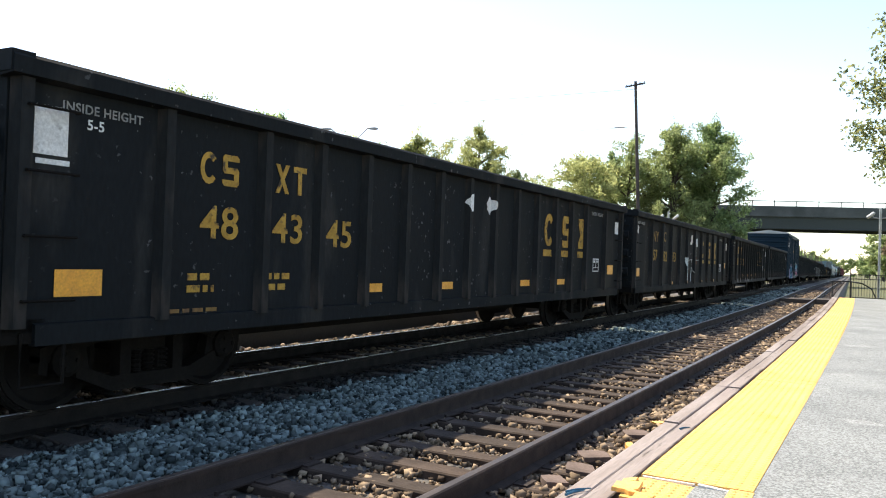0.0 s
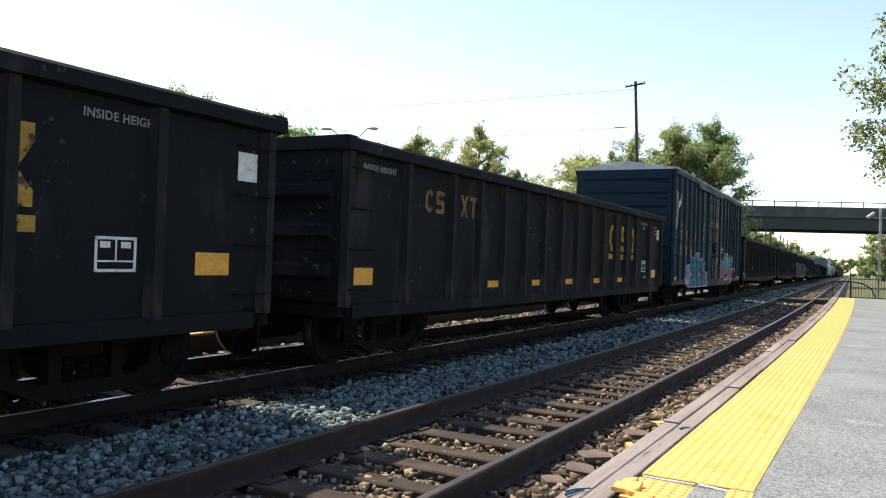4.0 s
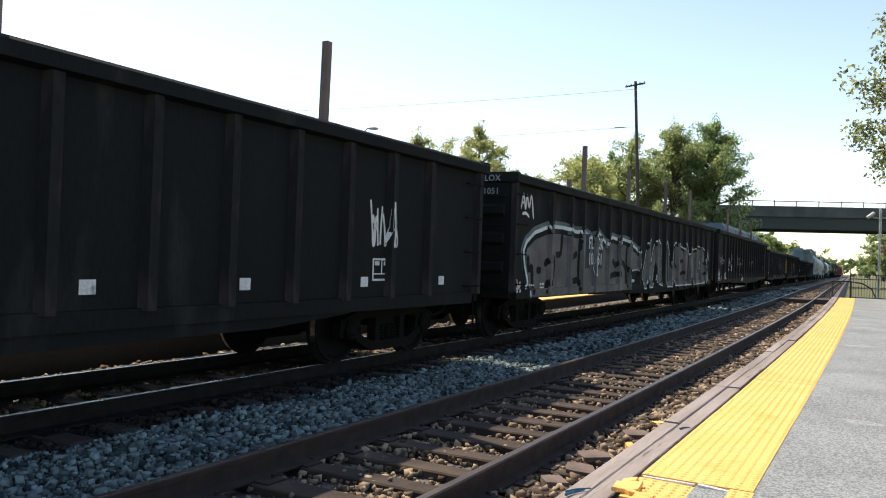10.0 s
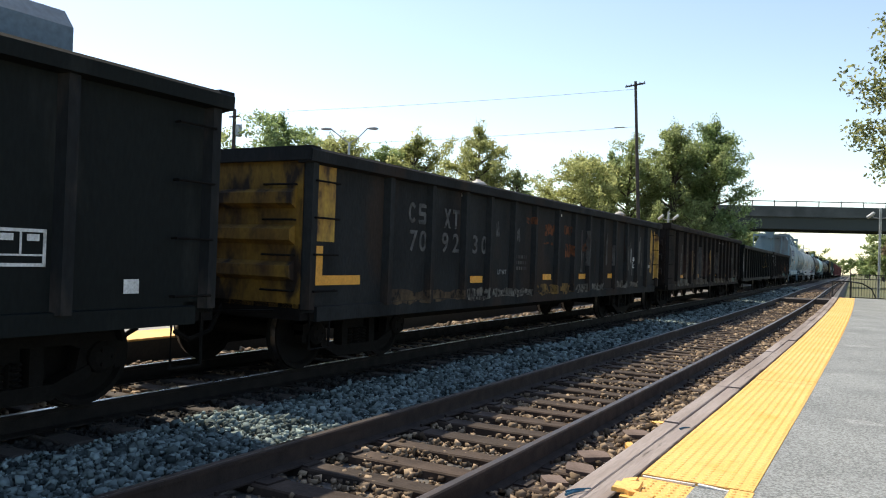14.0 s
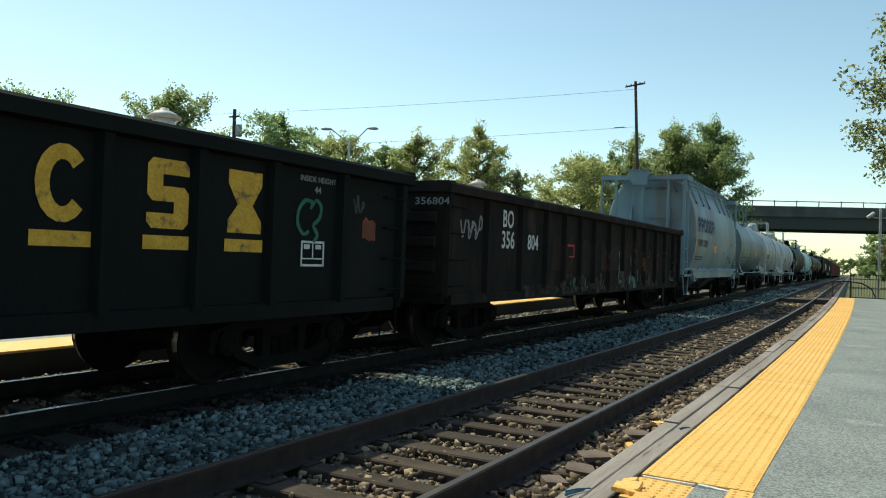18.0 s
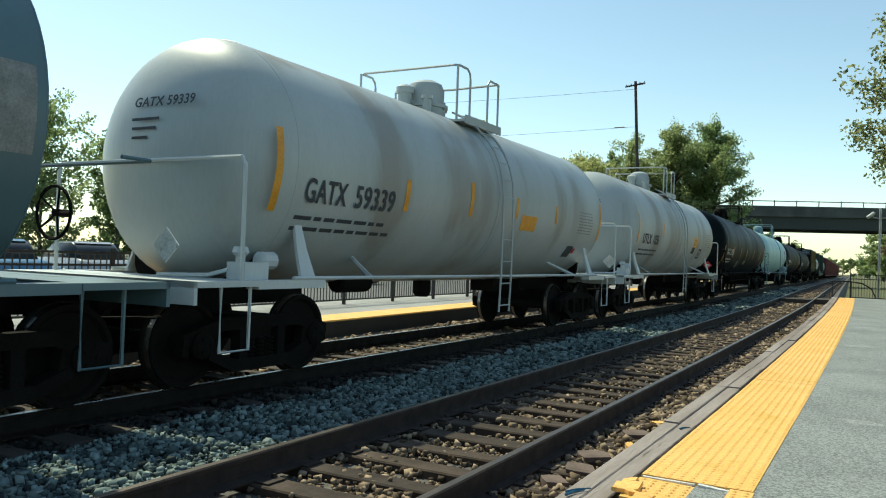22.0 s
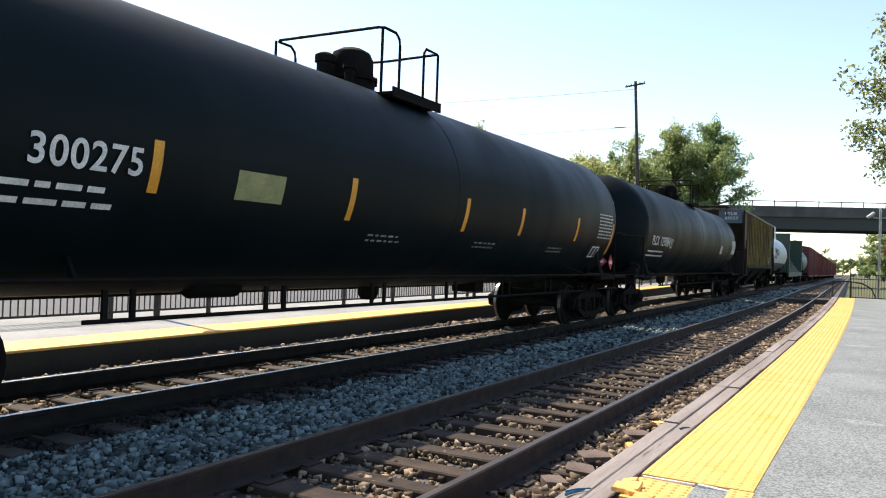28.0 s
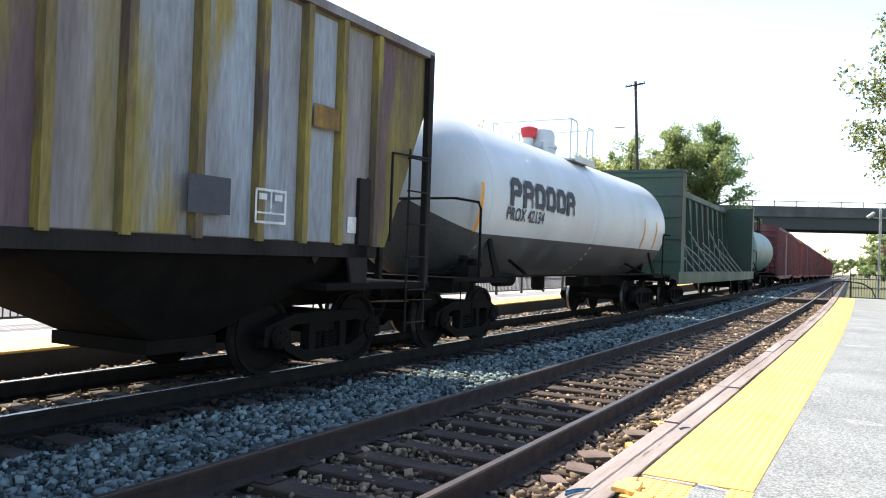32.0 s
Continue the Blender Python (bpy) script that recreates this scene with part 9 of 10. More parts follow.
    emblem(g, [y + 9.98, y + 11.0, y + 11.95], 1.59, 0.61, 0.46, M_YELPAINT, x)
    frame_box(g, y + 13.05, 1.27, 0.4, 0.28, M_WHITEPAINT, x)
    strokes_of(g, [curve_through([(y + a, z) for a, z in line]) for line in (
        ((13.22, 1.97), (13.1, 1.99), (12.99, 1.88), (12.98, 1.72), (13.08, 1.62), (13.17, 1.66)),
        ((13.18, 1.90), (13.28, 2.00), (13.37, 1.93), (13.34, 1.80), (13.24, 1.72), (13.32, 1.62), (13.24, 1.54)))], M_SPRAYGREEN, x, 0.045, "green spray-painted loops")
    daub(g, x, y, 251, (((0.66, 1.88), (0.80, 1.84), (0.96, 1.88), (0.92, 1.74), (1.0, 1.58), (0.84, 1.64), (0.66, 1.57), (0.74, 1.72)),), M_SPRAYRED, "orange-red spray-painted blot")
    faded_sheet(g, y, x, 252, ((14.18, 14.46, 1.57, 1.88),), M_SPRAYRED, "orange-red painted patch")
    scrawl(g, y + 13.98, y + 14.18, 1.9, 2.12, M_FAINT, x, 253, 0.03, 4)
    text(g, "INSIDE HEIGHT", y + 13.0, 2.2, 0.06, M_GREYPAINT, x)
    text(g, "44", y + 13.25, 2.08, 0.075, M_GREYPAINT, x)
    patch(g, [(y + 0.06, y + 0.10, 1.2, 2.05)], M_WHITEPAINT, x + 0.077, "paint_patch", "pale paint streak")
    g, y, x = gon(206.5, 221.2, 2.50, M_RUST, "rusted gondola wagon covered with faded graffiti", WORN_RIBS, bottom=0.73)
    text(g, "BO", y + 2.03, 1.96, 0.28, M_WHITEPAINT, x, 0.8)
    text(g, "356", y + 2.0, 1.61, 0.28, M_WHITEPAINT, x, 0.85)
    text(g, "804", y + 3.12, 1.61, 0.26, M_WHITEPAINT, x, 0.85)
    text(g, "356804", 0, 0, 0.10, M_GREYPAINT, 0, m=Matrix.Translation((1.08, y - 0.108, 2.17)) @ FACE @ Matrix.Diagonal((1.25, 1, 1, 1)))
    patch(g, [(y + 0.12, y + 0.17, 0.9, 2.0)], M_GREYPAINT, x, "paint_patch", "pale paint streak")
    scrawl(g, y + 0.5, y + 1.2, 1.7, 2.1, M_GREYPAINT, x, 260, 0.04, 6)
    weathered(g, y, x, 270, 4.2, 14.6, 0.76, 1.35, (M_SPRAYTAN, M_SPRAYTEAL, M_SPRAYHAZE, M_SPRAYTAN, M_RUST), 12)
    strokes_of(g, [[(y + 4.3 + a, c) for a, c in line] for line in (((4.55, 1.7), (4.6, 1.3), (4.55, 0.95), (4.75, 1.0)), ((5.6, 1.65), (5.62, 1.35)), ((5.75, 1.1), (5.78, 0.8)))], M_SPRAYTEAL, x, 0.07, "teal spray-painted strokes")
    strokes_of(g, [[(y + a, c) for a, c in line] for line in (((11.22, 1.0), (11.17, 1.25), (11.26, 1.46)), ((11.62, 1.62), (11.73, 1.60)), ((12.36, 1.58), (12.44, 1.68), (12.69, 1.73)), ((11.73, 1.02), (11.88, 1.04)), ((14.42, 1.2), (14.52, 1.36), (14.42, 1.5)))], M_SPRAYTAN, x, 0.05, "faded tan spray-painted edges")
    strokes_of(g, [[(y + a, c) for a, c in line] for line in (((11.26, 1.46), (11.41, 1.58), (11.63, 1.63)), ((12.69, 1.73), (12.75, 1.62)), ((12.67, 1.46), (12.71, 1.3), (12.75, 1.24)), ((11.07, 1.2), (11.07, 1.5), (11.07, 1.6)))], M_RUSTRED, x, 0.06, "faded orange spray-painted edges")
    strokes_of(g, [[(y + a, c) for a, c in line] for line in (((13.22, 1.74), (13.85, 1.76)), ((13.85, 1.76), (13.85, 1.5)), ((13.25, 1.55), (13.6, 1.54)), ((13.22, 1.74), (13.23, 1.5)))], M_FAINT, x, 0.035, "thin grey spray-painted lines")
    faded_sheet(g, y, x, 289, ((11.73, 11.88, 1.60, 1.80), (11.52, 11.69, 0.80, 0.98), (12.03, 12.18, 0.82, 0.98), (12.3, 12.5, 0.78, 1.0)), M_SILLPALE, "cream paint remnant")
    patch(g, [(y + 5.1, y + 5.6, 1.72, 1.76), (y + 5.56, y + 5.6, 1.5, 1.76), (y + 5.3, y + 5.6, 1.5, 1.53)], M_REDPAINT, x + 0.006, "graffiti", "red spray-painted outline")
    faded_sheet(g, y, x, 280, ((3.0, 4.7, 0.75, 1.0), (5.0, 6.4, 0.75, 1.2), (6.5, 7.4, 0.75, 1.05), (7.9, 9.0, 0.75, 1.15), (9.1, 10.5, 0.75, 1.1), (11.0, 12.7, 0.75, 1.0)), M_MURALDIM, "flaking pale grey and teal mural band")
    faded_sheet(g, y, x, 281, ((4.4, 5.6, 1.2, 1.95), (6.0, 7.1, 1.1, 1.95), (7.5, 9.0, 1.2, 1.9), (9.2, 10.6, 1.15, 2.0), (10.8, 12.2, 1.05, 1.85), (12.4, 13.9, 1.0, 1.8)), M_MURALRUST, "flaking rust-red mural paint")


def brand_shapes(parent, y, z, h, w, n, material, x, place=None):
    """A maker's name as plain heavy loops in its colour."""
    t = h * 0.24
    for k in range(n):
        a, r = y + k * w * 1.22, 0.12 * w
        lo = z + (h * 0.34 if k in (0, 1, n - 1) else 0.0) + t / 2
        hi, le, ri = z + h - t / 2, a + t / 2, a + w - t / 2
        loop = [(le, lo), (le, hi - r), (le + r, hi), (ri - r, hi), (ri, hi - r), (ri, lo + r), (ri - r, lo), (le + t / 2, lo)]
        bm = bmesh.new()
        at = (lambda p, q: x)
        if k in (0, 1, n - 1):
            spray_line(bm, [Vector((le, z - 0.05 * h)), Vector((le, z)), Vector((le, lo)), Vector((le, lo + 0.02))], t * 1.25, at, 0.0)
        spray_line(bm, [Vector(p) for p in (loop[-2:-1] if k not in (0, 1, n - 1) else []) + loop], t * 1.25, at, 0.0)
        if k in (1, n - 1):
            spray_line(bm, [Vector((ri - t * 0.2, lo - t * 0.52)), Vector((ri, z))], t, at, 0.0)
        for v in bm.verts:
            if place:
                v.co = place(Vector((0.0, v.co.y, v.co.z)))
        part("brand_block", bm, material, parent, "heavy brand shape")


def build_hopper_and_tanks():
    h, y, x = add(cylindrical_hopper((233.9 - 222.4) * K, M_GREY, "light grey rounded covered hopper with a roof walkway"), 222.4, 233.9)
    brand_shapes(h, y + 1.73, 2.62, 0.50, 0.47, 6, M_BLUEPAINT, 0, lambda c: Vector((hopper_half(c.z) + 0.012, c.y, c.z)))
    text(h, "UNPX 120899", y + 1.72, 2.10, 0.25, M_DARKPAINT, 1.572, width=1.9)
    bm = bmesh.new()
    loft(bm, [[(hopper_half(z) + 0.008, y + d, z), (hopper_half(z) + 0.008, y + d + 0.09, z)] for z, d in ((2.58, 1.36), (2.4, 1.345), (2.2, 1.32), (2.0, 1.27), (1.82, 1.215), (1.66, 1.16))], False, False)
    part("edge_mark", bm, M_ORANGE, h, "long orange conspicuity stripe")
    for d, z0, z1, lean in ((4.19, 2.28, 2.56, 0.04), (6.05, 2.24, 2.53, 0.05), (8.5, 2.22, 2.58, 0.06), (10.45, 1.72, 2.42, 0.22)):
        bm = bmesh.new()
        loft(bm, [[(hopper_half(z0 + (z1 - z0) * q / 4) + 0.008, y + d + lean * q / 4 + w, z0 + (z1 - z0) * q / 4) for w in (0.0, 0.085)] for q in range(5)], False, False)
        part("edge_mark", bm, M_ORANGE, h, "orange conspicuity stripe")
    bm = bmesh.new()
    loft(bm, [[(hopper_half(z) + 0.010, y + d, z) for d in (5.06 - (2.2 - z) * 0.1, 5.62 - (2.2 - z) * 0.1)] for z in (1.93, 2.02, 2.11, 2.20)], False, False)
    part("notice", bm, M_ORANGE, h, "amber notice panel")
    for yy, z0, w, hh, rows, mat, seed in ((1.5, 1.60, 1.5, 0.17, 2, M_GREYDIRTY, 300), (7.35, 1.90, 0.45, 0.10, 2, M_GREYDIRTY, 303), (8.75, 1.72, 0.40, 0.12, 2, M_GREYDIRTY, 301), (9.3, 1.52, 0.42, 0.26, 5, M_DARKPAINT, 302)):
        lines_of_print(h, y + yy, z0, w, hh, rows, mat, hopper_half(z0 + hh) + 0.004, seed)
    faded = ((0.9, 2.2, 2.35, 0.42), (9.2, 2.28, 2.40, 0.35))
    for d, z0, z1, w in faded:
        bm = bmesh.new()
        loft(bm, [[(hopper_half(z) + 0.006, y + d + w * q, z) for q in (0.45, 1.0)] for z in (z0, z1)], False, False)
        part("stain", bm, M_GREYDIRTY, h, "grimy smear")
    # Solid dark disc that paints the shade inside an oval recess.
    bm = bmesh.new()
    lathe(bm, [(0.0, 0.02), (0.0, 0.30), (0.03, 0.30), (0.03, 0.02)], "y", 20, (0, y + 1.245, 1.66))
    for v in bm.verts:
        v.co.x = 0.92 + v.co.x * 0.45
    part("end_port", bm, M_UNDER, h, "dark oval disc for the shade in an end recess")

    def tk(f, r, paint, label, number, digits, d1, d2, lettering, stripes, head_text=True, widths=(0.8, 1.0), ahead=0.25, ang=-18, size=0.27, print_rise=0, **kw):
        f, r = f + ahead, r + 0.3
        t, shell, R, zc = add(tank((r - f) * K, paint, label, **kw), f, r)
        y = -(r - f) * K / 2 - ahead * K
        if number:
            w1, w2 = widths
            shell_text(t, number, y + d1, ang, size, R, zc, lettering, width=w1)
            shell_text(t, digits, y + d2, ang, size, R, zc, lettering, width=w2)
        shell_lines(t, y + d1 - 0.05, -34 + print_rise, -23 + print_rise, 2.0, 2, R, zc, lettering, len(label))
        for d, a0, a1 in stripes:
            wrap(t, y + d, y + d + 0.11, a0, a1, R, zc, M_ORANGE, "edge_mark", "orange conspicuity stripe")
        if head_text:
            text(t, number + " " + digits, 0, 0, 0.11, lettering, 0, m=Matrix.Translation((-0.28, y + ahead * K + kw.get("inset", 0.25) + 0.03, zc + 0.52)) @ pose(0, 0, 0, -14) @ FACE)
            lines_of_head(t, y + ahead * K + kw.get("inset", 0.25) - 0.012, zc, lettering)
        return t, y, R, zc

    def lines_of_head(t, y, zc, mt):
        for k, w in enumerate((0.42, 0.36, 0.24)):
            bm = bmesh.new()
            box(bm, -0.26, -0.26 + w, y + 0.005, y + 0.010, zc + 0.36 - k * 0.10, zc + 0.39 - k * 0.10)
            part("stencil_print", bm, mt, t)

    t, y, R, zc = tk(234.7, 245.5, M_TANKGREY, "blue-grey tank wagon with a rusty end", "HOKX", "111162", 2.09, 3.2, M_WHITEPAINT, (), widths=(0.87, 0.95), ahead=0.3, radius=1.47, zc=2.44, head=0.36, inset=0.0, over=-0.45, dished=True, end_posts=False, rail_z=2.2, fittings=-0.8, dome="white", frame_paint=M_TANKGREY)
    wrap(t, y + 7.1, y + 7.7, -17, -6, R, zc, M_ORANGE, "notice", "amber notice panel")
    wrap(t, y + 10.0, y + 10.75, -14, 12, R, zc, M_GREYPAINT, "notice", "grey data panel")
    shell_lines(t, y + 8.8, -30, -20, 0.45, 2, R, zc, M_DARKPAINT, 310)
    placard(t, 0.55, y - 0.16, 1.55, 0.36, M_WHITEPAINT, "y")
    bm = bmesh.new()
    rows = []
    for k in range(9):
        z, half = -1.10 + 1.05 * k / 8, 0.13 - 0.05 * abs(k - 3) / 5 + 0.02 * (k % 2)
        rows.append([(x, y + 0.3 * K + 0.36 * (x * x + z * z) / (R * R) - 0.012, zc + z) for x in (0.84 - half, 0.84 - half / 3, 0.84 + half / 3, 0.84 + half)])
    loft(bm, rows, False, False)
    part("rust_stain", bm, M_RUST, t, "rust stain on the tank end")
    t, y, R, zc = tk(246.6, 258.4, M_TANKDULL, "white tank wagon with white end rails", "GATX", "59339", 1.47, 2.42, M_DARKPAINT,
                     ((0.95, -24, 12), (3.55, -17, 0), (5.45, -15, 6), (7.2, -12, 2), (9.1, -12, 2), (11.85, -22, 12)), radius=1.43, zc=2.44, dome="white", frame_paint=M_TANKWHITE, band=True, centre_ladder=True, widths=(0.77, 0.87))
    wrap(t, y + 7.5, y + 8.2, -20, -9, R, zc, M_ORANGE, "notice", "amber notice panel")
    wrap(t, y + 10.28, y + 10.68, -40, -29, R, zc, M_DARKPAINT, "notice", "black stencil panel")
    wrap(t, y + 10.7, y + 10.85, -36, -31, R, zc, M_REDPAINT, "notice", "red sticker")
    shell_lines(t, y + 10.5, -18, 2, 0.9, 8, R, zc, M_GREYPAINT, 311)
    placard(t, 1.1, y - 0.16, 1.45, 0.34, M_WHITEPAINT, "y")
    t, y, R, zc = tk(259.9, 272.3, M_TANKDULL, "white tank wagon with dark lettering", "UTLX", "11256", 1.86, 3.03, M_DARKPAINT,
                     ((1.30, -18, 14), (4.16, -9, 8), (9.68, -10, 8), (12.1, -19, 15)), radius=1.43, zc=2.44, dome="white", frame_paint=M_TANKWHITE, band=True, centre_ladder=True, widths=(0.95, 0.6))
    wrap(t, y + 8.87, y + 9.55, -16, -1, R, zc, M_ORANGE, "notice", "yellow warning panel")
    shell_lines(t, y + 8.95, -13, -4, 0.5, 3, R, zc, M_DARKPAINT, 313)
    wrap(t, y + 8.83, y + 9.32, -25, -16, R, zc, M_DARKPAINT, "notice", "black stencil panel")
    wrap(t, y + 10.05, y + 10.6, -32, -17, R, zc, M_DARKPAINT, "notice", "black stencil panel")
    wrap(t, y + 10.15, y + 10.5, -29, -20, R, zc, M_WHITEPAINT, "notice", "white stencil centre")
    wrap(t, y + 10.22, y + 10.43, -27.5, -21.5, R, zc, M_DARKPAINT, "notice", "black stencil centre")
    shell_lines(t, y + 11.1, -20, 7, 0.9, 9, R, zc, M_GREYPAINT, 312)
    placard(t, 1.1, y - 0.16, 1.45, 0.34, M_WHITEPAINT, "y")
    t, y, R, zc = tk(274.0, 291.0, M_TANKBLACK, "long black tank wagon with white lettering", "NATX", "37828", 1.5, 2.46, M_WHITEPAINT,
                     ((0.72, -40, -3), (3.5, -22, -3), (6.1, -24, -4), (8.35, -24, -4), (11.4, -22, -4), (14.45, -22, -4), (17.2, -32, -4)), widths=(0.76, 0.9), fittings=-0.72, low_rails=True, side_rail=True, rail_z=2.14, radius=1.475, zc=2.405)
    bm = bmesh.new()
    for line in (((0.0, 0.30), (0.14, 0.36), (0.05, 0.18), (0.20, 0.30), (0.16, 0.10), (0.30, 0.34), (0.27, 0.12)), ((0.30, 0.28), (0.44, 0.36), (0.36, 0.05), (0.55, 0.22), (0.48, 0.0)), ((0.52, 0.12), (0.62, 0.30), (0.72, 0.10), (0.60, 0.06), (0.78, 0.02)),
                 ((0.98, 0.32), (0.86, 0.30), (0.92, 0.20), (1.04, 0.24), (0.96, 0.12), (0.84, 0.06), (1.02, 0.0)), ((0.46, 0.44), (0.52, 0.38), (0.50, 0.46)), ((0.1, 0.06), (0.5, 0.1), (0.9, 0.14))):
        spray_line(bm, curve_through([Vector((y + 5.72 + a * 1.2, c * 1.15)) for a, c in line], 0.04), 0.05, lambda p, q: 0.0, 0.0)
    for v in bm.verts:
        a = radians(-44) + v.co.z / R
        v.co = Vector(((R + 0.012) * math.cos(a), v.co.y, zc + (R + 0.012) * math.sin(a)))
    part("graffiti", bm, M_GREYPAINT, t, "loose white spray-painted tag")
    wrap(t, y + 8.22, y + 8.92, -35, -26, R, zc, M_NOTICE, "notice", "pale yellow notice panel")
    shell_lines(t, y + 16.4, -18, 5, 1.0, 8, R, zc, M_WHITEPAINT, 321)
    frame_on_shell(t, y + 16.0, R, zc)
    placard(t, 0.9, y - 0.18, 1.45, 0.36, M_REDPAINT, "y")
    t, y, R, zc = tk(292.5, 308.0, M_TANKMINT, "pale mint-white tank wagon with a grey end sill", "", "", 1.5, 2.5, M_GREYPAINT,
                     ((1.5, -24, 2), (15.2, -34, 2)), head_text=False, frame_paint=M_GREY, band=True, centre_ladder=True)
    shell_lines(t, y + 14.0, -20, 5, 1.1, 10, R, zc, M_DARKPAINT, 330)
    wrap(t, y + 13.4, y + 15.1, 2, 14, R, zc, M_TANKGREY, "paint_patch", "grey repainted band")
    placard(t, 0.9, y - 0.18, 1.6, 0.36, M_WHITEPAINT, "y")
    placard(t, 1.40, y + 14.0, 1.6, 0.34, M_REDPAINT)
    bm = bmesh.new()
    lathe(bm, [(-0.45, 0.16), (-0.4, 0.22), (0.4, 0.22), (0.45, 0.16)], "y", 16, (1.2, -y - 0.15, 1.36))
    part("air_reservoir", bm, M_GREY, t, "pale cylindrical reservoir on the end platform", True)
    t, y, R, zc = tk(309.5, 326.0, M_TANKBLACK, "long black tank wagon with orange edge marks", "NATX", "300275", 1.30, 2.30, M_WHITEPAINT,
                     ((0.5, -36, -2), (3.45, -20, -2), (6.38, -23, -3), (9.36, -23, -3), (11.5, -22, -3), (14.4, -22, -3), (16.83, -32, -3)), widths=(0.76, 1.03), fittings=-1.35, low_rails=True, side_rail=True, rail_z=2.14, over=0.15, radius=1.475, zc=2.405, ang=-14.5, size=0.235, print_rise=5)
    wrap(t, y + 4.5, y + 5.2, -19, -7.5, R, zc, M_NOTICE, "notice", "yellow notice panel")
    shell_lines(t, y + 15.85, -18, 5, 0.95, 8, R, zc, M_WHITEPAINT, 341)
    frame_on_shell(t, y + 15.78, R, zc)
    for d in (7.0, 10.0, 13.2):
        shell_lines(t, y + d, -34, -28, 0.8, 2, R, zc, M_GREYPAINT, int(d * 9))
    placard(t, 1.40, y + 16.97, 1.43, 0.36, M_REDPAINT)
    t, y, R, zc = tk(327.6, 344.8, M_TANKBLACK, "long dark tank wagon with white lettering", "PLCX", "129084", 1.88, 2.88, M_WHITEPAINT, (), widths=(0.8, 1.2), fittings=0.1, low_rails=True, side_rail=True, rail_z=2.14)
    frame_on_shell(t, y + 4.3, R, zc, -20, 0.26)
    for d, w, a0, a1 in ((13.7, 0.5, -20, -7), (16.7, 0.95, -18, 5)):
        wrap(t, y + d, y + d + w, a0, a1, R, zc, M_WHITEPAINT, "notice", "white data panel")
        shell_lines(t, y + d + 0.05, a0 + 1, a1 - 1, w - 0.1, 6, R + 0.003, zc, M_DARKPAINT, int(d * 5))
    placard(t, 0.57, y - 0.18, 1.45, 0.36, M_REDPAINT, "y")


def frame_on_shell(t, y, R, zc, a=-36, w=0.5):
    wrap(t, y, y + w, a, a + 11, R + 0.002, zc, M_WHITEPAINT, "stencil_panel", "white stencilled panel")
    wrap(t, y + 0.04, y + w * 0.46, a + 1.2, a + 9.8, R + 0.005, zc, M_DARKPAINT, "stencil_panel", "dark stencil window")
    wrap(t, y + w * 0.54, y + w - 0.04, a + 1.2, a + 9.8, R + 0.005, zc, M_DARKPAINT, "stencil_panel", "dark stencil window")


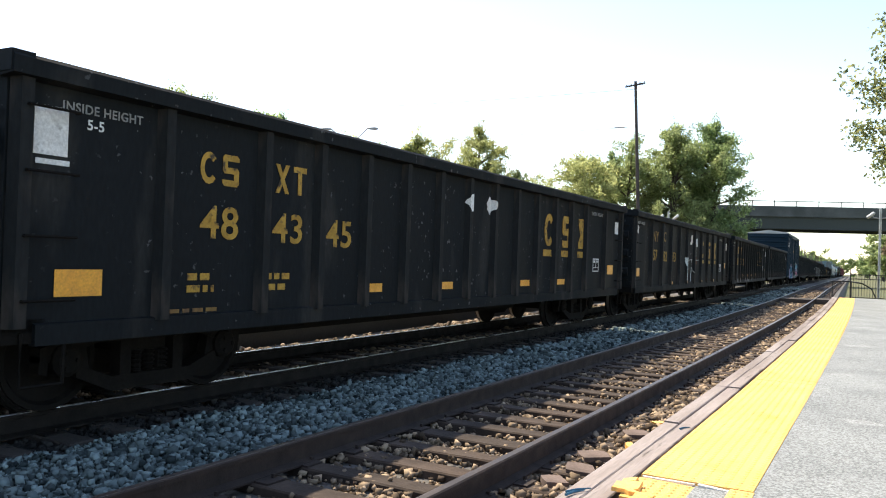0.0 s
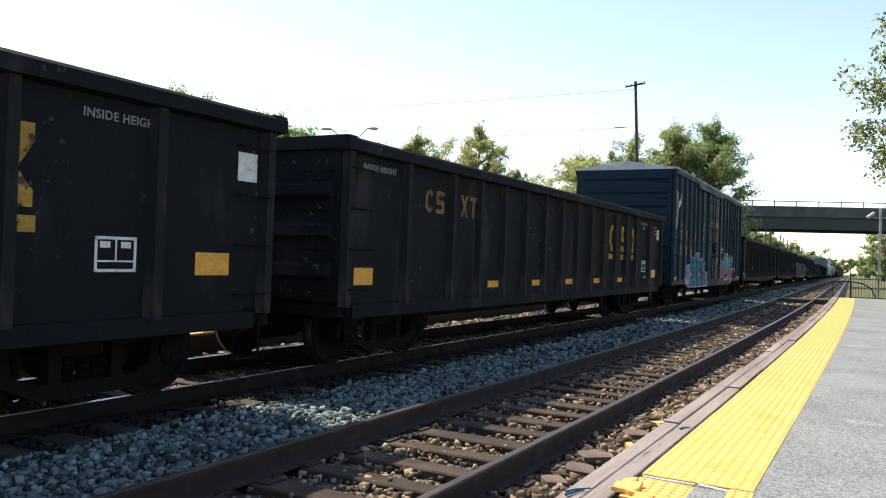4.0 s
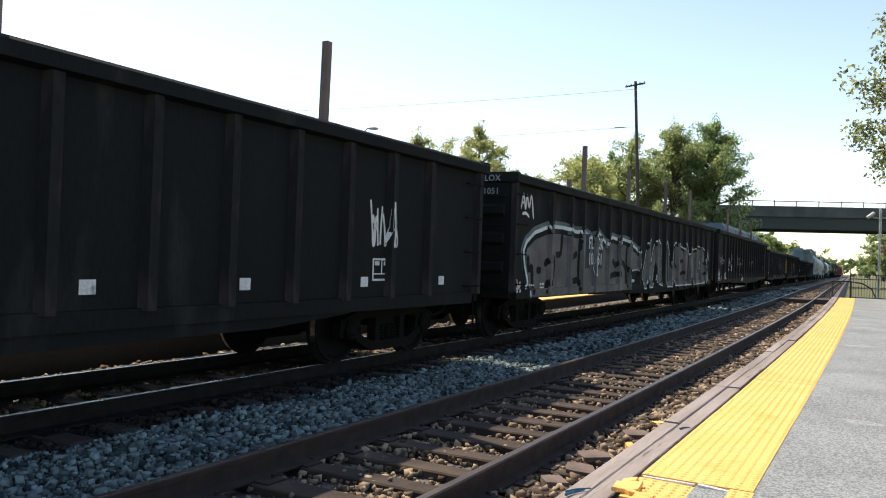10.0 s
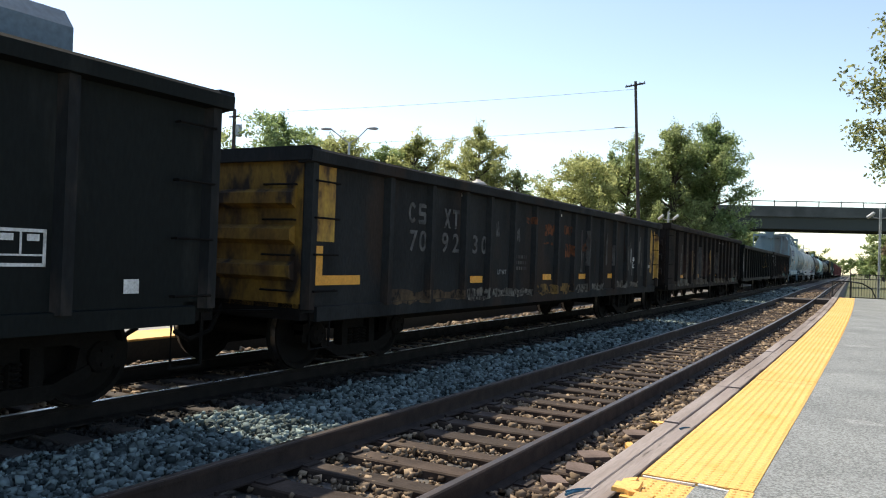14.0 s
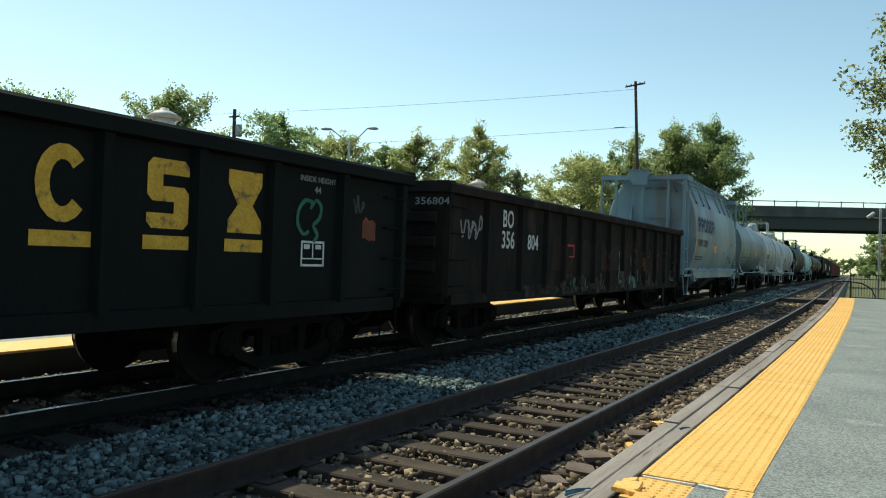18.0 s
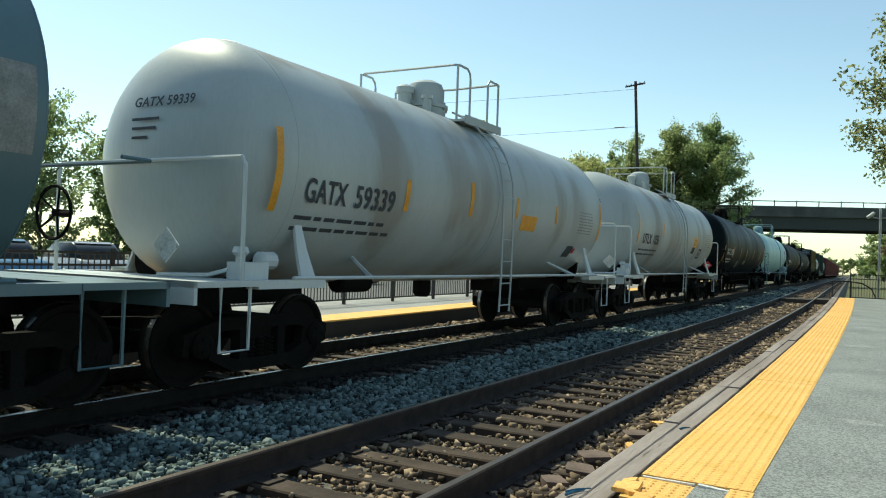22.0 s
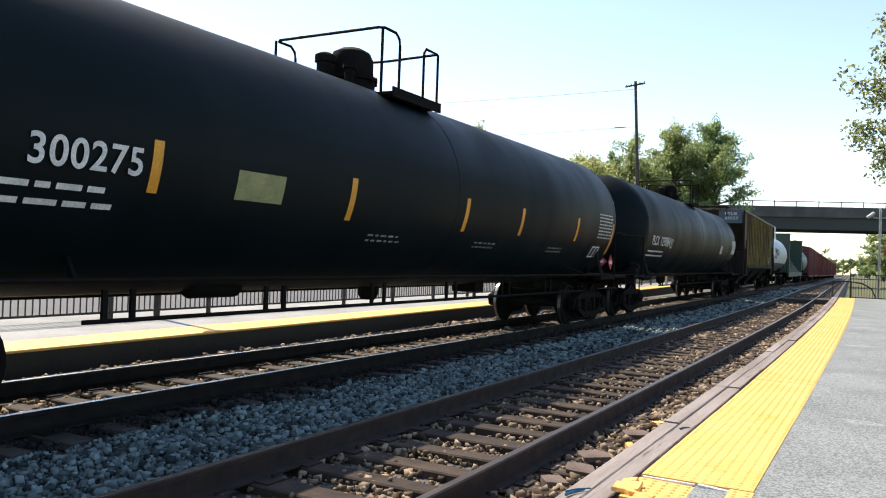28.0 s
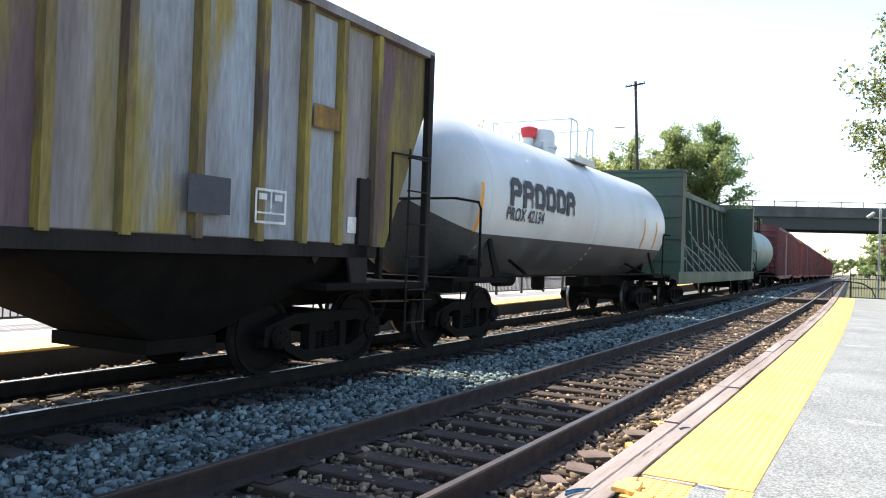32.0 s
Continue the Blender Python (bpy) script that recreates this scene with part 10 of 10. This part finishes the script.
def build_rear_train():
    h, y, x = add(ribbed_hopper((361.95 - 346.65) * K, "faded yellow and grey ribbed covered hopper"), 346.65, 361.95)
    patch(h, [(y + 6.15, y + 6.65, 1.75, 2.17)], M_WHITEPAINT, x + 0.006, "notice", "white notice panel")
    lines_of_print(h, y + 6.18, 1.78, 0.44, 0.36, 5, M_GREYPAINT, x + 0.009, 400)
    patch(h, [(y + 11.78, y + 12.30, 1.75, 2.1)], M_DARKPAINT, x + 0.084, "notice", "dark repaint square")
    frame_box(h, y + 12.64, 1.70, 0.46, 0.35, M_WHITEPAINT, x + 0.084)
    patch(h, [(y + 14.28, y + 14.46, 1.67, 1.86)], M_WHITEPAINT, x + 0.006, "notice", "small white sticker")
    patch(h, [(y + 13.5, y + 13.95, 2.8, 3.05)], M_RUSTYEL, x + 0.084, "paint_patch", "rust-orange repair patch")
    for s, z in (("PTLX", 3.94), ("33257", 3.72)):
        text(h, s, 0, 0, 0.13, M_WHITEPAINT, 0, m=Matrix.Translation((0.62, y - 0.014, z)) @ FACE @ Matrix.Diagonal((1.3, 1, 1, 1)))
    t, shell, R, zc = add(tank((375.8 - 363.2) * K, M_TANKWHITE, "white tank wagon with a dark grey lower half", radius=1.43, zc=2.48, belly=M_GREYBELLY, band=True, side_rail=True, over=0.5, inset=0.15, rail_z=2.3, frame_paint=M_UNDER, dome="white"), 363.2, 375.8)
    y = -(375.8 - 363.2) * K / 2
    brand_shapes(t, 0, 0, 0.46, 0.46, 6, M_DARKPAINT, 0, lambda c: Vector(((R + 0.036 + c.x) * math.cos((c.z - 0.12) / R), y + 1.65 + c.y, zc + (R + 0.036 + c.x) * math.sin((c.z - 0.12) / R))))
    shell_text(t, "PROX 42134", y + 1.55, -15, 0.22, R, zc, M_DARKPAINT, 0.95)
    for d in (0.5, 10.6, 11.9):
        wrap(t, y + d, y + d + 0.12, -26, 6, R + 0.004, zc, M_ORANGE, "edge_mark", "orange conspicuity stripe")
    bm = bmesh.new()
    lathe(bm, [(zc + R + 0.3, 0.16), (zc + R + 0.52, 0.2), (zc + R + 0.56, 0.1)], "z", 14, (-0.1, -0.58, 0))
    part("valve_cap", bm, M_REDPAINT, t, "red valve cap")
    add(bulkhead_flat((396.0 - 377.2) * K, "green bulkhead flat wagon with slack straps"), 377.2, 396.0)
    add(tank((409.0 - 397.6) * K, M_TEAL, "dark teal tank wagon with black rails", radius=1.4, zc=2.45), 397.6, 409.0)
    red = add(boxcar((425.4 - 410.4) * K, M_MAROON, "faded maroon boxcar with ribbed sides", door=False, panels=8), 410.4, 425.4)[0]
    red2 = add(boxcar((441.6 - 426.6) * K, M_RED, "faded red boxcar with a sliding door", panels=8), 426.6, 441.6)[0]
    for k in range(9):
        f = 442.8 + k * 16.2
        c = copy_thing((red, red2)[k % 2], Matrix.Identity(4))
        TRAIN.append((c, (f + 7.5) * K))
        WHEELSETS.extend(o for o in c.children_recursive if o.name.startswith("wheelset"))


def travelled(t):
    """Metres that the train has rolled at t seconds: a shade faster towards the end."""
    return (10.85 * t + 0.00575 * t * t) * K


def motions():
    for car, mid in TRAIN:
        walk(car, [(float(k), on_line(TRAIN_X, mid - travelled(k))) for k in range(33)])
    first = {}
    for w in WHEELSETS:
        key = round(w.location.y, 2)
        if key not in first:
            p = w.location.copy()
            walk(w, [(k / 30, Matrix.Translation(p) @ Matrix.Rotation(travelled(k / 30) / WHEEL_R, 4, "X")) for k in range(961)])
            first[key] = w
        else:
            # all wheelsets roll alike, so they share the keys
            w.rotation_mode = "QUATERNION"
            w.animation_data_create().action = first[key].animation_data.action
            w.animation_data.action_slot = first[key].animation_data.action_slot


# ---- build ----
build_ground()
build_near_platform()
build_far_platform()
build_bridge()
build_lot()
build_front_train()
build_boxcar_and_stake_cars()
build_rust_cars()
build_hopper_and_tanks()
build_rear_train()
fit_lettering()
build_fences()
build_lamps()
build_crossing()
build_trees()
build_stones()
build_track("track_near", NEAR_X, -6, 150, M_TIE, "railway track with rusty rails on worn wooden ties", M_RAILDULL, M_RAILSIDE)
build_track("track_far", TRAIN_X, -6, 150, M_TIEDARK, "railway track under the freight train on dark ties", M_RAILTOP, M_RAILSHADE)
motions()
